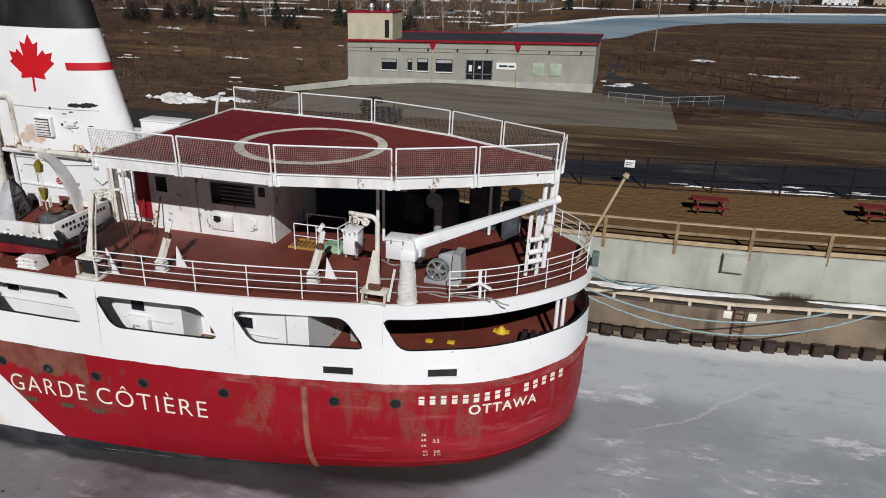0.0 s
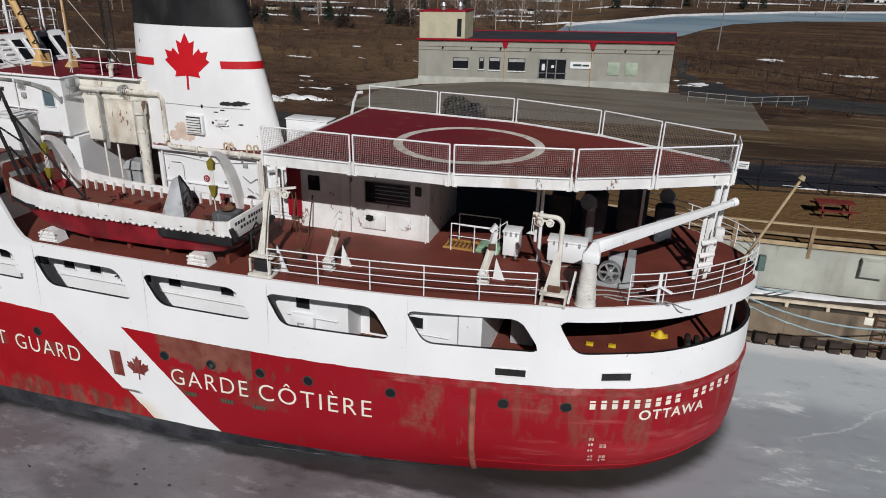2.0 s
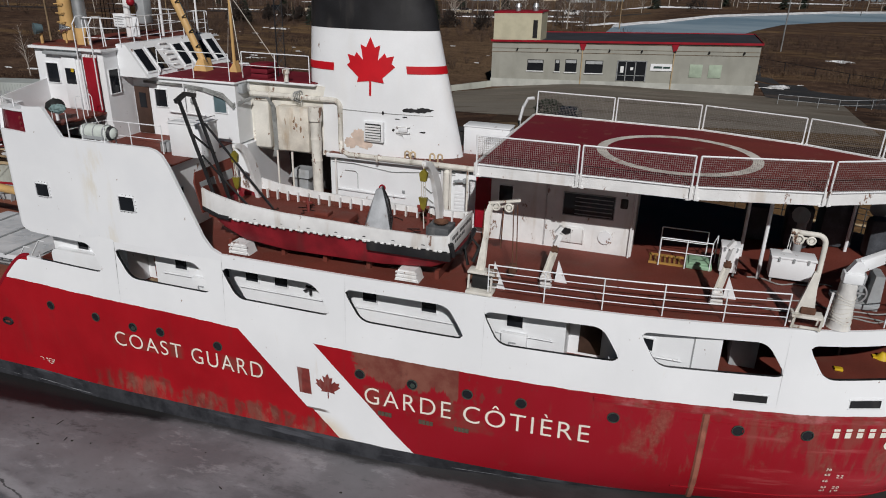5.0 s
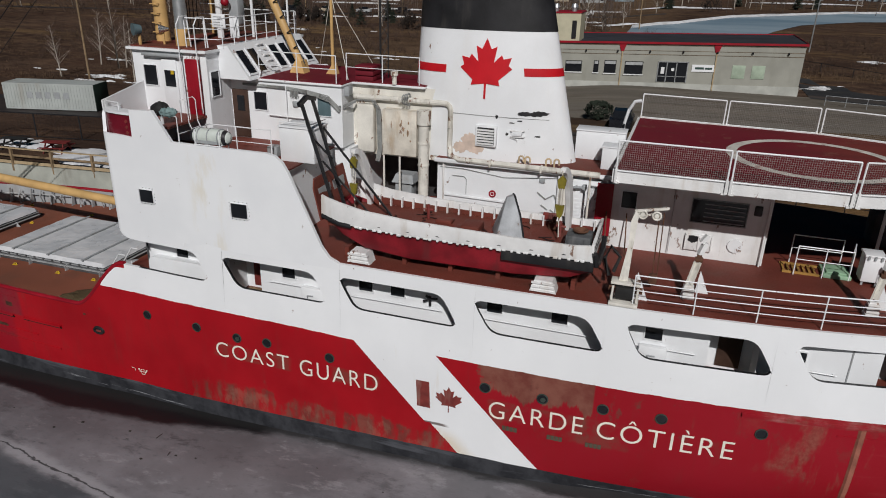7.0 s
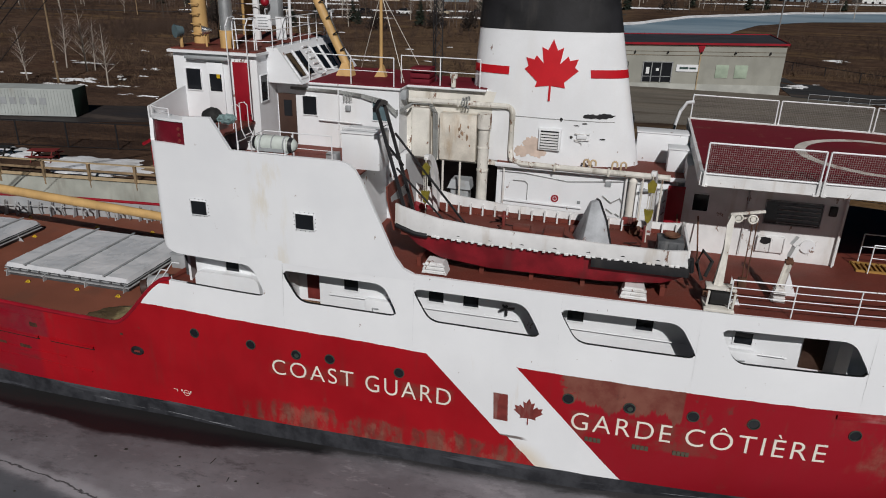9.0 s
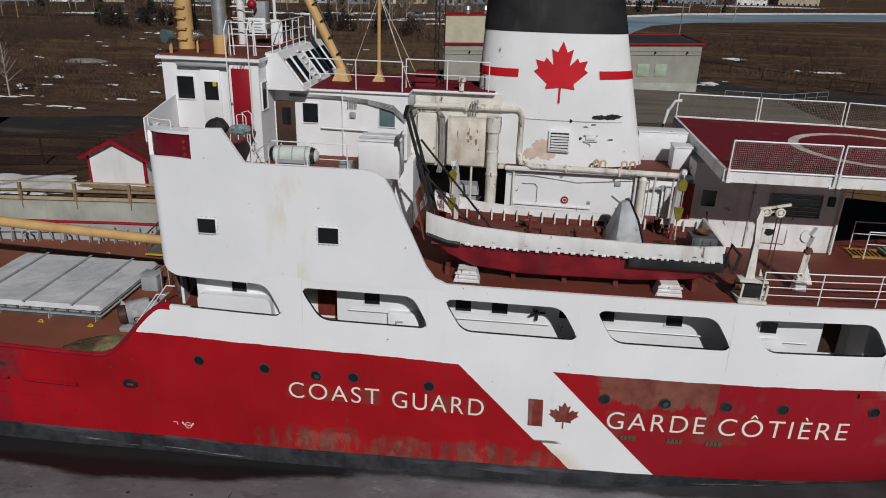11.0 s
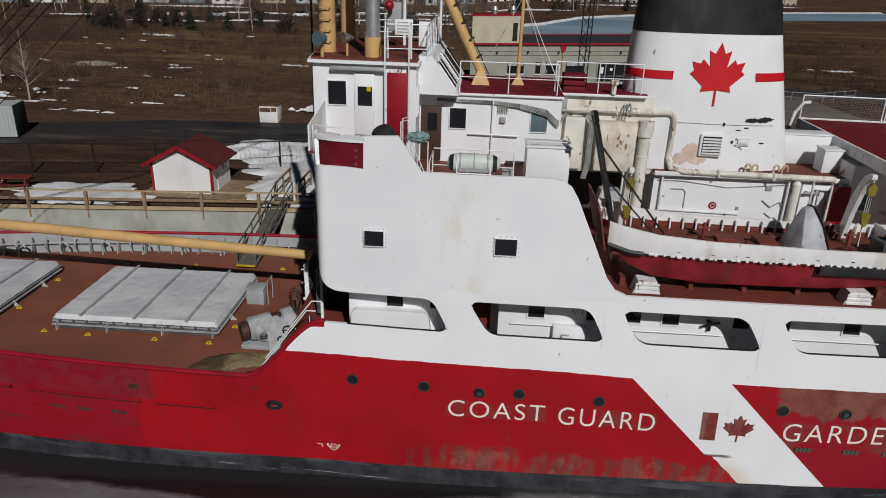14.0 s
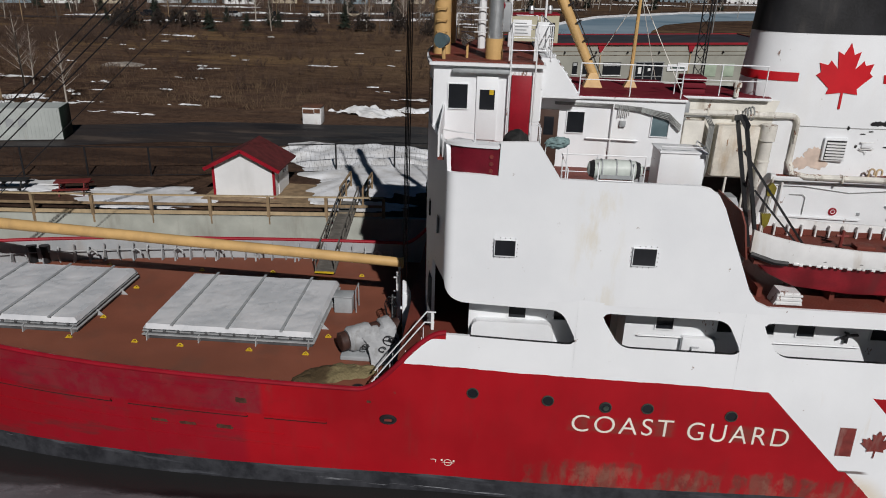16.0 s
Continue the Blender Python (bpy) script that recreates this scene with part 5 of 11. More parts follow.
# ---- the workboat on the upper deck ----
def workboat():
    boat = thing("workboat", (-21.5, -4.65, UPPER + 0.02), "red and white steel work barge stowed on the ship's deck", "boat")
    cy = -5.15
    # x, keel, foot of the white bulwark, its top, half width
    st = [(-25.97, 8.88, 8.98, 9.65, 1.2), (-25.7, 8.6, 8.9, 9.57, 1.24), (-25.3, 8.25, 8.78, 9.48, 1.27), (-24.5, 7.86, 8.71, 9.31, 1.27), (-22.9, 7.68, 8.66, 9.18, 1.27), (-19.4, 7.72, 8.66, 9.1, 1.27), (-17.7, 7.9, 8.66, 9.1, 1.27), (-17.08, 8.2, 8.66, 9.16, 1.25)]
    knots = [p[0] for p in st]
    at_x = lambda x, k: float(np.interp(x, knots, [p[k] for p in st]))
    bm = BM()
    vs = []
    for x, zk, zf, zt, w in st:
        side = [(w * 0.55, zk), (w * 0.82, zk + (zf - zk) * 0.1), (w - 0.14, zk + (zf - zk) * 0.4), (w - 0.1, zf + 0.03)]
        vs.append([bm.verts.new((x, cy - a, z)) for a, z in reversed(side)] + [bm.verts.new((x, cy + a, z)) for a, z in side])
    for a, b in zip(vs, vs[1:]):
        for i in range(7):
            bm.faces.new((a[i], a[i + 1], b[i + 1], b[i])).smooth = True
    bm.faces.new(vs[0])
    bm.faces.new(vs[-1][::-1])
    part("lower_hull", bm, paint("boat_red", (0.23, 0.012, 0.02), 0.42, vary=0.4, size=0.8, rust=0.35, dirt=(0.12, 0.02, 0.022), dirt_amount=0.7), boat, "scuffed dark red lower hull")
    bm = BM()
    for sgn in (-1, 1):
        prev = None
        for x, zk, zf, zt, w in st:
            cur = [bm.verts.new((x, cy + sgn * a, z)) for a, z in ((w + 0.02, zf), (w + 0.04, zf + 0.06), (w, zt), (w - 0.08, zt), (w - 0.1, zf))]
            if prev:
                for i in range(5):
                    bm.faces.new((prev[i], prev[(i + 1) % 5], cur[(i + 1) % 5], cur[i]))
            else:
                bm.faces.new(cur)
            prev = cur
        bm.faces.new(prev[::-1])
    pieces("bulwark", bm, WHITE_WORN, boat, "white bulwark with scuffed paint")
    bm = BM()
    xs = np.arange(-19.8, -16.9, 0.4)
    rings = [[bm.verts.new((x, cy - at_x(x, 4) + dy, at_x(x, 2) + dz)) for dy, dz in ((0.08, -0.32), (-0.08, -0.3), (-0.1, -0.16), (-0.08, -0.03), (0.08, -0.02))] for x in xs]
    for ra, rb in zip(rings, rings[1:]):
        for i in range(5):
            bm.faces.new((ra[i], ra[(i + 1) % 5], rb[(i + 1) % 5], rb[i]))
    bm.faces.new(rings[0])
    bm.faces.new(rings[-1][::-1])
    part("rubber_fender", bm, BLACK, boat, "black rubber fender")
    bm = BM()
    tube(bm, [(x, cy - at_x(x, 4) + 0.02, at_x(x, 2) - 0.02) for x in (-25.95, -25.7, -25.3, -24.9)], 0.1, 8)
    part("bow_fender", bm, BLACK, boat, "black rubber bow fender")
    # scalloped clamps along the foot of the bulwark, dark scuppers over them
    bm = BM()
    for i in range(36):
        x = -25.0 + i * 0.218 + 0.03 * math.sin(i * 2.3)
        z, w = at_x(x, 2), at_x(x, 4)
        box(bm, x, x + 0.11 + 0.04 * math.sin(i * 1.7), cy - w - 0.06, cy - w + 0.02, z - 0.02 - 0.012 * (i % 3), z + 0.025 + 0.01 * math.sin(i * 3.1), 0.008)
    pieces("clamp", bm, WHITE_WORN, boat)
    bm = BM()
    for i in range(7):
        x = -23.9 + i * 1.0
        z, w = at_x(x, 2) + 0.07, at_x(x, 4) + 0.028
        bm.faces.new([bm.verts.new((x + math.cos(a) * 0.09, cy - w - 0.006, z + math.sin(a) * 0.08)) for a in np.linspace(0, math.pi, 9)])
    pieces("scupper", bm, BLACK, boat)
    bm = BM()
    box(bm, -25.8, -17.1, cy - 1.17, cy + 1.17, 8.62, 8.74)
    part("boat_deck", bm, DECK_RED, boat, "red brown boat deck")
    bm = BM()
    box(bm, -17.12, -17.04, cy - 1.27, cy + 1.27, 8.5, 9.2, 0.01)
    tr = part("transom", bm, WHITE_WORN, boat, "white transom with marks")
    bm = BM()
    for i in range(13):
        y = cy - 1.0 + i * 0.16
        if i != 4:
            box(bm, -17.045, -17.03, y, y + 0.1, 8.95, 9.06)
    for i in range(6):
        box(bm, -17.045, -17.03, cy - 0.7 + i * 0.18, cy - 0.6 + i * 0.18, 8.76, 8.86)
    pieces("marking_bar", bm, BLACK, tr)
    bm = BM()
    prism(bm, [(-26.0, cy - 1.2, 8.75), (-26.0, cy + 1.2, 8.75), (-26.3, cy + 1.15, 10.1), (-26.3, cy - 1.0, 10.1), (-26.22, cy - 1.2, 9.8)], (-0.05, 0, 0))
    part("bow_ramp", bm, DECK_RED, boat, "red-painted bow ramp plate")
    bm = BM()
    for y0, y1 in ((-0.95, -0.1), (0.1, 0.95)):
        prism(bm, [(-26.1, cy + y0, 9.1), (-26.1, cy + y1, 9.1), (-26.2, cy + y1, 9.75), (-26.2, cy + y0, 9.75)], (-0.02, 0, 0))
    pieces("ramp_panel", bm, GREY, boat)
    bm = BM()
    for x0, x1 in zip(np.arange(-25.2, -17.3, 0.42), np.arange(-24.75, -17.0, 0.42)):
        box(bm, x0, x1 - 0.02, cy + 1.15, cy + 1.168, 8.75, 8.75 + 0.4 * (at_x(x0, 3) - 8.75))
    pieces("bulwark_lining", bm, DECK_RED, boat, "red lower lining of the bulwark")
    bm = BM()
    rl = random.Random(5)
    for k in range(9):
        x, y = rl.uniform(-24.6, -17.6), rl.uniform(cy - 0.7, cy + 0.8)
        pts = [(x, y, 8.78)]
        for q in range(6):
            pts.append((pts[-1][0] + rl.uniform(-0.3, 0.4), pts[-1][1] + rl.uniform(-0.2, 0.2), 8.77))
        tube(bm, pts, 0.02, 4)
    pieces("chain", bm, SEAM, boat)
    bm = BM()
    tube(bm, [(-17.75, cy - 0.9, 8.78), (-17.72, cy - 0.9, 9.1), (-17.3, cy - 0.9, 9.1), (-17.28, cy - 0.9, 8.78)], 0.03, 6)
    part("towing_hoop", bm, RUSTY, boat, "rusty towing hoop")
    bm = BM()
    tube(bm, [(-17.0, cy - 1.3, 8.95), (-16.94, cy - 1.2, 8.55), (-16.92, cy - 0.6, 8.4), (-16.92, cy + 0.6, 8.4), (-16.94, cy + 1.2, 8.55)], 0.09, 8)
    part("stern_fender", bm, BLACK, boat, "black rubber stern fender")
    # far side frames
    bm = BM()
    for i in range(20):
        x = -25.3 + i * 0.42
        box(bm, x, x + 0.05, cy + 1.05, cy + 1.2, 8.74, 9.1)
    pieces("bulwark_frame", bm, WHITE_WORN, boat)
    # grey steering hood with a framed, dirty windscreen facing aft
    bm = BM()
    near = [(-20.15, -5.88, 8.74), (-19.28, -5.75, 8.74), (-19.5, -5.5, 9.5), (-19.78, -5.2, 10.03), (-20.0, -5.25, 9.95)]
    far = [(-20.5, -5.0, 8.74), (-19.7, -4.6, 8.74), (-19.76, -4.75, 9.5), (-19.88, -5.0, 10.02), (-20.05, -5.05, 9.95)]
    va, vb = [bm.verts.new(p) for p in near], [bm.verts.new(p) for p in far]
    bm.faces.new(va)
    bm.faces.new(vb[::-1])
    for i in range(5):
        bm.faces.new((va[i], va[(i + 1) % 5], vb[(i + 1) % 5], vb[i]))
    bmesh.ops.bevel(bm, geom=bm.edges[:], offset=0.02, segments=2, affect="EDGES", profile=0.5)
    hood = part("steering_hood", bm, paint("dull_grey_hood", (0.42, 0.44, 0.46), 0.6, vary=0.2, size=0.5, rust=0.9, dirt=(0.12, 0.12, 0.12)), boat, "dull grey steering hood")
    bm = BM()
    for p, q in ((near[1], near[2]), (near[2], near[3]), (far[1], far[2]), (far[2], far[3]), (near[3], far[3]), (near[2], far[2]), (near[1], far[1])):
        bar_box(bm, Vector(p) + Vector((0.02, 0, 0.01)), Vector(q) + Vector((0.02, 0, 0.01)), 0.04, 0.05)
    part("screen_frame", bm, BLACK, hood, "black screen frame")
    bm = BM()
    rk = random.Random(3)
    for k in range(9):
        u, v, w, h = rk.uniform(0.1, 0.75), rk.uniform(0.1, 0.65), rk.uniform(0.06, 0.16), rk.uniform(0.08, 0.25)
        at = lambda u, v: Vector(near[1]).lerp(Vector(far[1]), u).lerp(Vector(near[2]).lerp(Vector(far[2]), u), v)
        prism(bm, [at(u, v), at(u + w, v + 0.04), at(u + w * 0.8, v + h), at(u - 0.03, v + h * 0.8)], (0.025, 0, 0.004))
    pieces("torn_patch", bm, BLACK, hood, "dark torn patch")
    # rusty engine and oddments at the transom
    bm = BM()
    for k in range(5):
        tube(bm, arc((-17.55, -5.75, 9.3 + 0.02 * k), (1, 0, 0), (0, 1, 0), 0.1 + 0.03 * k, 0, 360, 16), 0.026, 5)
    pieces("coil", bm, RUSTY, boat, "rusty coil of gear")
    bm = BM()
    box(bm, -17.95, -17.2, -6.1, -5.35, 8.745, 9.27, 0.03)
    for k in range(3):
        box(bm, -17.9 + 0.25 * k, -17.75 + 0.25 * k, -6.13, -6.1, 8.8, 9.2, 0.01)
    part("reel_box", bm, DARK_STEEL, boat, "dark box with a coil on it at the transom")
    bm = BM()
    box(bm, -21.35, -20.75, -5.75, -5.0, 8.745, 9.0, 0.03)
    part("hatch_box", bm, DECK_RED, boat, "red hatch box on the boat deck")
    bm = BM()
    box(bm, -18.75, -18.4, -4.4, -4.1, 8.74, 8.98, 0.04)
    rod(bm, (-18.6, -4.25, 8.98), (-18.55, -4.25, 9.2), 0.06, n=8)
    part("engine", bm, RUSTY, boat, "rusty engine block")
    bm = BM()
    box(bm, -19.0, -18.55, -4.05, -3.98, 8.95, 9.2, 0.02)
    part("fuel_can", bm, FADED_RED, boat, "faded red can at the rail")
    bm = BM()
    for x, y in ((-22.4, cy), (-21.6, cy - 0.5), (-20.6, cy + 0.4)):
        box(bm, x, x + 0.55, y, y + 0.4, 8.74, 8.86, 0.02)
    pieces("deck_hatch", bm, DECK_RED, boat)
    bm = BM()
    for x in (-22.75, -18.3):
        rod(bm, (x, cy + 0.3, 8.74), (x, cy + 0.3, 9.25), 0.055, n=8)
        rod(bm, (x - 0.18, cy + 0.3, 9.08), (x + 0.18, cy + 0.3, 9.08), 0.04, n=8)
        part("mooring_bitt", bm, FADED_RED, boat)
        bm = BM()
    # black lifting frame leaning over the bow
    bm = BM()
    for y0, y1 in ((-5.95, -6.1), (-5.25, -5.37)):
        bar_box(bm, (-25.6, y0, 8.72), (-26.65, y1, 12.55), 0.075, 0.1)
    bar_box(bm, (-26.66, -6.25, 12.5), (-26.66, -5.75, 12.68), 0.12, 0.14)
    bar_box(bm, (-26.66, -5.75, 12.68), (-26.64, -5.25, 12.55), 0.12, 0.14)
    bar_box(bm, (-26.3, -5.36, 11.65), (-23.95, -5.2, 8.8), 0.06, 0.06)
    bar_box(bm, (-26.35, -6.06, 11.45), (-26.05, -5.3, 10.6), 0.06, 0.06)
    bar_box(bm, (-26.05, -6.0, 10.7), (-24.2, -5.9, 8.8), 0.05, 0.05)
    part("lifting_frame", bm, BLACK, boat, "black steel lifting frame")
    for x in (-24.65, -18.45):
        bm = BM()
        prism(bm, [(x - 0.42, -5.95, UPPER), (x + 0.42, -5.95, UPPER), (x + 0.28, -5.95, UPPER + 0.42), (x - 0.28, -5.95, UPPER + 0.42)], (0, -0.5, 0))
        for k in range(3):
            box(bm, x - 0.36, x + 0.36, -6.5, -6.43, UPPER + 0.05 + k * 0.13, UPPER + 0.1 + k * 0.13)
        solid("boat_chock", bm, WHITE_WORN, "white steel boat chock on the deck", "chock", "boat chocks")


workboat()
bm = BM()
for x in (-25.3, -23.2, -21.6, -20.0, -17.6):
    box(bm, x - 0.07, x + 0.07, -5.95, -4.35, UPPER, UPPER + 0.32)
pieces("boat_cradle", bm, DECK_RED, ship, "red steel cradle beam")


# ---- stern deck fittings ----
D = UPPER + 0.02


def deck_crane():
    cx, cy = -5.72, -4.85
    t = thing("deck_crane", (cx, cy, D), "white deck crane with wrapped pedestal and long boom", "crane")
    # canvas-wrapped pedestal with slack folds
    bm = BM()
    rows = []
    for i in range(21):
        u = i / 20
        r = 0.31 - 0.08 * min(1, u * 1.15) + (0.025 if i == 0 else 0)
        rows.append([bm.verts.new((cx + math.cos(a) * r * (1 + 0.06 * noise.noise(Vector((math.cos(a) * 2, math.sin(a) * 2, u * 7)))), cy + math.sin(a) * r * (1 + 0.06 * noise.noise(Vector((math.cos(a) * 2, math.sin(a) * 2, u * 7 + 5)))), D + 1.42 * u)) for a in np.linspace(0, math.tau, 28, endpoint=False)])
    for p, q in zip(rows, rows[1:]):
        for i in range(28):
            bm.faces.new((p[i], p[(i + 1) % 28], q[(i + 1) % 28], q[i])).smooth = True
    bm.faces.new(rows[-1])
    ped = part("pedestal", bm, paint("white_canvas_wrap", (0.68, 0.675, 0.65), 0.75, vary=0.15, size=0.4, dirt=(0.5, 0.45, 0.36), relief=0.9), t, "tapering pedestal wrapped in white canvas")
    bm = BM()
    for k in range(8):
        z = D + 0.22 + k * 0.11
        r = 0.315 - 0.08 * min(1, (z - D) / 1.42 * 1.15)
        pts = [(cx + math.cos(a) * r, cy + math.sin(a) * r, z + 0.05 * math.sin(a * 2 + k)) for a in np.linspace(0, math.tau, 21)]
        tube(bm, pts, 0.011, 5)
    part("lashing", bm, CREAM, ped, "thin lashing rope")
    bm = BM()
    box(bm, cx - 0.22, cx + 0.3, cy - 0.2, cy + 0.2, D + 1.42, D + 1.74, 0.05)
    prism(bm, [(cx - 0.16, cy - 0.13, D + 1.74), (cx + 0.28, cy - 0.13, D + 1.74), (cx + 0.22, cy - 0.13, D + 2.02), (cx + 0.12, cy - 0.13, D + 2.12), (cx + 0.02, cy - 0.13, D + 2.08)], (0, 0.24, 0))
    part("slew_head", bm, WHITE, t, "white slewing head")
    bm = BM()
    a, b = Vector((-5.55, -4.75, 9.3)), Vector((-1.66, -1.6, 10.2))
    side = (b - a).cross(Vector((0, 0, 1))).normalized()
    lift = Vector((0, 0, 1))
    prism(bm, [p - side * 0.1 for p in (a - lift * 0.16, b - lift * 0.08, b + lift * 0.08, a.lerp(b, 0.22) + lift * 0.2, a + lift * 0.24)], side * 0.2)
    bmesh.ops.bevel(bm, geom=bm.edges[:], offset=0.025, segments=2, affect="EDGES", profile=0.5)
    rod(bm, b - (b - a).normalized() * 0.05, b + (b - a).normalized() * 0.12, 0.14, n=14)
    part("boom", bm, WHITE, t, "white tapering boom")


deck_crane()


def arm_davit():
    t = thing("davit", (-6.7, -5.15, D), "rust-stained white davit with a bent arm on an open base", "davit", "davits along the side")
    bm = BM()
    box(bm, -7.08, -6.24, -5.42, -4.95, D + 0.34, D + 0.42, 0.015)
    for x, y in ((-7.05, -5.4), (-6.33, -5.4), (-7.05, -5.03), (-6.33, -5.03)):
        bar_box(bm, (x + 0.03, y + 0.03, D), (x + 0.06, y + 0.03, D + 0.34), 0.07, 0.07)
    bar_box(bm, (-7.0, -5.38, D + 0.06), (-6.3, -5.38, D + 0.06), 0.05, 0.07)
    part("base", bm, GRIMY, t, "rusty white open base frame")
    bm = BM()
    box(bm, -6.86, -6.46, -5.3, -5.05, D + 0.42, D + 0.62, 0.04)
    part("gear_box", bm, RUSTY, t, "rusty gear box")
    bm = BM()
    prism(bm, [(-6.98, -5.2, D + 0.42), (-6.48, -5.2, D + 0.42), (-6.6, -5.2, D + 1.7), (-6.72, -5.2, D + 1.7)], (0, 0.1, 0))
    part("gusset", bm, GRIMY, t, "tapering plate under the arm")
    bm = BM()
    tube(bm, [(-6.62, -5.12, D + 0.5), (-6.6, -5.1, 9.0), (-6.6, -5.08, 9.85)] + arc((-6.85, -5.06, 9.95), (1, 0, 0), (0, 0, 1), 0.25, 0, 90, 6) + [(-7.1, -5.05, 10.2), (-7.5, -5.05, 10.22)], 0.075, 12)
    part("arm", bm, GRIMY, t, "bent cream-stained arm")
    bm = BM()
    bar_box(bm, (-6.85, -5.05, 10.02), (-7.5, -5.05, 10.1), 0.06, 0.05)
    part("strap_bar", bm, CREAM, t)
    bm = BM()
    for x, r in ((-7.3, 0.13), (-6.97, 0.1)):
        tube(bm, arc((x, -5.12, 10.02), (1, 0, 0), (0, 0, 1), r, 0, 360, 14), 0.03, 6)
        rod(bm, (x, -5.14, 10.02), (x, -5.06, 10.02), r * 0.6, n=12)
    pieces("sheave", bm, CREAM, t, "worn sheave")
    bm = BM()
    rod(bm, (-7.5, -5.05, 10.15), (-7.52, -5.05, 9.62), 0.012, n=5)
    rod(bm, (-7.45, -5.05, 10.15), (-7.46, -5.05, 9.62), 0.012, n=5)
    prism(bm, [(-7.66, -5.08, 9.58), (-7.36, -5.08, 9.58), (-7.44, -5.08, 9.66), (-7.58, -5.08, 9.66)], (0, 0.06, 0))
    part("hook", bm, WHITE_WORN, t, "hanging hook block")
    bm = BM()
    bar_box(bm, (-6.2, -5.25, D + 0.1), (-6.08, -5.0, D + 1.1), 0.05, 0.06)
    part("brace", bm, WHITE_WORN, t)


arm_davit()


def big_davit():
    t = thing("davit", (-16.0, -6.1, D), "white steel boat davit with a heavy box base", "davit", "davits along the side")
    bm = BM()
    box(bm, -16.45, -15.6, -6.6, -5.8, D, D + 0.1, 0.02)
    for x, y in ((-16.42, -6.55), (-15.7, -6.55), (-16.42, -5.92), (-15.7, -5.92)):
        bar_box(bm, (x + 0.04, y + 0.04, D + 0.16), (x + 0.06, y + 0.04, D + 0.62), 0.06, 0.06)
    box(bm, -16.45, -15.6, -6.42, -5.98, D + 0.62, D + 0.7, 0.02)
    part("base", bm, GRIMY, t, "rust-stained open base frame")
    bm = BM()
    prism(bm, [(-16.24, -6.25, D + 0.66), (-15.98, -6.25, D + 0.66), (-15.96, -6.0, 9.3), (-15.92, -5.8, 10.1), (-16.02, -5.78, 10.2), (-16.12, -5.86, 9.9), (-16.1, -6.0, 9.2)], (0, 0.04, 0))
    prism(bm, [(-16.24, -6.07, D + 0.66), (-15.98, -6.07, D + 0.66), (-15.96, -5.85, 9.3), (-15.92, -5.66, 10.05), (-16.08, -5.66, 10.1), (-16.1, -5.85, 9.2)], (0, 0.04, 0))
    for u in (0.15, 0.4, 0.65, 0.88):
        bar_box(bm, Vector((-16.08, -6.22, D + 0.7)).lerp(Vector((-16.0, -5.82, 10.0)), u), Vector((-16.08, -6.0, D + 0.7)).lerp(Vector((-16.0, -5.66, 10.0)), u), 0.1, 0.04)
    part("arm", bm, GRIMY, t, "tapering twin-plate arm")
    bm = BM()
    box(bm, -16.3, -15.76, -6.45, -5.95, D + 0.18, D + 0.56, 0.05)
    part("gear_box", bm, RUBBER, t, "dark greasy gear box")
    bm = BM()
    rod(bm, (-16.5, -6.2, D + 0.42), (-15.52, -6.2, D + 0.42), 0.1, n=12)
    part("drum", bm, RUSTY, t, "rusty hoisting drum")
    bm = BM()
    tube(bm, [(-16.55, -6.0, D + 0.7), (-16.75, -5.8, D + 1.15), (-16.6, -5.6, D + 1.5), (-16.3, -5.65, D + 1.2), (-16.45, -5.8, D + 0.75)], 0.06, 6)
    part("rope_hank", bm, RUBBER, t, "dark hank of rope")
    bm = BM()
    bar_box(bm, (-16.05, -5.72, 10.18), (-15.1, -5.5, 10.3), 0.07, 0.07)
    bar_box(bm, (-16.0, -5.7, 10.02), (-15.3, -5.52, 10.12), 0.05, 0.05)
    part("head", bm, GRIMY, t, "rust-stained davit head")
    bm = BM()
    for x, r in ((-15.82, 0.12), (-15.42, 0.12)):
        tube(bm, arc((x, -5.68, 10.08), (1, 0, 0), (0, 0, 1), r, 0, 360, 14), 0.03, 6)
        rod(bm, (x, -5.7, 10.08), (x, -5.6, 10.08), r * 0.6, n=12)
    pieces("sheave", bm, CREAM, t, "worn sheave")
    bm = BM()
    for dx in (-0.05, 0.08):
        rod(bm, (-15.3 + dx, -5.35, 10.1), (-15.25 + dx, -5.2, 8.0), 0.018, n=5)
    box(bm, -15.4, -15.15, -5.3, -5.1, 7.75, 8.05, 0.03)
    part("fall", bm, RUSTY, t, "hanging fall and block")
    bm = BM()
    prism(bm, [(-15.75, -5.9, D), (-15.35, -5.9, D), (-15.72, -5.9, D + 0.9)], (0, 0.05, 0))
    part("knee", bm, WHITE, t)


big_davit()


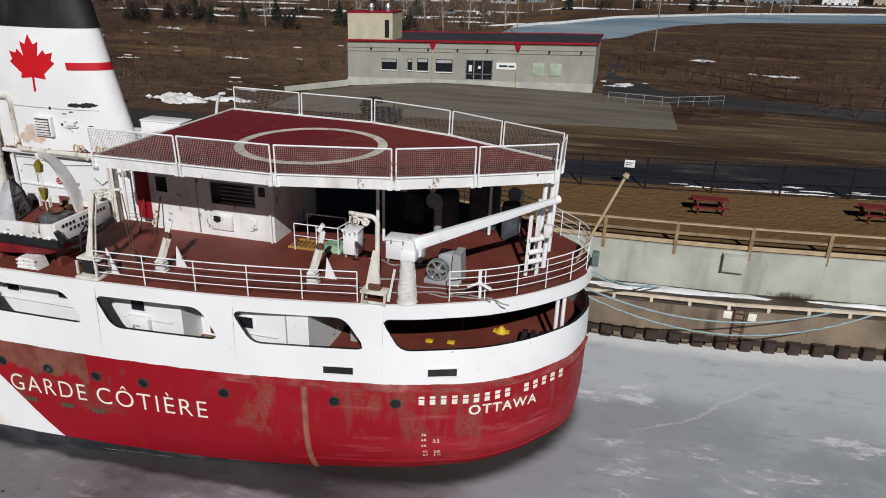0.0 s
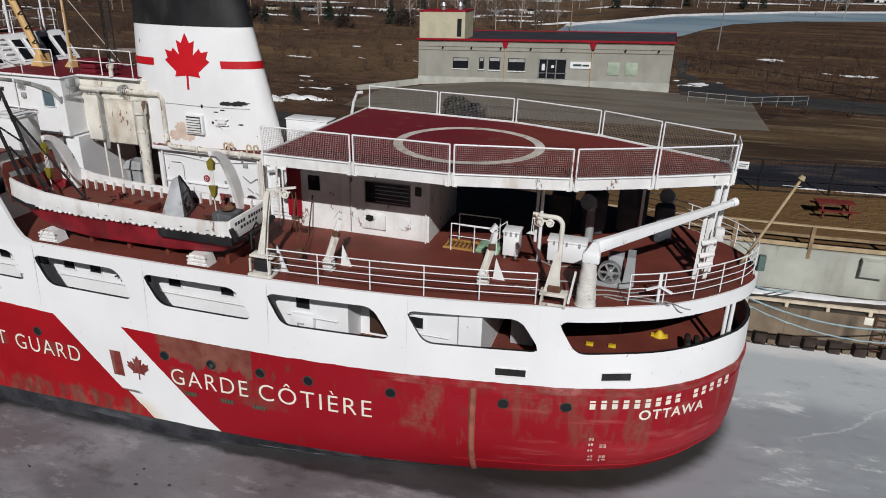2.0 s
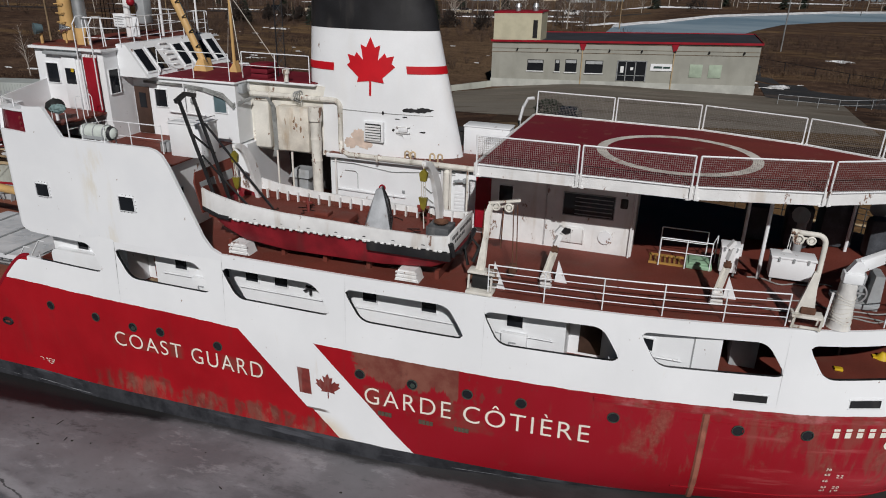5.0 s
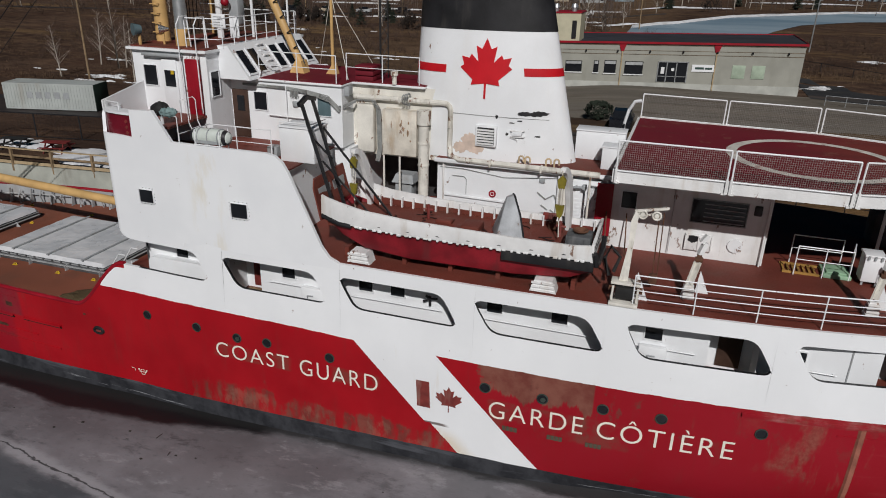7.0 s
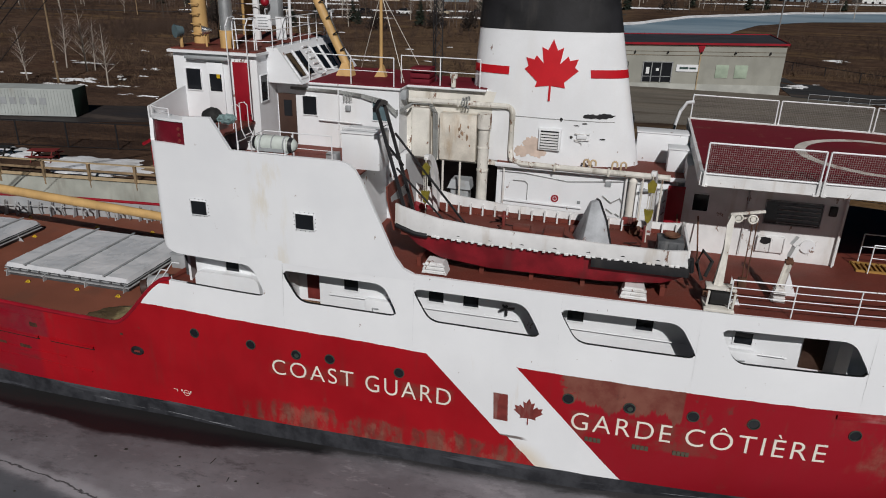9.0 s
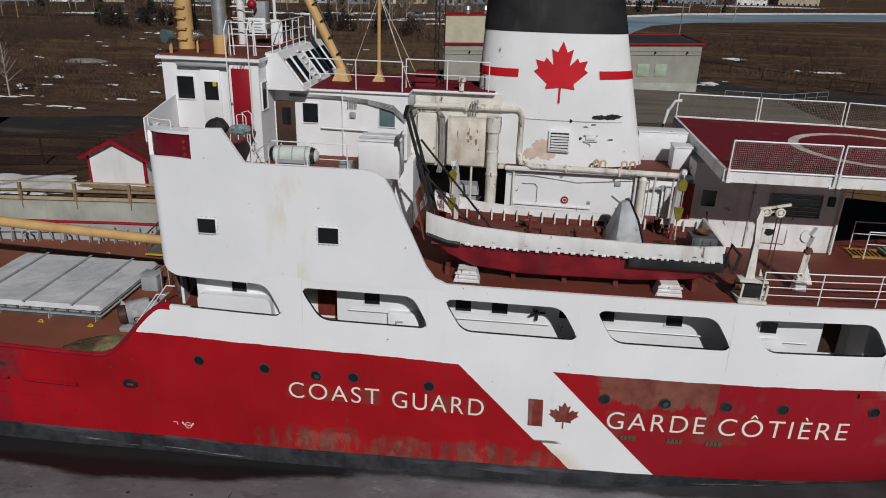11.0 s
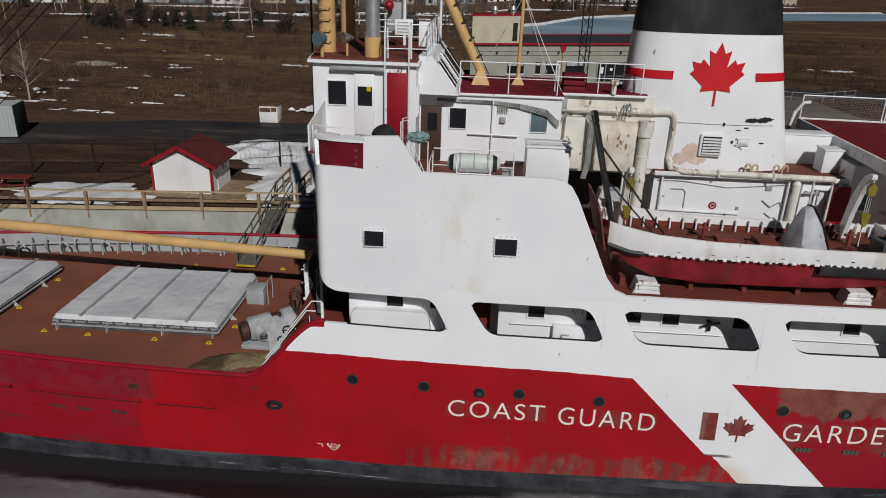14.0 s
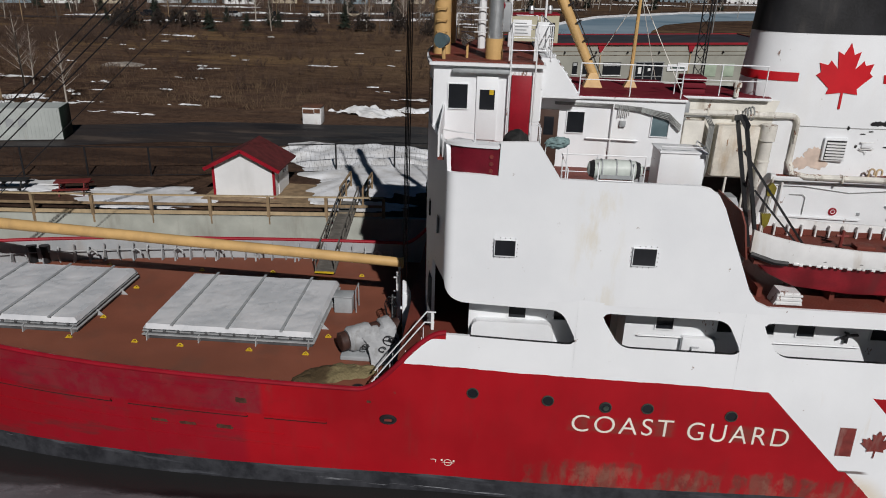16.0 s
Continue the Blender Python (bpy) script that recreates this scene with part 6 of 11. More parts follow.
def boat_arm(x, y, lean):
    t = thing("cradle_arm", (x, y, D), "worn white hinged boat cradle arm on the deck", "cradle arm", "cradle arms")
    bm = BM()
    for k in range(4):
        box(bm, x - 0.2 + 0.015 * k, x + 0.2 - 0.015 * k, y - 0.16, y + 0.14, D + k * 0.11, D + 0.07 + k * 0.11, 0.012)
        box(bm, x - 0.12, x + 0.12, y - 0.1, y + 0.1, D + 0.07 + k * 0.11, D + 0.115 + k * 0.11)
    part("foot", bm, WHITE_WORN, t, "stepped white foot")
    bm = BM()
    for dx in (-0.07, 0.07):
        bar_box(bm, (x + dx, y + 0.02, D + 0.44), (x + dx + 0.16, y + 0.25, D + 1.12), 0.04, 0.13)
    bar_box(bm, (x, y + 0.04, D + 0.5), (x + 0.16, y + 0.26, D + 1.1), 0.1, 0.05)
    part("lower_arm", bm, GRIMY, t)
    bm = BM()
    rod(bm, (x + 0.06, y + 0.27, D + 1.18), (x + 0.28, y + 0.27, D + 1.18), 0.09, n=12)
    box(bm, x + 0.1, x + 0.24, y + 0.2, y + 0.34, D + 1.1, D + 1.36, 0.02)
    part("hinge", bm, RUSTY, t, "dark rusty hinge")
    bm = BM()
    bar_box(bm, (x + 0.17, y + 0.28, D + 1.34), (x + 0.2 + lean, y + 0.34, D + 1.72), 0.16, 0.15)
    bar_box(bm, (x + 0.06 + lean, y + 0.3, D + 1.72), (x + 0.22 + lean, y + 0.36, D + 1.95), 0.14, 0.12)
    part("upper_arm", bm, WHITE_WORN, t)
    bm = BM()
    prism(bm, [(x + 0.22, y + 0.45, D), (x + 0.62, y + 0.45, D), (x + 0.3, y + 0.45, D + 0.75)], (0, 0.04, 0))
    part("fin", bm, WHITE, t, "triangular white fin")


boat_arm(-14.2, -5.2, 0.1)
boat_arm(-9.05, -4.5, 0.05)


def winch():
    t = thing("winch", (-5.0, -3.0, D), "grey mooring winch with spoked drum", "winch")
    bm = BM()
    box(bm, -5.6, -4.4, -3.4, -2.5, D, D + 0.16, 0.02)
    box(bm, -5.25, -4.75, -2.95, -2.45, D + 0.1, D + 0.95, 0.06)
    prism(bm, [(-4.72, -3.3, D + 0.1), (-4.35, -3.3, D + 0.1), (-4.4, -3.3, D + 1.1), (-4.65, -3.3, D + 1.1)], (0, 0.7, 0))
    part("frame", bm, GREY, t, "grey winch frame")
    bm = BM()
    n = 28
    c = Vector((-5.15, -3.3, D + 0.52))
    for r0, r1, y0, y1 in ((0.36, 0.31, -0.14, 0.1),):
        for i in range(n):
            a, b = math.tau * i / n, math.tau * (i + 1) / n
            q = lambda t_, r, y: c + Vector((math.cos(t_) * r, y, math.sin(t_) * r))
            for pts in (((a, r0, y0), (b, r0, y0), (b, r0, y1), (a, r0, y1)), ((a, r1, y0), (a, r1, y1), (b, r1, y1), (b, r1, y0)), ((a, r0, y0), (a, r1, y0), (b, r1, y0), (b, r0, y0)), ((a, r0, y1), (b, r0, y1), (b, r1, y1), (a, r1, y1))):
                bm.faces.new([bm.verts.new(q(*k)) for k in pts])
    for i in range(6):
        a = math.tau * i / 6
        bar_box(bm, c + Vector((0, -0.08, 0)), c + Vector((math.cos(a) * 0.33, -0.08, math.sin(a) * 0.33)), 0.05, 0.06)
    rod(bm, c + Vector((0, -0.16, 0)), c + Vector((0, 0.5, 0)), 0.09, n=12)
    part("drum", bm, STEEL, t, "spoked grey drum")


winch()


def white_box(x0, x1, y0, y1, z1, label):
    t = thing("deck_locker", ((x0 + x1) / 2, (y0 + y1) / 2, D), label, "locker", "deck lockers")
    bm = BM()
    for x in (x0 + 0.05, x1 - 0.11):
        for y in (y0 + 0.05, y1 - 0.11):
            box(bm, x, x + 0.06, y, y + 0.06, D, D + 0.15)
    pieces("feet", bm, GREY, t)
    bm = BM()
    box(bm, x0, x1, y0, y1, D + 0.13, z1 - 0.06, 0.03)
    part("body", bm, WHITE, t)
    bm = BM()
    box(bm, x0 - 0.03, x1 + 0.03, y0 - 0.03, y1 + 0.03, z1 - 0.08, z1, 0.02)
    part("lid", bm, WHITE, t)
    bm = BM()
    for k in range(3):
        x = x0 + (x1 - x0) * (k + 0.5) / 3
        box(bm, x - 0.03, x + 0.03, y0 - 0.05, y0 - 0.02, z1 - 0.16, z1 - 0.02)
    pieces("latch", bm, GREY, t)


white_box(-8.92, -8.36, -2.25, -1.65, 8.5, "white steel deck locker")
white_box(-7.36, -6.05, -2.15, -1.5, 8.35, "wide white deck locker with clips")
# handrail frame with gratings
bm_y = BM()
for k in range(7):
    box(bm_y, -11.15 + k * 0.16, -11.08 + k * 0.16, -2.0, -1.2, D, D + 0.06)
box(bm_y, -11.18, -10.0, -2.02, -1.95, D, D + 0.07)
box(bm_y, -11.18, -10.0, -1.25, -1.18, D, D + 0.07)
solid("grating", bm_y, paint("ochre_grating", (0.36, 0.2, 0.05), 0.8, vary=0.3, size=0.3), "worn ochre slatted grating lying on deck", "grating")
bm = BM()
box(bm, -9.95, -9.1, -2.05, -1.1, D, D + 0.14, 0.03)
box(bm, -9.85, -9.2, -1.95, -1.2, D + 0.14, D + 0.2, 0.02)
solid("deck_hatch", bm, GREEN, "pale green hatch cover on the deck", "hatch")
railing([(-10.85, -2.1, D), (-9.2, -2.1, D), (-9.0, -1.2, D)], 1.02, (0.55, 1), 0.85, "white handrail round the hatch", "hatch railings")
railing([(-10.85, -1.0, D), (-9.3, -1.0, D)], 1.02, (0.55, 1), 1.5, "white handrail beyond the hatch", "hatch railings")
# three-bladed valve on the rail
t = thing("rail_fitting", (-3.58, -4.05, D), "white three-bladed fitting standing by the rail", "fitting")
bm = BM()
rod(bm, (-3.58, -4.0, D), (-3.58, -4.0, D + 0.6), 0.05, n=8)
part("stem", bm, WHITE, t)
bm = BM()
for a in (90, 205, 335):
    d = Vector((math.cos(radians(a)), 0, math.sin(radians(a))))
    bar_box(bm, Vector((-3.58, -4.08, D + 0.6)), Vector((-3.58, -4.08, D + 0.6)) + d * 0.42, 0.1, 0.06)
part("blade", bm, WHITE, t)
# gear at the stern post
t = thing("stern_roller_gear", (-2.3, -1.4, D), "white roller and hoist gear at the stern", "hoist")
bm = BM()
for x, y, h in ((-2.45, -1.7, 2.2), (-2.1, -1.55, 1.5), (-2.25, -1.2, 2.6)):
    bar_box(bm, (x, y, D), (x + 0.05, y, D + h), 0.1, 0.12)
bar_box(bm, (-2.5, -1.65, D + 1.2), (-1.9, -1.2, D + 1.3), 0.12, 0.1)
part("post", bm, WHITE_WORN, t)
bm = BM()
for z in (0.5, 0.85, 1.3):
    rod(bm, (-2.4, -1.75, D + z), (-1.95, -1.6, D + z + 0.1), 0.09, n=10)
box(bm, -2.0, -1.7, -1.4, -1.1, D + 1.3, D + 1.75, 0.05)
pieces("roller", bm, WHITE_WORN, t)
# flagstaff
t = thing("flagstaff", (-0.55, 0.0, D), "slanting buff wooden flagstaff at the stern", "flagstaff")
bm = BM()
rod(bm, (-0.85, 0, D + 0.05), (0.48, 0.0, 10.8), 0.055, 0.05, n=10)
part("pole", bm, PALE_TIMBER, t)
bm = BM()
rod(bm, (0.46, 0, 10.76), (0.52, 0, 10.88), 0.12, 0.08, n=12)
part("truck", bm, PALE_TIMBER, t, "pale round cap")
t = thing("stern_lamp", (-0.15, 0.35, D), "green box lamp on the stern rail", "lamp")
bm = BM()
box(bm, -0.32, -0.08, -0.25, 0.0, D, D + 0.55, 0.04)
part("body", bm, paint("dull_green_box", (0.1, 0.16, 0.14), 0.6, size=0.3), t)
# electric cables trailing over the stern deck
rc = random.Random(12)
for y0, x0, x1 in ((-4.35, -8.0, -3.2), (-4.1, -5.2, -2.6), (-3.7, -7.5, -4.0), (-2.2, -8.0, -5.4)):
    bm = BM()
    pts = []
    f1, f2 = rc.uniform(0, 6), rc.uniform(0, 6)
    for k in range(40):
        u = k / 39
        pts.append((x0 + (x1 - x0) * u, y0 + 0.17 * math.sin(u * 7 + f1) + 0.07 * math.sin(u * 17 + f2) + 0.05 * u * (x1 - x0), D + 0.025))
    tube(bm, pts, 0.022, 5)
    solid("loose_cable", bm, CABLE, "loose grey cable lying on the stern deck", "cable", "loose cables")
# dark covered machinery under the flight deck
COVER = paint("dark_canvas_cover", (0.07, 0.078, 0.09), 0.8, vary=0.4, size=0.5, relief=0.8)
for x0, x1, y0, y1, z1 in ((-6.6, -5.7, 1.2, 2.1, 9.1), (-5.3, -4.2, 1.9, 3.1, 9.3), (-3.9, -3.2, 1.2, 1.9, 8.9), (-7.9, -7.0, 1.6, 2.6, 8.8)):
    bm = BM()
    box(bm, x0, x1, y0, y1, D, z1, 0.16)
    for v in bm.verts:
        v.co += 0.05 * noise.noise_vector(v.co * 2.1)
        v.co.z = max(v.co.z, D)
    solid("covered_machine", bm, COVER, "machinery under a dark canvas cover", "machinery", "covered machines")
for x, y in ((-6.2, 0.6), (-3.4, 2.4)):
    t = thing("cowl_vent", (x, y, D), "pale cowl vent beneath the flight deck", "vent", "cowl vents")
    bm = BM()
    rod(bm, (x, y, D), (x, y, D + 1.3), 0.16, n=12)
    tube(bm, [(x, y, D + 1.3), (x - 0.05, y - 0.08, D + 1.55), (x - 0.15, y - 0.3, D + 1.62)], 0.2, 12, 0.3)
    part("cowl", bm, GREY, t)

# pipes and fittings on the house under the flight deck
bm = BM()
tube(bm, [(-14.9, -1.82, D + 0.1), (-14.9, -1.82, 10.0), (-14.6, -1.82, 10.2), (-12.0, -1.82, 10.2)], 0.025, 6)
tube(bm, [(-11.9, -1.85, D), (-11.9, -1.85, 10.4)], 0.035, 6)
part("pipe_run", bm, WHITE_WORN, aft_house)
bm = BM()
rod(bm, (-12.75, -1.76, 8.05), (-12.75, -1.81, 8.05), 0.24, n=20)
part("round_cover", bm, WHITE, aft_house, "round white cover")
bm = BM()
box(bm, -14.38, -13.49, -1.84, -1.74, 7.72, 8.3, 0.02)
wlock = part("wall_locker", bm, WHITE_WORN, aft_house, "worn white wall locker with a burnt patch")
bm = BM()
prism(bm, [(-14.1 + math.cos(a) * 0.2 * (1 + 0.5 * noise.noise(Vector((math.cos(a) * 2.5, math.sin(a) * 2.5, 3)))), -1.84, 8.15 + math.sin(a) * 0.14 * (1 + 0.5 * noise.noise(Vector((math.cos(a) * 2.5, math.sin(a) * 2.5, 8))))) for a in np.linspace(0, math.tau, 26, endpoint=False)], (0, -0.006, 0))
part("burnt_patch", bm, BLACK, wlock, "black burnt patch")
for x in (-14.38, -13.95, -13.53):
    bm = BM()
    box(bm, x, x + 0.04, -1.88, -1.845, 7.74, 8.28, 0.008)
    part("stiffener", bm, WHITE_WORN, wlock)
bm = BM()
for k in range(5):
    box(bm, -13.9 + k * 0.0, -12.6, -1.79, -1.775, 8.8 + k * 0.15, 8.83 + k * 0.15)
part("window_blind", bm, GREY, aft_house)
bm = BM()
box(bm, -12.35, -12.1, -1.84, -1.74, 9.2, 9.55, 0.04)
part("wall_box", bm, BLACK, aft_house)
# slanted ladder chairs by the red door
for x in (-17.0, -16.3):
    bm = BM()
    bar_box(bm, (x, -2.6, D), (x - 0.12, -1.9, D + 1.35), 0.04, 0.05)
    solid("prop_bar", bm, RUSTY, "thin rusty bar leaning by the house", "bar", "leaning bars")

# ---- casing and funnel fittings ----
bm = BM()
box(bm, -22.2, -21.4, -1.3, -0.9, 10.5, 11.28, 0.03)
lv = part("vent_box", bm, WHITE, funnel, "white louvred vent box")
bm = BM()
box(bm, -22.12, -21.48, -1.312, -1.2, 10.57, 11.21)
part("vent_throat", bm, BLACK, funnel, "dark vent throat")
bm = BM()
for k in range(6):
    z = 10.6 + k * 0.102
    prism(bm, [(-22.11, -1.305, z), (-22.11, -1.36, z - 0.015), (-22.11, -1.36, z + 0.03), (-22.11, -1.305, z + 0.045)], (0.62, 0, 0))
pieces("slat", bm, WHITE_WORN, funnel)


def skin(bm, cx, cz, rx, rz, seed, out=0.012, ragged=0.5):
    """A ragged flake of paint on the port face of the funnel."""
    rim = []
    for a in np.linspace(0, math.tau, 30, endpoint=False):
        u, v = math.cos(a), math.sin(a)
        k = 1 + ragged * (noise.noise(Vector((u * 2.2, v * 2.2, seed))) + 0.5 * noise.noise(Vector((u * 6, v * 6, seed))))
        x, z = cx + u * rx * k, cz + v * rz * k
        rim.append(bm.verts.new((x, funnel_y(x, z) - out, z)))
    hub = bm.verts.new((cx, funnel_y(cx, cz) - out - 0.004, cz))
    for p, q in zip(rim, rim[1:] + rim[:1]):
        bm.faces.new((hub, p, q))


bm = BM()
skin(bm, -22.42, 10.6, 0.3, 0.34, 1.0)
skin(bm, -22.78, 10.38, 0.26, 0.22, 4.0)
skin(bm, -22.2, 10.35, 0.3, 0.16, 7.0)
part("primer_patch", bm, paint("pale_primer", (0.62, 0.5, 0.42), 0.7, vary=0.2, size=0.4), funnel, "patch of bare pale primer")
bm = BM()
skin(bm, -20.45, 11.76, 0.28, 0.08, 3.0)
skin(bm, -20.0, 11.77, 0.34, 0.1, 6.0, 0.016)
skin(bm, -21.45, 11.62, 0.05, 0.07, 8.0)
skin(bm, -20.62, 11.5, 0.09, 0.025, 9.0)
skin(bm, -20.9, 11.42, 0.1, 0.02, 10.0)
skin(bm, -21.05, 11.0, 0.05, 0.05, 11.0)
skin(bm, -19.95, 10.95, 0.1, 0.03, 12.0)
pieces("burnt_patch", bm, BLACK, funnel, "flaked black patch")
bm = BM()
tube(bm, [(x, funnel_y(x, 11.62) - 0.015, 11.64 - 0.02 * k) for k, x in enumerate((-23.1, -22.0, -21.0, -20.2, -19.6))], 0.013, 5)
part("wire", bm, CABLE, funnel)
bm = BM()
for z0 in (10.92, 11.14):
    tube(bm, [(x, funnel_y(x, z0) - d, z0) for x, d in ((-20.92, 0), (-20.92, 0.08), (-20.42, 0.08), (-20.42, 0))], 0.02, 5)
tube(bm, [(-20.9, funnel_y(-20.9, 11.0) - 0.02, 10.86), (-20.68, funnel_y(-20.7, 10.8) - 0.05, 10.82), (-20.66, funnel_y(-20.7, 10.8) - 0.03, 10.72)], 0.015, 5)
part("hand_grips", bm, WHITE_WORN, funnel)
bm = BM()
box(bm, -20.86, -20.5, -1.12, -0.98, 10.96, 11.12, 0.02)
part("hatch_plate", bm, WHITE, funnel)
VENT_BUFF = paint("faded_buff_paint", (0.56, 0.43, 0.27), 0.6, vary=0.2, size=0.3, rust=0.9, dirt=(0.3, 0.2, 0.12))
for x, y in ((-20.5, -1.3), (-20.26, -1.32), (-19.5, -1.28), (-19.2, -1.26)):
    bm = BM()
    tube(bm, [(x, y, 9.95), (x, y, 10.2)] + arc((x + 0.09, y, 10.2), (-1, 0, 0), (0, 0, 1), 0.09, 0, 180, 5) + [(x + 0.18, y, 10.08)], 0.035, 8)
    solid("goose_neck_vent", bm, VENT_BUFF, "small faded buff goose-neck vent pipe", "vent", "goose-neck vents")
bm = BM()
rod(bm, (-21.42, -1.35, 8.74), (-21.42, -1.38, 8.74), 0.14, n=20)
part("round_sign", bm, RED_PAINT, lower_casing, "small round red sign")
bm = BM()
for r in range(12):
    a = math.tau * r / 12
    rod(bm, (-21.42 + math.cos(a) * 0.07, -1.385, 8.74 + math.sin(a) * 0.07), (-21.42 + math.cos(a + 0.5) * 0.07, -1.385, 8.74 + math.sin(a + 0.5) * 0.07), 0.012, n=4)
part("sign_ring", bm, WHITE, lower_casing)
# door panel, thick vent column, brackets and small boxes on the casing wall
bm = BM()
box(bm, -18.45, -17.42, -1.42, -1.33, 7.75, 9.72, 0.02)
part("panel_door", bm, WHITE, lower_casing, "white steel door")
bm = BM()
for z in (8.55, 9.0, 9.4):
    tube(bm, [(-17.62, -1.42, z), (-17.62, -1.5, z + 0.02), (-17.55, -1.5, z + 0.12)], 0.02, 5)
pieces("dog_handle", bm, GREY, lower_casing)
bm = BM()
rod(bm, (-18.72, -1.55, UPPER), (-18.72, -1.55, 9.72), 0.15, n=16)
rod(bm, (-18.72, -1.55, 9.72), (-18.72, -1.55, 9.84), 0.15, 0.06, n=16)
part("vent_column", bm, GRIMY, lower_casing, "thick grimy white vent column")
bm = BM()
rod(bm, (-18.95, -1.46, UPPER), (-18.95, -1.46, 9.8), 0.045, n=8)
rod(bm, (-17.2, -1.5, UPPER), (-17.2, -1.5, 9.8), 0.05, n=8)
rod(bm, (-23.35, -1.45, 8.2), (-23.35, -1.45, 9.8), 0.04, n=8)
pieces("riser_pipe", bm, WHITE_WORN, lower_casing)
bm = BM()
rod(bm, (-18.3, -1.42, 9.42), (-18.3, -1.62, 9.42), 0.05, n=8)
rod(bm, (-18.45, -1.6, 9.42), (-18.0, -1.6, 9.46), 0.045, n=8)
box(bm, -18.08, -17.92, -1.66, -1.5, 9.36, 9.56, 0.03)
pieces("valve", bm, GREY, lower_casing, "grey pipe valve")
bm = BM()
box(bm, -19.68, -19.46, -1.4, -1.34, 9.38, 9.56, 0.02)
box(bm, -20.6, -20.48, -1.38, -1.34, 8.62, 8.74, 0.015)
pieces("junction_box", bm, GREY, lower_casing)
bm = BM()
for x0, z0, x1, z1 in ((-19.72, 9.02, -19.4, 8.78), (-19.4, 8.78, -19.1, 8.98), (-19.1, 8.98, -18.92, 8.68), (-19.55, 8.55, -19.3, 8.38), (-19.2, 8.4, -19.05, 8.3)):
    bar_box(bm, (x0, -1.38, z0), (x1, -1.38, z1), 0.03, 0.035)
pieces("bracket", bm, CABLE, lower_casing)
bm = BM()
bar_box(bm, (-23.4, -1.4, 8.52), (-20.45, -1.4, 8.47), 0.05, 0.05)
part("grab_rail", bm, WHITE, lower_casing)
bm = BM()
box(bm, -19.9, -19.2, -1.39, -1.34, 7.95, 8.07)
part("name_strip", bm, FADED_RED, lower_casing, "faded red strip")
for pts in ([(-23.5, 9.6), (-22.6, 9.6), (-21, 9.43), (-19, 9.62), (-17.6, 9.52)], [(-23.0, 9.3), (-22.55, 9.3), (-22.45, 9.2), (-22.45, 8.6)]):
    bm = BM()
    tube(bm, [(x, -1.385, z) for x, z in pts], 0.013, 5)
    part("wire_run", bm, CABLE, lower_casing)
# engine casing face: ducts, panel, cable runs
bm = BM()
rod(bm, (-24.17, -1.42, 8.0), (-24.17, -1.42, 11.2), 0.205, n=18)
rod(bm, (-24.17, -1.42, 9.55), (-24.17, -1.42, 9.62), 0.225, n=18)
rod(bm, (-24.17, -1.42, 10.4), (-24.17, -1.42, 10.47), 0.225, n=18)
rod(bm, (-24.17, -1.42, 11.15), (-24.17, -1.42, 11.68), 0.265, n=18)
part("duct", bm, GRIMY, casing, "round white duct")
bm = BM()
tube(bm, [(-27.1, -1.22, 11.95), (-25, -1.2, 11.96), (-23.55, -1.2, 11.95)] + arc((-23.45, -1.2, 11.7), (0, 0, 1), (1, 0, 0), 0.25, 0, 90, 5) + [(-23.2, -1.22, 10.4), (-23.1, -1.4, 10.05), (-22.7, -1.58, 9.99), (-17.5, -1.6, 9.95)], 0.11, 10)
part("pipe", bm, GRIMY, casing, "bent white pipe")
bm = BM()
for x, y, z in ((-26.2, -1.2, 11.96), (-25.2, -1.2, 11.96), (-23.2, -1.22, 11.2), (-21.5, -1.6, 9.97), (-19.6, -1.6, 9.96)):
    box(bm, x - 0.04, x + 0.04, y - 0.13, y + 0.13, z - 0.13, z + 0.13, 0.02)
pieces("pipe_clip", bm, CREAM, casing)
bm = BM()
box(bm, -25.84, -24.45, -1.5, -1.05, 9.86, 11.6, 0.04)
rust_panel = part("rust_panel", bm, paint("rust_stained_panel", (0.66, 0.62, 0.54), 0.6, vary=0.2, size=0.5, rust=0.75, dirt=(0.4, 0.28, 0.16), dirt_amount=0.6), casing, "rust-stained access panel")
bm = BM()
rb = random.Random(17)
for k in range(9):
    cx, cz = -25.1 + rb.uniform(-0.5, 0.5), 10.8 + rb.uniform(-0.34, 0.4)
    w, h = rb.uniform(0.012, 0.05), rb.uniform(0.015, 0.06) * rb.choice((1, 1, 2.5))
    cx = min(-24.56, max(-25.72, cx))
    prism(bm, [(cx + math.cos(a) * w * (1 + 0.6 * noise.noise(Vector((math.cos(a) * 2, math.sin(a) * 2, k)))), -1.5, cz + math.sin(a) * h * (1 + 0.6 * noise.noise(Vector((math.cos(a) * 2, math.sin(a) * 2, k + 9))))) for a in np.linspace(0, math.tau, 12, endpoint=False)], (0, -0.004, 0))
pieces("bare_patch", bm, paint("bare_rust_stain", (0.32, 0.21, 0.13), 0.8, vary=0.4, size=0.15), rust_panel, "rusty bare patch")
bm = BM()
box(bm, -26.95, -26.25, -1.36, -1.05, 9.85, 11.7, 0.05)
part("vent_trunk", bm, CREAM, casing, "stained vent trunk")
bm = BM()
for k in range(5):
    o = 0.05 * k
    tube(bm, [(-31.4, -2.16, 12.28 - o * 0.3), (-29.5, -2.17, 12.27 - o * 0.4), (-28.6, -2.18, 12.2 - o * 0.6), (-27.7, -2.2, 12.05 - o), (-27.3, -2.2, 11.7 - o), (-27.12, -1.8, 11.75 - o * 0.5), (-26.95, -1.4, 11.85 - o * 0.4)], 0.022, 5)
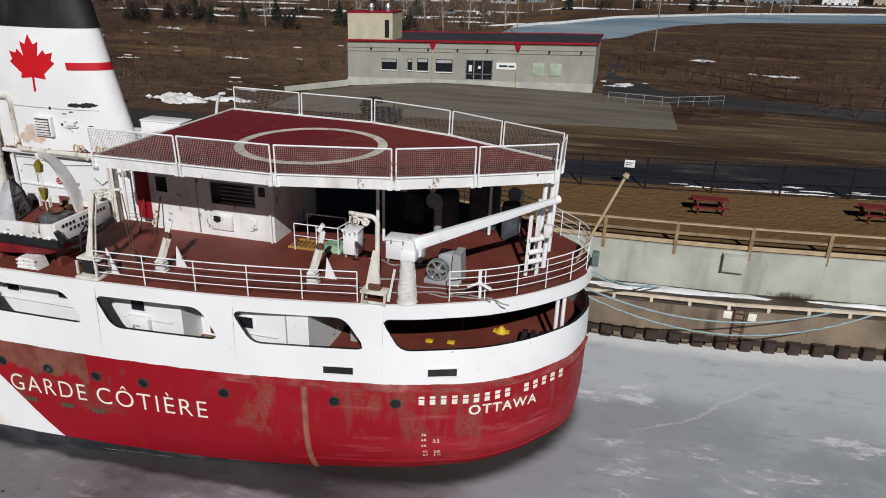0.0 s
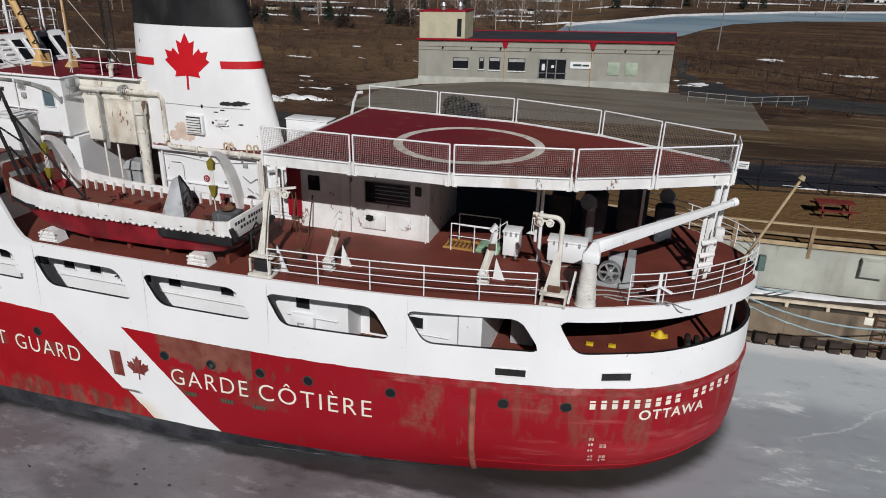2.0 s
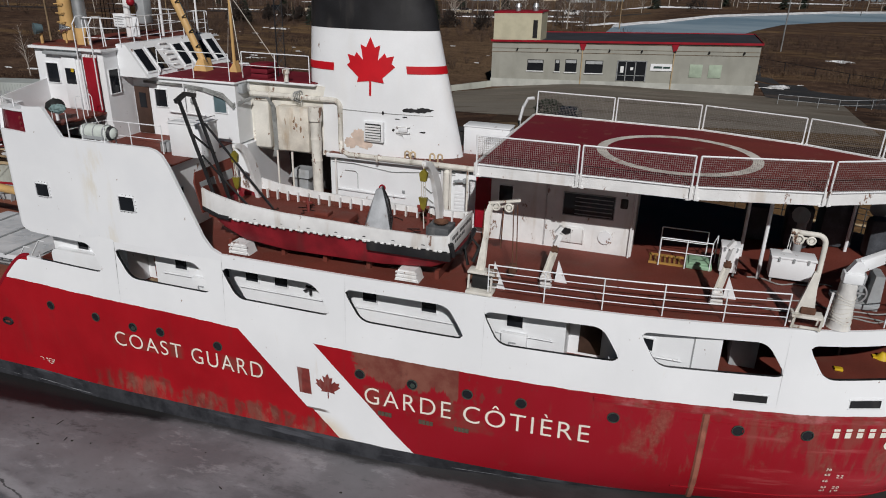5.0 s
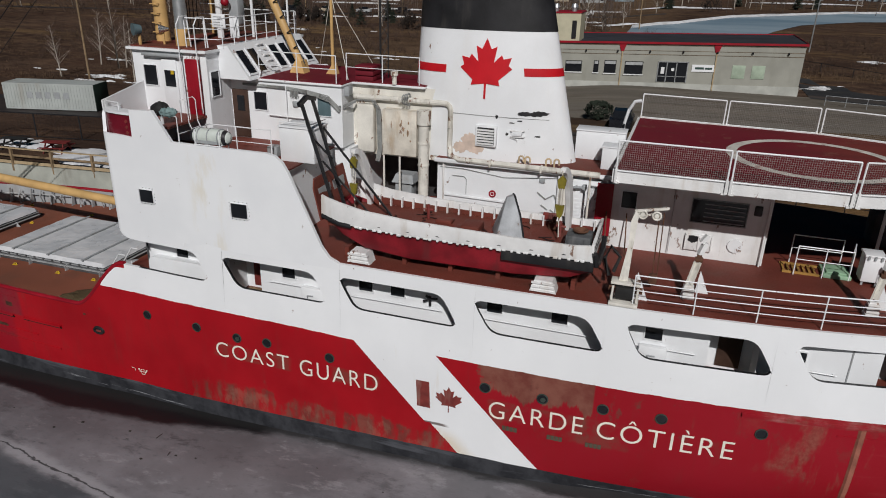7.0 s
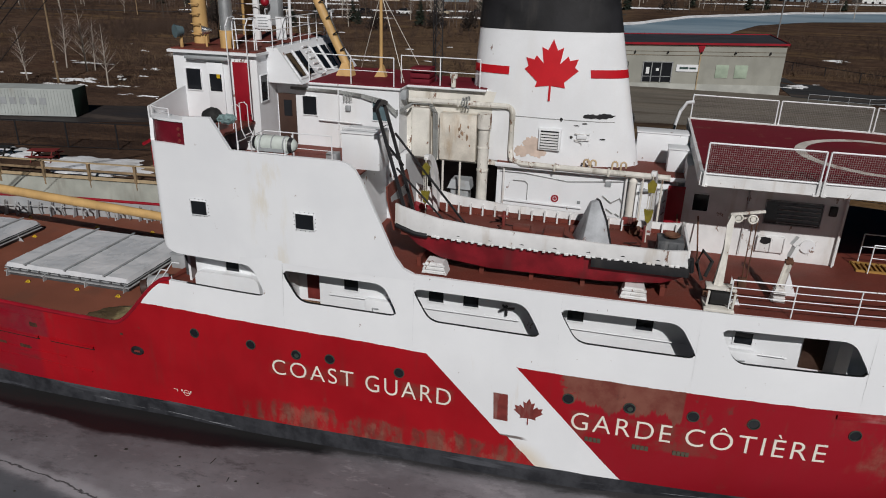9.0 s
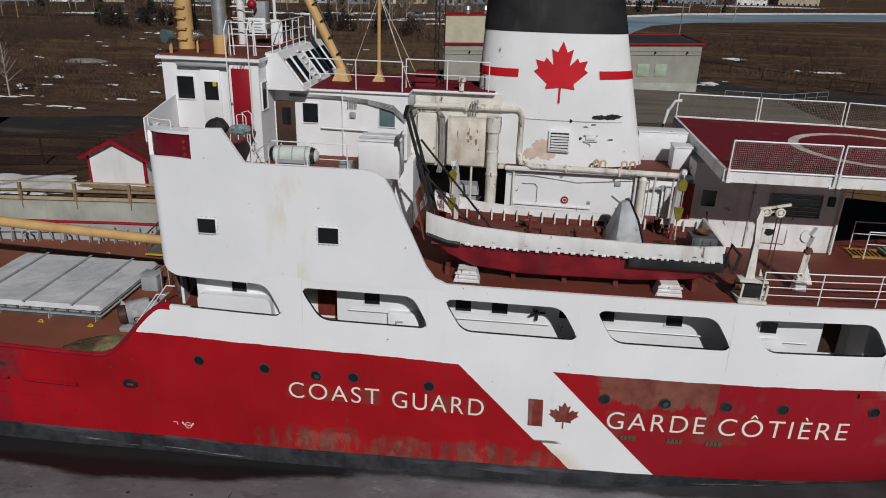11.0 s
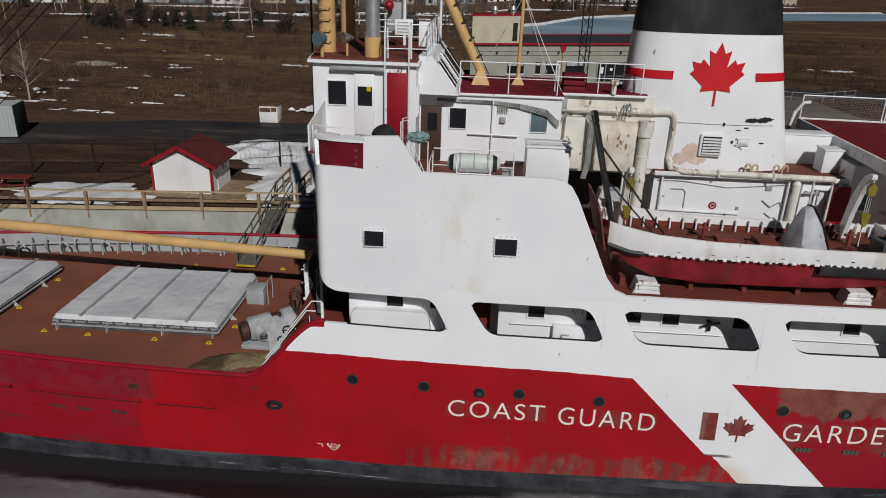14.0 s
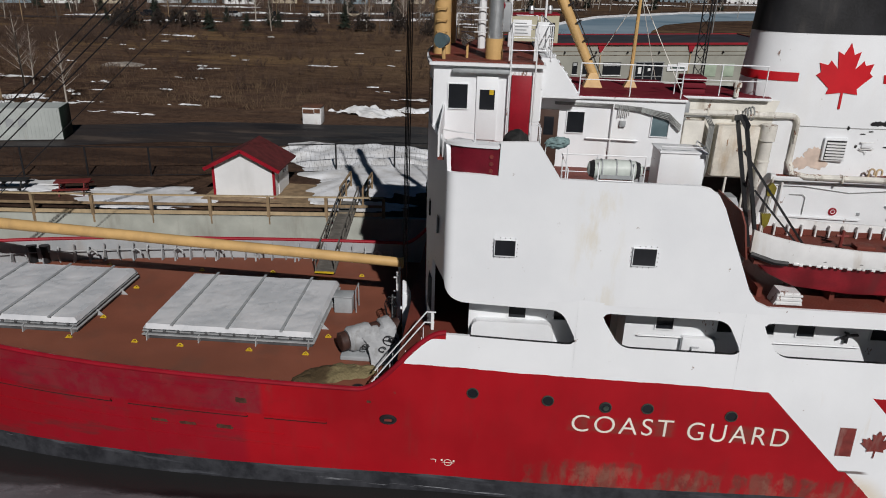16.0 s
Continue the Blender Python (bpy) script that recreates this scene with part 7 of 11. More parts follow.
for k in range(4):
    tube(bm, [(-26.95, -1.4, 11.85), (-26.3 + k * 0.05, -1.4, 11.87), (-26.1 + k * 0.05, -1.38, 11.55), (-26.1 + k * 0.05, -1.3, 10.0), (-26.2 + k * 0.05, -1.3, 9.5)], 0.024, 5)
for k in range(6):
    tube(bm, [(-29.3 + k * 0.06, -2.2, 12.25), (-29.3 + k * 0.06, -2.22, 11.9 + 0.03 * (k % 2))], 0.018, 5)
part("cable_run", bm, CABLE, mid_house, "bundle of grey cables")
bm = BM()
for k in range(3):
    tube(bm, arc((-25.0 + 0.1 * k, -1.4, 12.02), (0, -1, 0), (0, 0, 1), 0.16 + 0.03 * k, 0, 330, 12), 0.028, 5)
part("cable_coil", bm, CABLE, casing, "grey coil of cable hung on the pipe")
bm = BM()
box(bm, -29.25, -29.05, -2.2, -2.1, 11.55, 11.75, 0.02)
box(bm, -28.05, -27.0, -1.9, -1.55, 12.05, 12.4, 0.02)
pieces("junction_box", bm, GREY, mid_house)
bm = BM()
rod(bm, (-30.3, -2.2, 11.15), (-28.6, -2.2, 11.12), 0.03, n=6)
rod(bm, (-29.5, -2.2, 10.2), (-29.5, -2.2, 12.3), 0.025, n=6)
part("grab_rail", bm, WHITE, mid_house)
# machinery in the recess under the casing
bm = BM()
box(bm, -25.4, -24.7, -1.3, -0.7, D, D + 1.3, 0.05)
prism(bm, [(-25.5, -1.4, D + 1.3), (-24.6, -1.4, D + 1.3), (-24.7, -1.2, D + 1.6), (-25.4, -1.2, D + 1.6)], (0, 0.6, 0))
solid("fan_housing", bm, GREY, "grey fan housing in the casing recess", "fan housing")
# curved boat davits over the workboat
OLIVE_YELLOW = paint("olive_yellow_paint", (0.2, 0.165, 0.02), 0.5, vary=0.3, size=0.2, rust=0.4)
for tip, knee, foot in (((-25.3, -5.25, 10.9), (-25.2, -4.3, 11.0), (-25.2, -3.7, D)), ((-18.3, -5.35, 11.05), (-18.15, -4.4, 11.1), (-18.1, -3.7, D))):
    tip, knee, foot = Vector(tip), Vector(knee), Vector(foot)
    t = thing("curved_davit", foot, "white curved boat davit with olive yellow blocks beside the casing", "davit", "curved davits")
    line = [tip.lerp(knee, u) .lerp(knee.lerp(foot, u), u) for u in np.linspace(0, 0.62, 12)]
    line += [line[-1].lerp(foot, u) for u in (0.25, 0.5, 0.75, 1.0)]
    bm = BM()
    rows = []
    across = Vector((foot.x - tip.x, foot.y - tip.y, 0)).normalized().cross(Vector((0, 0, 1)))
    for i, p in enumerate(line):
        d = (line[min(i + 1, len(line) - 1)] - line[max(i - 1, 0)]).normalized()
        e = d.cross(across).normalized()
        w = 0.07 + 0.13 * min(1, i / 9)
        rows.append([bm.verts.new(p + e * w * a + across * 0.075 * c) for a, c in ((-1, -1), (1, -1), (1, 1), (-1, 1))])
    for p, q in zip(rows, rows[1:]):
        for i in range(4):
            bm.faces.new((p[i], p[(i + 1) % 4], q[(i + 1) % 4], q[i]))
    bm.faces.new(rows[0])
    bm.faces.new(rows[-1][::-1])
    bmesh.ops.bevel(bm, geom=bm.edges[:], offset=0.012, segments=1, affect="EDGES")
    part("arm", bm, WHITE_WORN, t, "white curved box arm")
    bm = BM()
    for k in (-0.32, 0.32):
        rod(bm, (foot.x + k, foot.y + 1.6, D), (foot.x + k, foot.y + 1.6, 10.0), 0.04, n=8)
    pieces("guide_pipe", bm, GRIMY, t)
    bm = BM()
    prism(bm, [(tip.x - 0.09, tip.y - 0.06, tip.z - 0.55), (tip.x + 0.1, tip.y - 0.06, tip.z - 0.55), (tip.x + 0.14, tip.y - 0.06, tip.z - 0.3), (tip.x, tip.y - 0.06, tip.z - 0.14), (tip.x - 0.13, tip.y - 0.06, tip.z - 0.3)], (0, 0.13, 0))
    prism(bm, [(tip.x - 0.14, tip.y - 0.06, tip.z - 1.1), (tip.x + 0.14, tip.y - 0.06, tip.z - 1.1), (tip.x + 0.1, tip.y - 0.06, tip.z - 1.4), (tip.x + 0.03, tip.y - 0.06, tip.z - 1.52), (tip.x - 0.06, tip.y - 0.06, tip.z - 1.45)], (0, 0.13, 0))
    pieces("pulley_block", bm, OLIVE_YELLOW, t, "olive yellow pulley block")
    bm = BM()
    for k in (-0.06, 0.0, 0.06):
        rod(bm, (tip.x + k, tip.y, tip.z - 0.5), (tip.x + k, tip.y, tip.z - 1.15), 0.013, n=4)
    rod(bm, tip, (tip.x, tip.y, tip.z - 0.2), 0.02, n=5)
    rod(bm, (tip.x, tip.y, tip.z - 1.5), (tip.x + 0.03, tip.y, 8.9), 0.02, n=5)
    pieces("fall", bm, CREAM, t, "rope fall")
# lockers abaft the funnel
for x0, x1, y0, y1, z0, z1 in ((-18.72, -16.9, 0.5, 1.3, 9.95, 11.08), (-17.6, -16.95, -0.7, 0.0, 9.95, 10.8)):
    t = thing("deck_box", ((x0 + x1) / 2, (y0 + y1) / 2, z0), "white steel locker beside the flight deck", "locker", "casing top lockers")
    bm = BM()
    box(bm, x0, x1, y0, y1, z0, z1 - 0.05, 0.02)
    part("body", bm, WHITE, t)
    bm = BM()
    box(bm, x0 - 0.03, x1 + 0.03, y0 - 0.03, y1 + 0.03, z1 - 0.05, z1, 0.015)
    part("lid", bm, WHITE, t)
t = thing("fan_davit", (-16.9, 3.3, PAD_Z), "white curved arm with yellow block beyond the flight deck", "davit", "curved davits")
bm = BM()
tube(bm, [(-17.2, 3.6, 9.0), (-17.2, 3.6, 10.8), (-17.05, 3.6, 11.4), (-16.85, 3.5, 11.75), (-16.6, 3.45, 11.8)], 0.07, 8)
part("arm", bm, WHITE, t)

# ---- bridge fittings ----
t = thing("life_raft", (-30.03, -6.3, 10.12), "white life raft capsule with dark ends lashed on a cradle", "life raft")
bm = BM()
prof = [(-30.78, 0.02), (-30.76, 0.13), (-30.7, 0.2), (-30.58, 0.25), (-30.3, 0.275), (-29.76, 0.275), (-29.5, 0.25), (-29.36, 0.2), (-29.28, 0.12), (-29.26, 0.02)]
rows = [[bm.verts.new((x, -6.3 + math.cos(a) * r, 11.2 + math.sin(a) * r)) for a in np.linspace(0, math.tau, 20, endpoint=False)] for x, r in prof]
for a, b in zip(rows, rows[1:]):
    for i in range(20):
        bm.faces.new((a[i], a[(i + 1) % 20], b[(i + 1) % 20], b[i])).smooth = True
part("canister", bm, paint("raft_shell", (0.56, 0.61, 0.57), 0.45, vary=0.12, size=0.4, dirt=(0.35, 0.36, 0.33)), t)
for x, w, r0, r1 in ((-30.72, 0.12, 0.2, 0.256), (-29.48, 0.12, 0.256, 0.21)):
    bm = BM()
    rod(bm, (x, -6.3, 11.2), (x + w, -6.3, 11.2), r0, r1, n=20)
    part("end_band", bm, BLACK, t, "dark band round the capsule end")
bm = BM()
bar_box(bm, (-30.45, -6.575, 11.06), (-29.6, -6.575, 11.06), 0.04, 0.1)
part("name_strip", bm, GREY, t)
for x in (-30.42, -30.03, -29.64):
    bm = BM()
    rod(bm, (x, -6.3, 11.2), (x + 0.035, -6.3, 11.2), 0.29, n=20)
    part("strap", bm, GREY, t)
bm = BM()
for x in (-30.5, -29.55):
    for y in (-6.55, -6.05):
        tube(bm, [(x, y, 10.12), (x, y, 11.05), (x, y + 0.03, 11.45)], 0.022, 6)
    rod(bm, (x, -6.58, 10.95), (x, -6.02, 10.95), 0.03, n=6)
rod(bm, (-30.5, -6.58, 10.95), (-29.55, -6.58, 10.95), 0.022, n=6)
part("cradle", bm, WHITE, t)
t = thing("bridge_locker", (-27.8, -4.1, 10.12), "tall white locker on the bridge deck", "locker")
bm = BM()
box(bm, -28.42, -27.08, -4.65, -3.6, 10.12, 11.33, 0.02)
part("body", bm, WHITE, t)
bm = BM()
box(bm, -28.46, -27.04, -4.69, -3.56, 11.33, 11.38, 0.015)
part("lid", bm, WHITE, t)
bm = BM()
tube(bm, [(-28.4, -4.6, 11.36), (-28.4, -4.6, 11.52), (-27.12, -4.6, 11.52), (-27.12, -3.65, 11.52), (-27.12, -3.65, 11.36)], 0.02, 5)
part("grab_rail", bm, WHITE, t)
t = thing("deck_box", (-29.0, -4.1, 10.12), "grey low box on the bridge deck", "box")
bm = BM()
box(bm, -29.15, -28.75, -4.35, -3.95, 10.12, 10.5, 0.03)
part("body", bm, GREY, t)
railing([(-31.3, -6.35, 10.12), (-31.3, -4.6, 10.12), (-28.8, -4.6, 10.12)], 1.05, (0.5, 1), 1.3, "white railing on the bridge deck", "bridge railings", r=0.018)
# wing platform with rails, searchlight, dodger
bm = BM()
box(bm, -34.95, -32.2, -5.75, -3.45, 11.12, 11.2)
part("wing_deck", bm, DECK_RED, ship, "red bridge wing deck")
bm = BM()
prism(bm, [(-34.95, -5.75, 11.2), (-34.95, -3.4, 11.2), (-34.95, -3.4, 12.35), (-34.95, -5.75, 11.95)], (0.05, 0, 0))
part("wing_screen", bm, WHITE, ship, "white sloping wing screen")
railing([(-34.8, -5.75, 11.2), (-34.4, -6.0, 11.2), (-33.9, -6.1, 11.2)], 0.8, (0.6, 1), 0.75, "white rail on the bridge wing", "bridge railings", r=0.016)
t = thing("wing_ladder", (-32.05, -4.6, 10.12), "short white ladder with bent handrails up to the wing", "ladder")
for y in (-4.85, -4.35):
    bm = BM()
    tube(bm, [(-31.55, y, 10.2), (-32.0, y, 11.2), (-32.0, y, 11.95), (-32.1, y, 12.05), (-32.3, y, 12.0), (-32.3, y, 11.2)], 0.018, 6)
    part("handrail", bm, WHITE, t)
bm = BM()
for k in range(4):
    rod(bm, (-31.6 - 0.1 * k, -4.85, 10.34 + k * 0.22), (-31.6 - 0.1 * k, -4.35, 10.34 + k * 0.22), 0.016, n=6)
pieces("rung", bm, WHITE, t)
t = thing("tarp_bundle", (-31.65, -6.3, 11.5), "blue-green tarpaulin bundle tied to the wing rail", "bundle")
bm = BM()
bmesh.ops.create_icosphere(bm, subdivisions=4, radius=1.0)
for v in bm.verts:
    d = v.co.copy()
    v.co = Vector((-31.65 + d.x * 0.33 + d.z * 0.06, -6.3 + d.y * 0.14, 11.88 + d.z * 0.15)) + 0.06 * noise.noise_vector(d * 2.6) + 0.03 * noise.noise_vector(d * 7)
for f in bm.faces:
    f.smooth = True
part("sheet", bm, paint("faded_teal_tarp", (0.2, 0.29, 0.29), 0.6, vary=0.3, size=0.15, relief=0.8), t)
bm = BM()
tube(bm, [(-31.35, -6.3, 10.12), (-31.35, -6.3, 11.75), (-31.95, -6.3, 11.82), (-31.98, -6.3, 11.2)], 0.018, 6)
part("rail", bm, WHITE, t)
t = thing("hose_coil", (-32.0, -6.1, 10.9), "grey hoses and lines heaped in the notch of the side plate", "hoses")
rngh = random.Random(5)
for k in range(5):
    bm = BM()
    p0 = Vector((-32.35 + 0.12 * k, -6.2, 11.35 - 0.2 * k))
    tube(bm, [p0 + Vector((0.22 * math.cos(a) + rngh.uniform(-0.04, 0.04), rngh.uniform(-0.05, 0.05), 0.2 * math.sin(a))) for a in np.linspace(0, 5.6, 11)], 0.032, 6)
    part("hose", bm, (CABLE, RUBBER, GREY)[k % 3], t)
t = thing("covered_repeater", (-32.7, -5.4, 11.2), "bridge wing instrument under a loose black cover", "instrument")
bm = BM()
rod(bm, (-32.7, -5.4, 11.2), (-32.7, -5.4, 11.75), 0.06, n=10)
part("stand", bm, WHITE, t)
bm = BM()
bmesh.ops.create_icosphere(bm, subdivisions=4, radius=1.0)
for v in bm.verts:
    d = v.co.copy()
    v.co = Vector((-32.72 + d.x * 0.36, -5.4 + d.y * 0.3, 11.68 + d.z * (0.3 if d.z > 0 else 0.2) + 0.12 * max(0, 0.4 - abs(d.x - 0.25)))) + 0.06 * noise.noise_vector(d * 2.2)
for f in bm.faces:
    f.smooth = True
part("cover", bm, RUBBER, t, "black plastic cover")
# wheelhouse top: masts, horn, lights, lattice mast, derrick
t = thing("mast", (-33.47, -2.75, 13.6), "tall grey mast with a buff base", "mast", "masts")
bm = BM()
rod(bm, (-33.47, -2.75, 13.62), (-33.47, -2.75, 14.25), 0.27, n=20)
part("mast_base", bm, BUFF, t, "buff painted mast base")
bm = BM()
rod(bm, (-33.47, -2.75, 14.2), (-33.47, -2.75, 21.0), 0.24, 0.2, n=20)
part("mast_tube", bm, STEEL, t, "grey mast tube")
t = thing("king_post", (-35.15, -1.76, 13.6), "buff king post with steel rungs", "mast", "masts")
bm = BM()
rod(bm, (-35.15, -1.76, 13.6), (-35.15, -1.76, 21.0), 0.28, 0.24, n=20)
part("post", bm, BUFF, t)
bm = BM()
for k in range(14):
    z = 14.0 + k * 0.35
    tube(bm, [(-35.3, -2.0, z), (-35.3, -2.14, z), (-35.0, -2.14, z), (-35.0, -2.0, z)], 0.022, 5)
pieces("rung", bm, BUFF, t)
t = thing("king_post", (-35.15, 1.9, 13.6), "buff king post with steel rungs", "mast", "masts")
bm = BM()
rod(bm, (-35.15, 1.9, 13.6), (-35.15, 1.9, 21.0), 0.28, 0.24, n=20)
part("post", bm, BUFF, t)
t = thing("fog_horn", (-34.3, -2.8, 13.64), "polished fog horn on the wheelhouse top", "horn")
bm = BM()
rod(bm, (-34.3, -2.8, 13.64), (-34.3, -2.8, 14.1), 0.04, n=8)
part("stand", bm, BUFF, t)
bm = BM()
tube(bm, [(-34.1, -2.7, 14.2), (-34.25, -2.8, 14.2), (-34.4, -2.9, 14.2)], 0.05, 14, 0.19)
part("trumpet", bm, paint("polished_steel", (0.75, 0.76, 0.77), 0.22, 0.9, vary=0.1, size=0.2), t, "bright polished trumpet")
t = thing("signal_lamp", (-35.0, -3.35, 13.64), "grey round signal lamp on the bridge front", "lamp")
bm = BM()
rod(bm, (-35.0, -3.3, 13.62), (-35.0, -3.3, 14.0), 0.06, n=8)
part("stand", bm, BUFF, t)
bm = BM()
rod(bm, (-35.1, -3.5, 14.2), (-34.95, -3.25, 14.2), 0.23, 0.16, n=18)
part("lamp_head", bm, GLASS_BLUE, t)
t = thing("ladder_cage", (-32.3, -3.3, 11.2), "white pipe ladder with hoops to the wheelhouse top", "ladder")
bm = BM()
for x in (-32.95, -32.2):
    tube(bm, [(x, -3.72, 11.3), (x, -3.72, 14.5), (x, -3.5, 14.75), (x, -3.1, 14.75), (x, -3.0, 13.64)], 0.025, 6)
pieces("stile", bm, WHITE, t)
t = thing("derrick_post", (-29.9, -0.2, 12.53), "slanting buff derrick boom on the house top", "derrick")
bm = BM()
a, b = Vector((-29.95, -0.15, 12.9)), Vector((-32.6, 0.3, 18.0))
tube(bm, [a, a.lerp(b, 0.3), a.lerp(b, 0.6), b], 0.16, 14, 0.2)
part("boom", bm, BUFF, t)
bm = BM()
prism(bm, [(-30.3, -0.45, 12.53), (-29.65, -0.45, 12.53), (-29.85, -0.3, 13.0), (-30.1, -0.3, 13.0)], (0, 0.5, 0))
part("heel", bm, BUFF, t)
bm = BM()
for k in range(1, 9):
    p = a.lerp(b, k / 9)
    rod(bm, p + Vector((0.1, -0.2, 0)), p + Vector((0.28, -0.2, 0.12)), 0.03, n=5)
tube(bm, [a + Vector((0.25, -0.1, 0)), b + Vector((0.3, -0.1, 0))], 0.02, 5)
part("fittings", bm, BLACK, t)
t = thing("aerial_post", (-28.63, 0.1, 12.53), "slim buff aerial post with stays", "mast", "masts")
bm = BM()
rod(bm, (-28.63, 0.1, 12.53), (-28.6, 0.1, 17.5), 0.07, 0.05, n=8)
prism(bm, [(-28.85, -0.1, 12.53), (-28.4, -0.1, 12.53), (-28.6, 0.05, 12.95)], (0, 0.3, 0))
part("pole", bm, BUFF, t)
bm = BM()
for q in ((-27.2, -1.5, 12.6), (-27.4, 1.6, 12.6), (-30.0, 1.6, 12.6)):
    rod(bm, (-28.6, 0.1, 15.6), q, 0.014, n=4)
part("stay_wire", bm, CREAM, t)
t = thing("lattice_mast", (-26.35, -0.1, 12.53), "thin dark lattice mast on the house top", "mast", "masts")
bm = BM()
leg = [Vector((-26.35 + 0.2 * math.cos(a), -0.1 + 0.2 * math.sin(a), 12.53)) for a in (0.5, 2.6, 4.7)]
for p in leg:
    rod(bm, p, p + Vector((0, 0, 8)), 0.022, n=5)
part("leg", bm, FENCE_BLACK, t)
bm = BM()
for k in range(20):
    for i in range(3):
        z0, z1 = k * 0.4, (k + 1) * 0.4
        rod(bm, leg[i] + Vector((0, 0, z0)), leg[(i + 1) % 3] + Vector((0, 0, z1)), 0.012, n=4, caps=False)
part("bracing", bm, FENCE_BLACK, t)
t = thing("roof_locker", (-26.7, -0.9, 12.53), "dark red locker on the house top", "locker")
bm = BM()
for k in range(3):
    box(bm, -27.1, -26.35, -1.1 + 0.0, -0.3, 12.53 + k * 0.2, 12.7 + k * 0.2, 0.03)
part("body", bm, HELI_RED, t)
t = thing("roof_vent", (-25.4, -1.3, 12.53), "small cream mushroom vent", "vent")
bm = BM()
rod(bm, (-25.4, -1.3, 12.53), (-25.4, -1.3, 12.85), 0.09, n=10)
rod(bm, (-25.4, -1.3, 12.85), (-25.4, -1.3, 13.0), 0.14, n=12)
part("body", bm, CREAM, t)
t = thing("notice_frame", (-32.4, -0.6, 13.64), "white notice boards on the top rail", "sign")
bm = BM()
box(bm, -32.9, -32.3, -1.65, -1.62, 14.25, 14.75, 0.005)
box(bm, -32.1, -31.7, -1.65, -1.62, 13.9, 14.7, 0.005)
part("board", bm, WHITE, t)
bm = BM()
for k in range(4):
    box(bm, -32.82, -32.4 - 0.06 * (k % 2), -1.66, -1.652, 14.33 + k * 0.1, 14.36 + k * 0.1)
part("marking_bars", bm, GREY, t)
t = thing("radar_post", (-33.9, 0.3, 13.64), "buff post with radar gear and a red ball", "mast", "masts")
bm = BM()
rod(bm, (-33.9, 0.3, 13.64), (-33.9, 0.3, 16.2), 0.14, n=10)
rod(bm, (-32.9, 1.2, 13.64), (-32.9, 1.2, 19.0), 0.06, n=8)
rod(bm, (-31.6, 1.9, 13.64), (-31.6, 1.9, 19.0), 0.045, n=8)
part("post", bm, WHITE, t)
bm = BM()
box(bm, -33.4, -32.9, 0.2, 0.7, 14.2, 15.2, 0.08)
part("gear_box", bm, GREY, t)
bm = BM()
bmesh.ops.create_uvsphere(bm, u_segments=14, v_segments=9, radius=0.17, matrix=Matrix.Translation((-33.3, -0.1, 15.1)))
part("ball", bm, RED_PAINT, t)
bm = BM()
for z in (14.2, 14.6, 15.0, 15.4):
    rod(bm, (-34.6, 0.0, z), (-33.2, 0.0, z), 0.02, n=5)
pieces("yard", bm, WHITE, t)

# ---- well deck ----


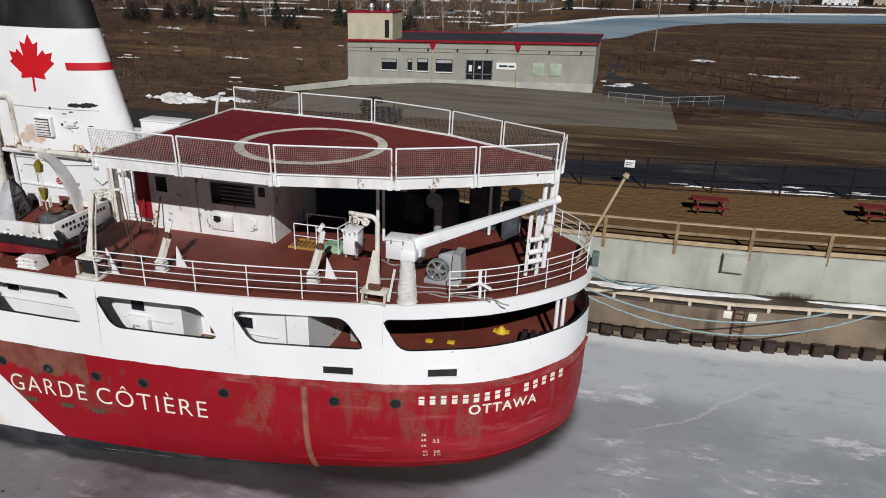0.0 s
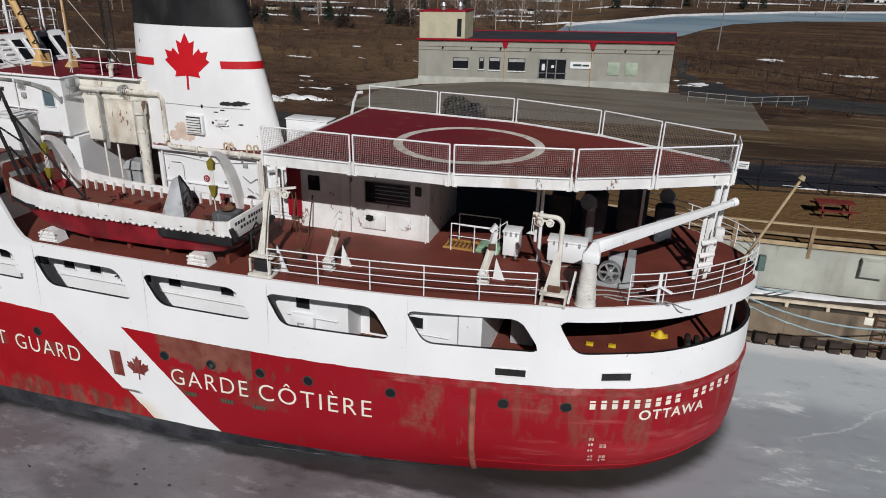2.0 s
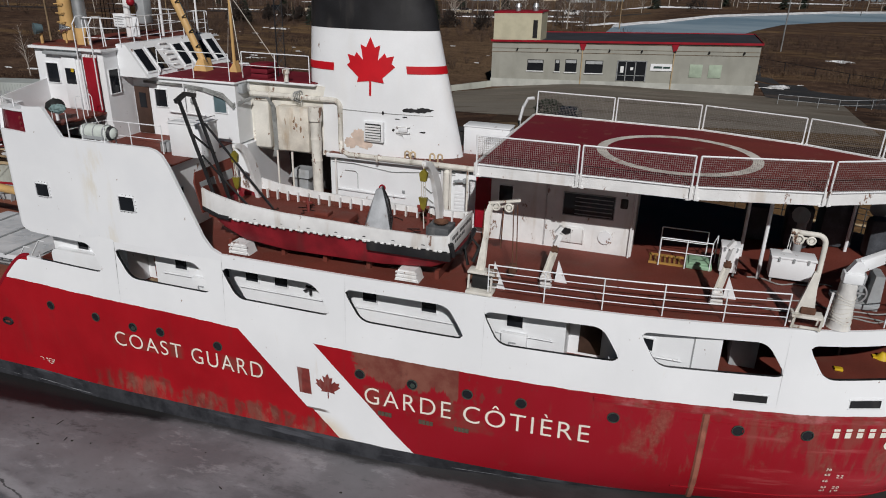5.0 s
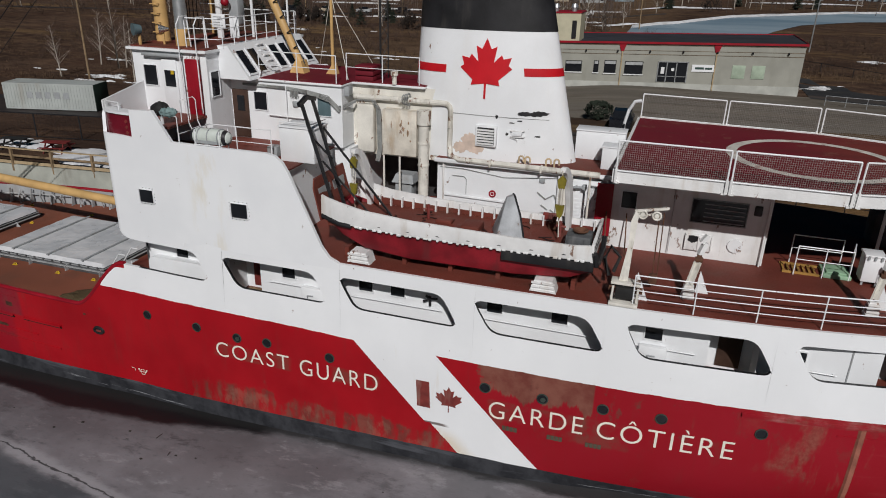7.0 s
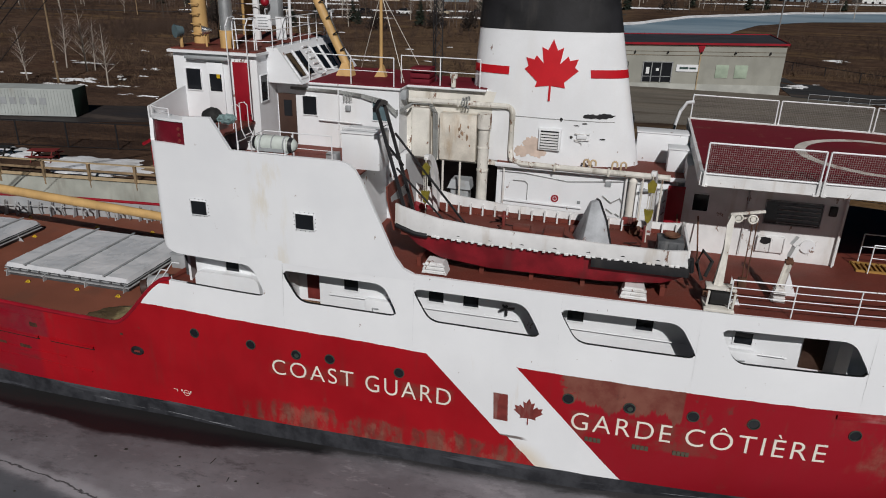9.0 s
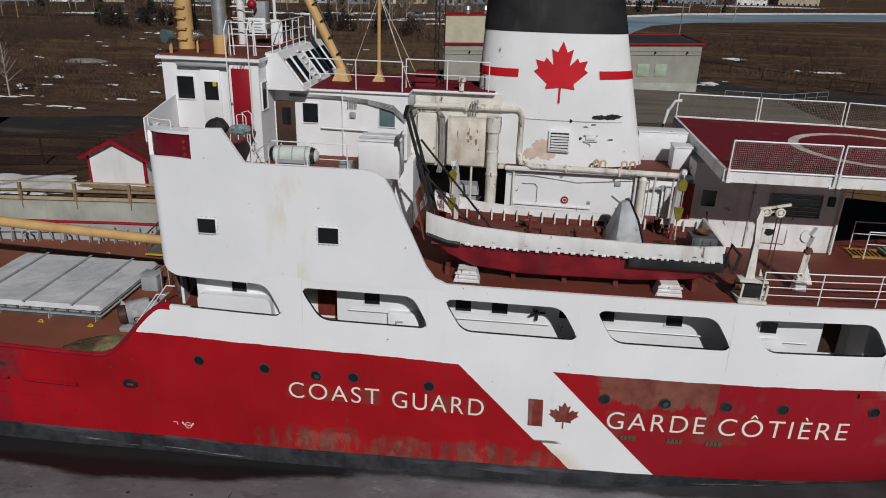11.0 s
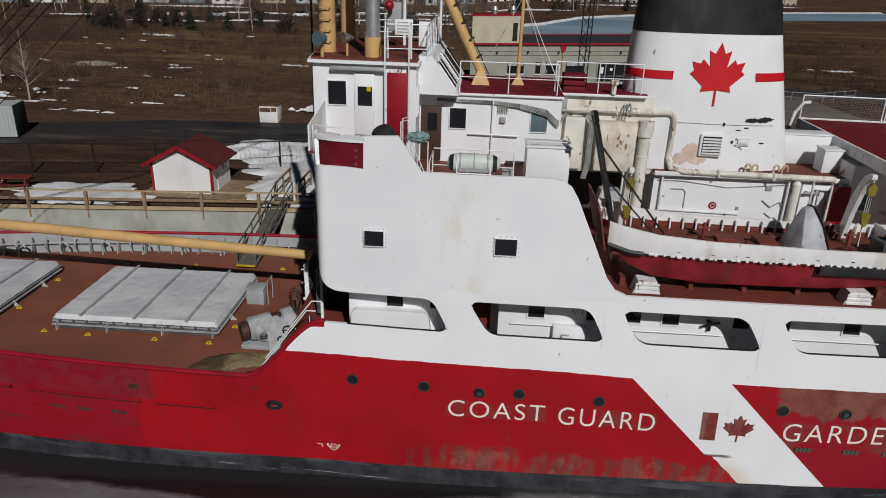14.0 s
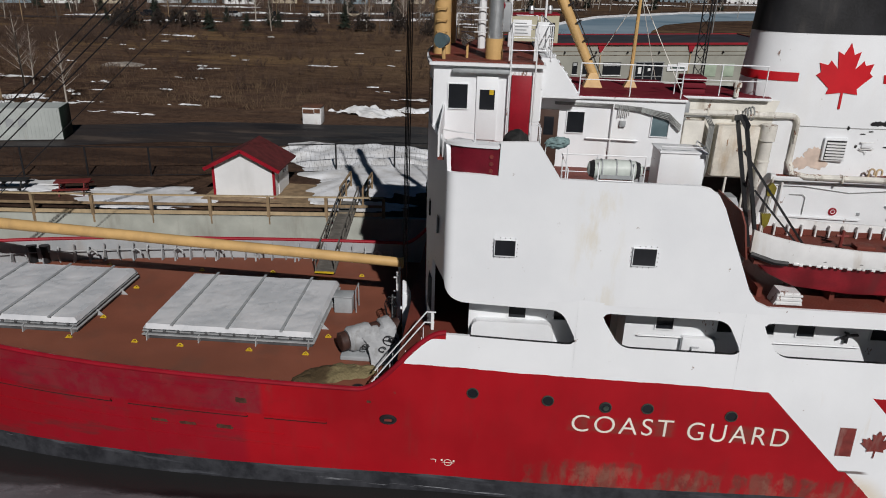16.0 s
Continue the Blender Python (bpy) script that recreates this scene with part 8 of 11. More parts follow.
def hatch(x0, x1, y0, y1, panels):
    t = thing("hatch_cover", ((x0 + x1) / 2, (y0 + y1) / 2, WELL), "cargo hatch under a pale grey tarpaulin", "hatch", "cargo hatches")
    bm = BM()
    box(bm, x0, x1, y0, y1, WELL, 3.12, 0.03)
    part("coaming", bm, DARK_STEEL, t, "dark grey steel coaming")
    bm = BM()
    nx, ny = 64, 44
    grid = []
    for i in range(nx + 1):
        row = []
        for j in range(ny + 1):
            u, v = i / nx, j / ny
            x, y = x0 - 0.04 + (x1 - x0 + 0.08) * u, y0 - 0.04 + (y1 - y0 + 0.08) * v
            e = min(u, 1 - u, v, 1 - v)
            z = 3.35 + 0.011 * noise.noise(Vector((x * 1.3, y * 1.3, 1))) + 0.016 * max(0, 0.07 - abs(noise.noise(Vector((x * 0.45 - y * 0.25, y * 0.7 + x * 0.3, 9))))) / 0.07 - 0.014 * max(0, 0.12 - abs(noise.noise(Vector((x * 0.9 + y * 0.5, y * 1.2 - x * 0.5, 5))))) / 0.12 + 0.003 * noise.noise(Vector((x * 4, y * 3, 5)))
            if e == 0:
                z = 3.17 + 0.022 * noise.noise(Vector((x * 3, y * 3, 2)))
            row.append(bm.verts.new((x, y, z)))
        grid.append(row)
    for i in range(nx):
        for j in range(ny):
            bm.faces.new((grid[i][j], grid[i + 1][j], grid[i + 1][j + 1], grid[i][j + 1])).smooth = True
    part("tarpaulin", bm, TARP, t, "pale wrinkled tarpaulin")
    for k in panels:
        bm = BM()
        x = x0 + (x1 - x0) * k
        box(bm, x - 0.05, x + 0.05, y0 - 0.06, y1 + 0.06, 3.37, 3.41)
        part("batten", bm, GREY, t, "grey hatch batten")
    bm = BM()
    for k in (0.02, 0.33, 0.67, 0.98):
        x = x0 + (x1 - x0) * k
        prism(bm, [(x - 0.015, y0, WELL), (x - 0.015, y0 - 0.2, WELL), (x - 0.015, y0 - 0.16, 3.0), (x - 0.015, y0, 3.06)], (0.03, 0, 0))
    for k in (0.3, 0.7):
        y = y0 + (y1 - y0) * k
        prism(bm, [(x1, y - 0.015, WELL), (x1 + 0.3, y - 0.015, WELL), (x1, y - 0.015, 3.06)], (0, 0.03, 0))
    pieces("bracket", bm, GREY_LIGHT, t)
    # flat bar ledge round the coaming, cleats and wedges along it
    for z, w, m in ((2.93, 0.09, GREY_LIGHT), (3.08, 0.06, GREY)):
        bm = BM()
        box(bm, x0 - w, x1 + w, y0 - w, y0 - 0.002, z, z + 0.035)
        box(bm, x0 - w, x1 + w, y1 + 0.002, y1 + w, z, z + 0.035)
        box(bm, x1 + 0.002, x1 + w, y0 - 0.001, y1 + 0.001, z, z + 0.035)
        box(bm, x0 - w, x0 - 0.002, y0 - 0.001, y1 + 0.001, z, z + 0.035)
        part("ledge", bm, m, t)
    bm = BM()
    for k in range(12):
        x = x0 + (x1 - x0) * (k + 0.5) / 12
        box(bm, x - 0.05, x + 0.05, y0 - 0.1, y0 - 0.062, 3.09, 3.2, 0.01)
    pieces("cleat", bm, DARK_STEEL, t)


hatch(-46.2, -39.72, -2.4, 2.45, (0.17, 0.5, 0.82))
hatch(-55.2, -48.95, -2.3, 2.6, (0.2, 0.52, 0.84))
for x, y in ((-49.05, -2.7), (-46.46, -2.75), (-44.66, -2.85), (-42.0, -2.9), (-39.85, -2.95), (-39.3, -1.57), (-48.6, 1.82), (-48.6, -1.0), (-46.5, 4.0), (-43.2, 4.2), (-39.0, 4.3), (-51, 4.1), (-52.3, -2.8)):
    bm = BM()
    tube(bm, [(x - 0.1, y, WELL + 0.015)] + arc((x, y, WELL + 0.02), (-1, 0, 0), (0, 0.55, 0.8), 0.08, 0, 180, 6), 0.02, 6)
    box(bm, x - 0.12, x + 0.12, y - 0.05, y + 0.04, WELL, WELL + 0.025)
    solid("pad_eye", bm, YELLOW, "yellow lashing ring on the well deck", "pad eye", "lashing rings")
t = thing("deck_locker", (-39.2, 0.85, WELL), "grey steel box beside the hatch", "locker", "deck lockers")
bm = BM()
box(bm, -39.5, -38.75, 0.5, 1.12, WELL, 3.46, 0.03)
part("body", bm, GREY, t)
bm = BM()
box(bm, -39.53, -38.72, 0.47, 1.15, 3.46, 3.52, 0.015)
part("lid", bm, GREY, t)
bm = BM()
tube(bm, [(-38.6, 0.62, WELL), (-38.6, 0.62, 3.8), (-38.6, 1.3, 3.8), (-38.6, 1.3, WELL)], 0.025, 5)
part("handle", bm, GREY, t)
# windlass under a torn canvas
t = thing("windlass", (-37.4, -2.6, WELL), "grey canvas-wrapped cargo winch with brown drum ends", "winch")
CANVAS = paint("grey_canvas", (0.36, 0.37, 0.38), 0.8, vary=0.2, size=0.3, dirt=(0.18, 0.17, 0.15), relief=1.0)
DRUM = paint("brown_drum", (0.055, 0.026, 0.02), 0.6, vary=0.3, size=0.3)
A, B = Vector((-38.55, -3.0, 3.38)), Vector((-36.5, -1.75, 3.55))
for name, u0, u1, r0, r1, m in (("drum_end", 0.0, 0.13, 0.36, 0.36, DRUM), ("wrapping", 0.13, 0.5, 0.46, 0.5, CANVAS), ("drum", 0.5, 0.66, 0.4, 0.4, DRUM), ("wrapping", 0.66, 0.86, 0.48, 0.5, CANVAS), ("drum_end", 0.86, 1.0, 0.34, 0.32, DRUM)):
    bm = BM()
    rows = []
    d = (B - A).normalized()
    e1 = d.cross(Vector((0, 0, 1))).normalized()
    e2 = e1.cross(d)
    n = 9
    for i in range(n + 1):
        u = u0 + (u1 - u0) * i / n
        r = (r0 + (r1 - r0) * i / n) * (0.86 if i in (0, n) else 1.0)
        row = []
        for a in np.linspace(0, math.tau, 28, endpoint=False):
            rr = r * (1 + (0.1 * noise.noise(Vector((math.cos(a) * 2, math.sin(a) * 2, u * 9))) if m is CANVAS else 0))
            row.append(bm.verts.new(A.lerp(B, u) + (e1 * math.cos(a) + e2 * math.sin(a)) * rr))
        rows.append(row)
    for p, q in zip(rows, rows[1:]):
        for i in range(28):
            bm.faces.new((p[i], p[(i + 1) % 28], q[(i + 1) % 28], q[i])).smooth = True
    bm.faces.new(rows[0])
    bm.faces.new(rows[-1])
    part(name, bm, m, t, "grey canvas wrapping" if m is CANVAS else "brown drum")
# canvas apron hanging from the drum over the gears
bm = BM()
rows = []
for i in range(19):
    v = i / 18
    row = []
    for j in range(23):
        u = 0.36 + 0.54 * j / 22
        p = A.lerp(B, u) + Vector((0.42, -0.65, 0)) * (v * 1.35) + Vector((0, -0.22, 0.36))
        p.z = max(WELL + 0.03, p.z - 1.15 * v ** 1.5)
        row.append(bm.verts.new(p + 0.09 * noise.noise_vector(Vector((u * 6, v * 4, 1))) + 0.035 * noise.noise_vector(Vector((u * 17, v * 11, 4)))))
    rows.append(row)
for p, q in zip(rows, rows[1:]):
    for i in range(22):
        bm.faces.new((p[i], p[i + 1], q[i + 1], q[i])).smooth = True
cover = part("gear_cover", bm, CANVAS, t, "torn grey canvas over the gears")
cover.modifiers.new("thickness", "SOLIDIFY").thickness = 0.02
bm = BM()
for k, (u, v) in enumerate(((0.3, 0.2), (0.55, 0.75), (0.75, 0.3))):
    p = A.lerp(B, u) + Vector((0.4, -0.62, 0.1)) * (1 + v * 0.3) + Vector((0, -0.15, 0.05 - v * 0.45))
    tube(bm, arc(p, (1, 0.3, 0), (0, -0.2, 1), 0.12, 0, 300, 12), 0.022, 5)
pieces("lashing", bm, BLACK, t)
bm = BM()
box(bm, -38.5, -36.5, -3.2, -1.7, WELL, WELL + 0.18, 0.03)
part("bed", bm, GREY, t)
bm = BM()
for i in range(14):
    a, b = math.tau * i / 14, math.tau * (i + 1) / 14
    rod(bm, (-36.75 + math.cos(a) * 0.2, -2.9, 3.5 + math.sin(a) * 0.2), (-36.75 + math.cos(b) * 0.2, -2.9, 3.5 + math.sin(b) * 0.2), 0.022, n=5)
rod(bm, (-36.95, -2.9, 3.5), (-36.55, -2.9, 3.5), 0.018, n=5)
rod(bm, (-36.75, -2.9, 3.5), (-36.75, -2.5, 3.5), 0.03, n=6)
part("hand_wheel", bm, BLACK, t)
# crumpled sheet lying on the deck
SHEET, nt, bs = surface("khaki_canvas", 0.85)
tc = nt.nodes.new("ShaderNodeTexCoord")
sp = nt.nodes.new("ShaderNodeSeparateXYZ")
nt.links.new(tc.outputs["Object"], sp.inputs[0])
a1, a2 = fuzz(nt, 0.5, 5), fuzz(nt, 0.09, 4)
worn = calc(nt, "ADD", ramp(nt, sp.outputs[0], -39.2, -38.1), calc(nt, "MULTIPLY", calc(nt, "SUBTRACT", a1, 0.5), 1.5))
c = mix(nt, ramp(nt, worn, 0.35, 0.75), (0.07, 0.047, 0.022), (0.19, 0.155, 0.078))
c = mix(nt, ramp(nt, a2, 0.5, 0.75, 0, 0.5), c, (0.07, 0.05, 0.025))
nt.links.new(c, bs.inputs["Base Color"])
bump(nt, bs, calc(nt, "ADD", a1, a2), 0.8, 0.05)
bm = BM()
P = [Vector(p) for p in ((-39.85, -4.95, 0), (-39.2, -4.45, 0), (-38.4, -4.05, 0), (-37.7, -3.95, 0), (-37.05, -3.75, 0))]
rows = []
for i in range(41):
    u = i / 40 * 3.999
    k = int(u)
    p = P[k].lerp(P[k + 1], u - k)
    w = 0.16 + 0.42 * math.sin(math.pi * (i / 40) ** 0.8) ** 0.7
    row = []
    for j in range(19):
        v = j / 18 * 2 - 1
        q = p + Vector((-0.35, 0.9, 0)).normalized() * v * w * (1 + 0.35 * noise.noise(Vector((u * 2, v, 3))))
        h = (0.14 + 0.12 * noise.noise(Vector((u * 1.6, v * 1.5, 8)))) * (1 - abs(v) ** 3) + 0.07 * abs(noise.noise(Vector((u * 4.0 + v, v * 4, 2))))
        row.append(bm.verts.new((q.x, q.y, WELL + 0.01 + max(0, h * (1 if 0 < i < 40 else 0.2)))))
    rows.append(row)
for p, q in zip(rows, rows[1:]):
    for i in range(18):
        bm.faces.new((p[i], p[i + 1], q[i + 1], q[i])).smooth = True
solid("crumpled_canvas", bm, SHEET, "crumpled khaki canvas sheet on the well deck", "canvas")
# boom over the well deck, on a crutch
t = thing("cargo_boom", (-36.7, 0.3, WELL), "long buff cargo boom lying over the well deck", "boom")
bm = BM()
tube(bm, [(-36.7, 0.3, 5.27), (-37.2, 0.3, 5.3), (-42, 0.3, 5.55), (-48, 0.3, 5.86), (-54, 0.3, 6.15), (-60, 0.3, 6.4)], 0.19, 16, 0.24)
part("spar", bm, BUFF, t)
bm = BM()
rod(bm, (-36.66, 0.3, 5.26), (-36.6, 0.3, 5.26), 0.22, n=16)
part("end_cap", bm, BUFF, t)
bm = BM()
bar_box(bm, (-36.75, 0.2, WELL), (-36.78, 0.2, 4.9), 0.14, 0.16)
tube(bm, [(-36.78, -0.02, 4.95), (-36.78, 0.0, 4.86), (-36.78, 0.3, 4.82), (-36.78, 0.6, 4.86), (-36.78, 0.62, 5.2)], 0.05, 6)
for z in (3.4, 4.1, 4.7):
    rod(bm, (-36.8, 0.1, z), (-36.95, 0.1, z), 0.03, n=6)
part("crutch", bm, WHITE, t, "white boom crutch")
bm = BM()
box(bm, -36.42, -36.12, -1.5, -1.22, WELL, 4.75, 0.03)
prism(bm, [(-36.42, -1.43, 4.748), (-36.12, -1.43, 4.748), (-36.3, -1.43, 5.2), (-36.42, -1.43, 5.25)], (0, 0.14, 0))
rod(bm, (-36.5, -1.36, 4.1), (-36.3, -1.36, 4.1), 0.07, n=10)
solid("standing_post", bm, WHITE, "white steel post with a pointed head by the boom", "post")
t = thing("cable_stand", (-36.85, -1.1, WELL), "dark pipe stand hung with cable loops", "stand")
bm = BM()
rod(bm, (-36.85, -1.1, WELL), (-36.85, -1.1, 4.5), 0.035, n=8)
rod(bm, (-37.0, -1.1, 4.4), (-36.7, -1.1, 4.4), 0.03, n=6)
box(bm, -37.0, -36.7, -1.25, -0.95, WELL, WELL + 0.04)
part("pipe", bm, DARK_STEEL, t)
bm = BM()
for k in range(3):
    tube(bm, [(-36.9 + 0.24 * math.sin(a) * (1 - 0.15 * k), -1.16 - 0.03 * k, 4.05 - 0.12 * k + 0.4 * math.cos(a)) for a in np.linspace(0, 6.283, 19)], 0.018, 5)
pieces("cable_loop", bm, BLACK, t)
# ladder up to the deckhouse from the well deck
t = thing("deck_ladder", (-36.2, -5.3, WELL), "thin white ladder rails beside the bulwark", "ladder")
bm = BM()
for y in (-5.9, -5.2):
    tube(bm, [(-36.9, y, WELL + 0.9), (-35.2, y, MAIN + 1.1), (-34.9, y, MAIN + 1.1)], 0.025, 5)
    tube(bm, [(-36.9, y, WELL), (-35.0, y, MAIN)], 0.03, 5)
    for k in range(4):
        rod(bm, (-36.8 + k * 0.5, y, WELL + 0.2 + k * 0.57), (-36.8 + k * 0.5, y, WELL + 1.1 + k * 0.52), 0.015, n=5)
pieces("handrail", bm, WHITE, t)
bm = BM()
for k in range(7):
    box(bm, -36.8 + k * 0.27, -36.58 + k * 0.27, -5.9, -5.2, WELL + 0.25 + k * 0.29, WELL + 0.28 + k * 0.29)
pieces("tread", bm, GREY, t)
bm = BM()
bmesh.ops.create_icosphere(bm, subdivisions=3, radius=0.36, matrix=Matrix.Translation((-35.62, -3.35, 4.12)))
solid("buoy", bm, PALE_TIMBER, "round buff float by the front bulkhead", "buoy")
# starboard bulwark frames and gear
for k in range(15):
    x = -56 + k * 1.3
    w = half(x)
    bm = BM()
    tube(bm, [(x, w - 0.2, WELL), (x, w - 0.35, WELL + 0.5), (x, w - 0.2, 3.55)], 0.04, 6)
    part("bulwark_stay", bm, GREY_LIGHT, ship)
    bm = BM()
    xo, wo = x + 0.65, half(x + 0.65) - 0.115
    prism(bm, [(xo - 0.02, wo, WELL), (xo - 0.02, wo - 0.26, WELL), (xo - 0.02, wo - 0.1, 3.6), (xo - 0.02, wo, 3.6)], (0.04, 0, 0))
    part("bulwark_bracket", bm, INNER_GREY, ship)
bm = BM()
tube(bm, [(x, half(x) - 0.2, 3.3) for x in np.linspace(-56, -37.6, 20)], 0.028, 5)
part("bulwark_pipe", bm, GREY_LIGHT, ship)
bm = BM()
for k in range(8):
    x = -52 + k * 1.9
    tube(bm, [(x, half(x) - 0.45, WELL)] + [(x, half(x) - 0.45, WELL + 0.55)] + [(x + 0.2, half(x) - 0.45, WELL + 0.7), (x + 0.4, half(x) - 0.45, WELL + 0.55), (x + 0.4, half(x) - 0.45, WELL + 0.4)], 0.05, 6)
pieces("vent_pipe", bm, GREY_LIGHT, ship, "goose-neck vent pipes along the bulwark")
bm = BM()
for x in (-54.6, -54.0):
    rod(bm, (x, 4.0, WELL), (x, 4.0, WELL + 0.8), 0.17, n=12)
    rod(bm, (x, 4.0, WELL + 0.8), (x, 4.0, WELL + 0.88), 0.22, n=12)
solid("mooring_bitts", bm, BLACK, "black double mooring bitts on the well deck", "bitts")
for x, y in ((-38.33, -5.35), (-37.5, -5.2)):
    bm = BM()
    rod(bm, (x, y, WELL), (x, y, WELL + 0.1), 0.26, 0.24, n=20)
    rod(bm, (x, y, WELL + 0.1), (x, y, WELL + 0.22), 0.17, 0.2, n=20)
    solid("deck_roller", bm, BLACK, "dark round fairlead roller by the bulwark", "fairlead", "fairlead rollers")
# stays from the foremast down to the well deck
t = thing("rigging", (-58, 1.5, WELL), "dark wire stays running from the masts to the bow", "rigging")
bm = BM()
for y, o in ((0.9, 0.0), (1.2, 0.3), (1.5, 0.67), (1.9, 0.95)):
    rod(bm, (-36.0 + o, y, 24.7), (-59.8 + o, y, 4.25), 0.026, n=4, caps=False)
rod(bm, (-39.0, 1.5, 19.85), (-57.0, 1.5, 4.05), 0.018, n=4, caps=False)
part("stay_wire", bm, FENCE_BLACK, t)
t = thing("rigging", (-35.5, 2.2, 10), "vertical wires in front of the wheelhouse", "rigging")
bm = BM()
for k, y in enumerate((1.6, 1.9, 2.3, 2.7)):
    rod(bm, (-36.6 - 0.1 * k, y, WELL), (-36.4 - 0.1 * k, y, 21), 0.022, n=4, caps=False)
part("stay_wire", bm, FENCE_BLACK, t)

# small gear under the stern opening
bm = BM()
bmesh.ops.create_cone(bm, segments=12, radius1=0.24, radius2=0.06, depth=0.22, cap_ends=True, matrix=Matrix.Translation((-3.21, -1.25, MAIN + 0.11)))
box(bm, -3.5, -2.92, -1.36, -1.14, MAIN, MAIN + 0.05)
solid("marker_cone", bm, YELLOW, "small yellow marker cone on the deck under the stern opening", "cone")
for x, y in ((-5.53, -2.73), (-4.77, -2.6)):
    bm = BM()
    box(bm, x - 0.13, x + 0.13, y - 0.1, y + 0.1, MAIN, MAIN + 0.08, 0.02)
    solid("yellow_pad", bm, YELLOW, "small yellow pad bolted to the stern deck", "pad", "yellow pads")
for x, y in ((-1.25, -1.95), (-1.05, -1.7), (-4.6, -1.5)):
    bm = BM()
    rod(bm, (x, y, MAIN), (x, y, UPPER - 0.05), 0.07, n=10)
    part("stern_post", bm, WHITE if x > -2 else BLACK, ship)
bm = BM()
box(bm, -8.2, -7.4, -3.5, 3.5, MAIN, UPPER - 0.05)
part("after_bulkhead", bm, GREY, ship, "dark bulkhead under the after deck")
bm = BM()
for k in range(3):
    box(bm, -2.4 + k * 0.3, -2.2 + k * 0.3, -2.4, -1.6, MAIN, MAIN + 0.5, 0.08)
solid("coiled_gear", bm, BLACK, "dark coiled mooring gear inside the stern", "gear")

# ---- ice ----
def ground_z(x, y=0.0):
    """Height of the shore; the lawn and road abaft the ship rise a little."""
    t = min(1, max(0, (x + 36) / 18))
    rise = 0.028 * min(52, max(0, x + 12)) * min(1, max(0, (46 - y) / 20))
    return 3.4 + 1.3 * t * t * (3 - 2 * t) + rise


def ice_z(x):
    """The ship trims by the stern: the ice falls away towards the bow."""
    return 0.03 * (min(40, max(-62, x)) + 32)


ICE_M, nt, bs = surface("lake_ice", 0.4)
tc = nt.nodes.new("ShaderNodeTexCoord")
sp = nt.nodes.new("ShaderNodeSeparateXYZ")
nt.links.new(tc.outputs["Object"], sp.inputs[0])
x, y = sp.outputs[0], sp.outputs[1]
big, mid, fine, crack = fuzz(nt, 9, 6, (1, 1, 1), 0.6), fuzz(nt, 2.4, 7, (0.55, 1, 1), 0.65), fuzz(nt, 0.25, 6, (0.6, 1, 1), 0.7), fuzz(nt, 5, 8, (0.4, 1, 1), 0.75)
mottle, wisp = fuzz(nt, 0.9, 8, (0.42, 1, 1), 0.74), fuzz(nt, 2.2, 9, (0.4, 1, 1), 0.76)
# grey thawing ice along the ship, with darker blots and pale streaks
c = mix(nt, ramp(nt, big, 0.35, 0.65), (0.125, 0.122, 0.132), (0.2, 0.194, 0.207))
c = mix(nt, ramp(nt, mid, 0.42, 0.68, 0, 0.7), c, (0.275, 0.268, 0.287))
c = mix(nt, ramp(nt, mottle, 0.54, 0.66, 0, 0.55), c, (0.07, 0.068, 0.073))
c = mix(nt, ramp(nt, mottle, 0.44, 0.34, 0, 0.5), c, (0.34, 0.335, 0.35))
c = mix(nt, ramp(nt, crack, 0.58, 0.63, 0, 0.6), c, (0.06, 0.06, 0.065))
c = mix(nt, ramp(nt, fine, 0.55, 0.75, 0, 0.45), c, (0.08, 0.078, 0.082))
# blue-grey and clearer abaft the stern, white with snow along the piles
inner = calc(nt, "ADD", ramp(nt, y, -2.5, 5.0), calc(nt, "MULTIPLY", calc(nt, "SUBTRACT", big, 0.5), 1.7))
pale = mix(nt, ramp(nt, inner, 0.25, 0.8), (0.29, 0.315, 0.34), (0.47, 0.51, 0.535))
pale = mix(nt, ramp(nt, mid, 0.5, 0.72, 0, 0.5), pale, (0.47, 0.5, 0.515))
pale = mix(nt, ramp(nt, mottle, 0.52, 0.7, 0, 0.4), pale, (0.14, 0.155, 0.175))
pale = mix(nt, ramp(nt, wisp, 0.585, 0.65, 0, 0.75), pale, (0.68, 0.7, 0.71))
drift = calc(nt, "ADD", calc(nt, "SUBTRACT", y, calc(nt, "MULTIPLY", calc(nt, "MAXIMUM", calc(nt, "SUBTRACT", x, 5.0), 0.0), 0.1)), calc(nt, "MULTIPLY", calc(nt, "SUBTRACT", wisp, 0.5), 2.0))
pale = mix(nt, ramp(nt, drift, 5.6, 6.5, 0, 0.8), pale, (0.72, 0.73, 0.73))
out = calc(nt, "MULTIPLY", calc(nt, "SUBTRACT", fuzz(nt, 15, 6, (1, 1, 1), 0.6), 0.5), ramp(nt, y, -10.0, -18.0, 0.0, 46.0))
wx = calc(nt, "ADD", x, out)
clear = calc(nt, "ADD", ramp(nt, wx, -7.0, -0.5), calc(nt, "MULTIPLY", calc(nt, "SUBTRACT", big, 0.5), 1.0))
c = mix(nt, ramp(nt, clear, 0.35, 0.75), c, pale)
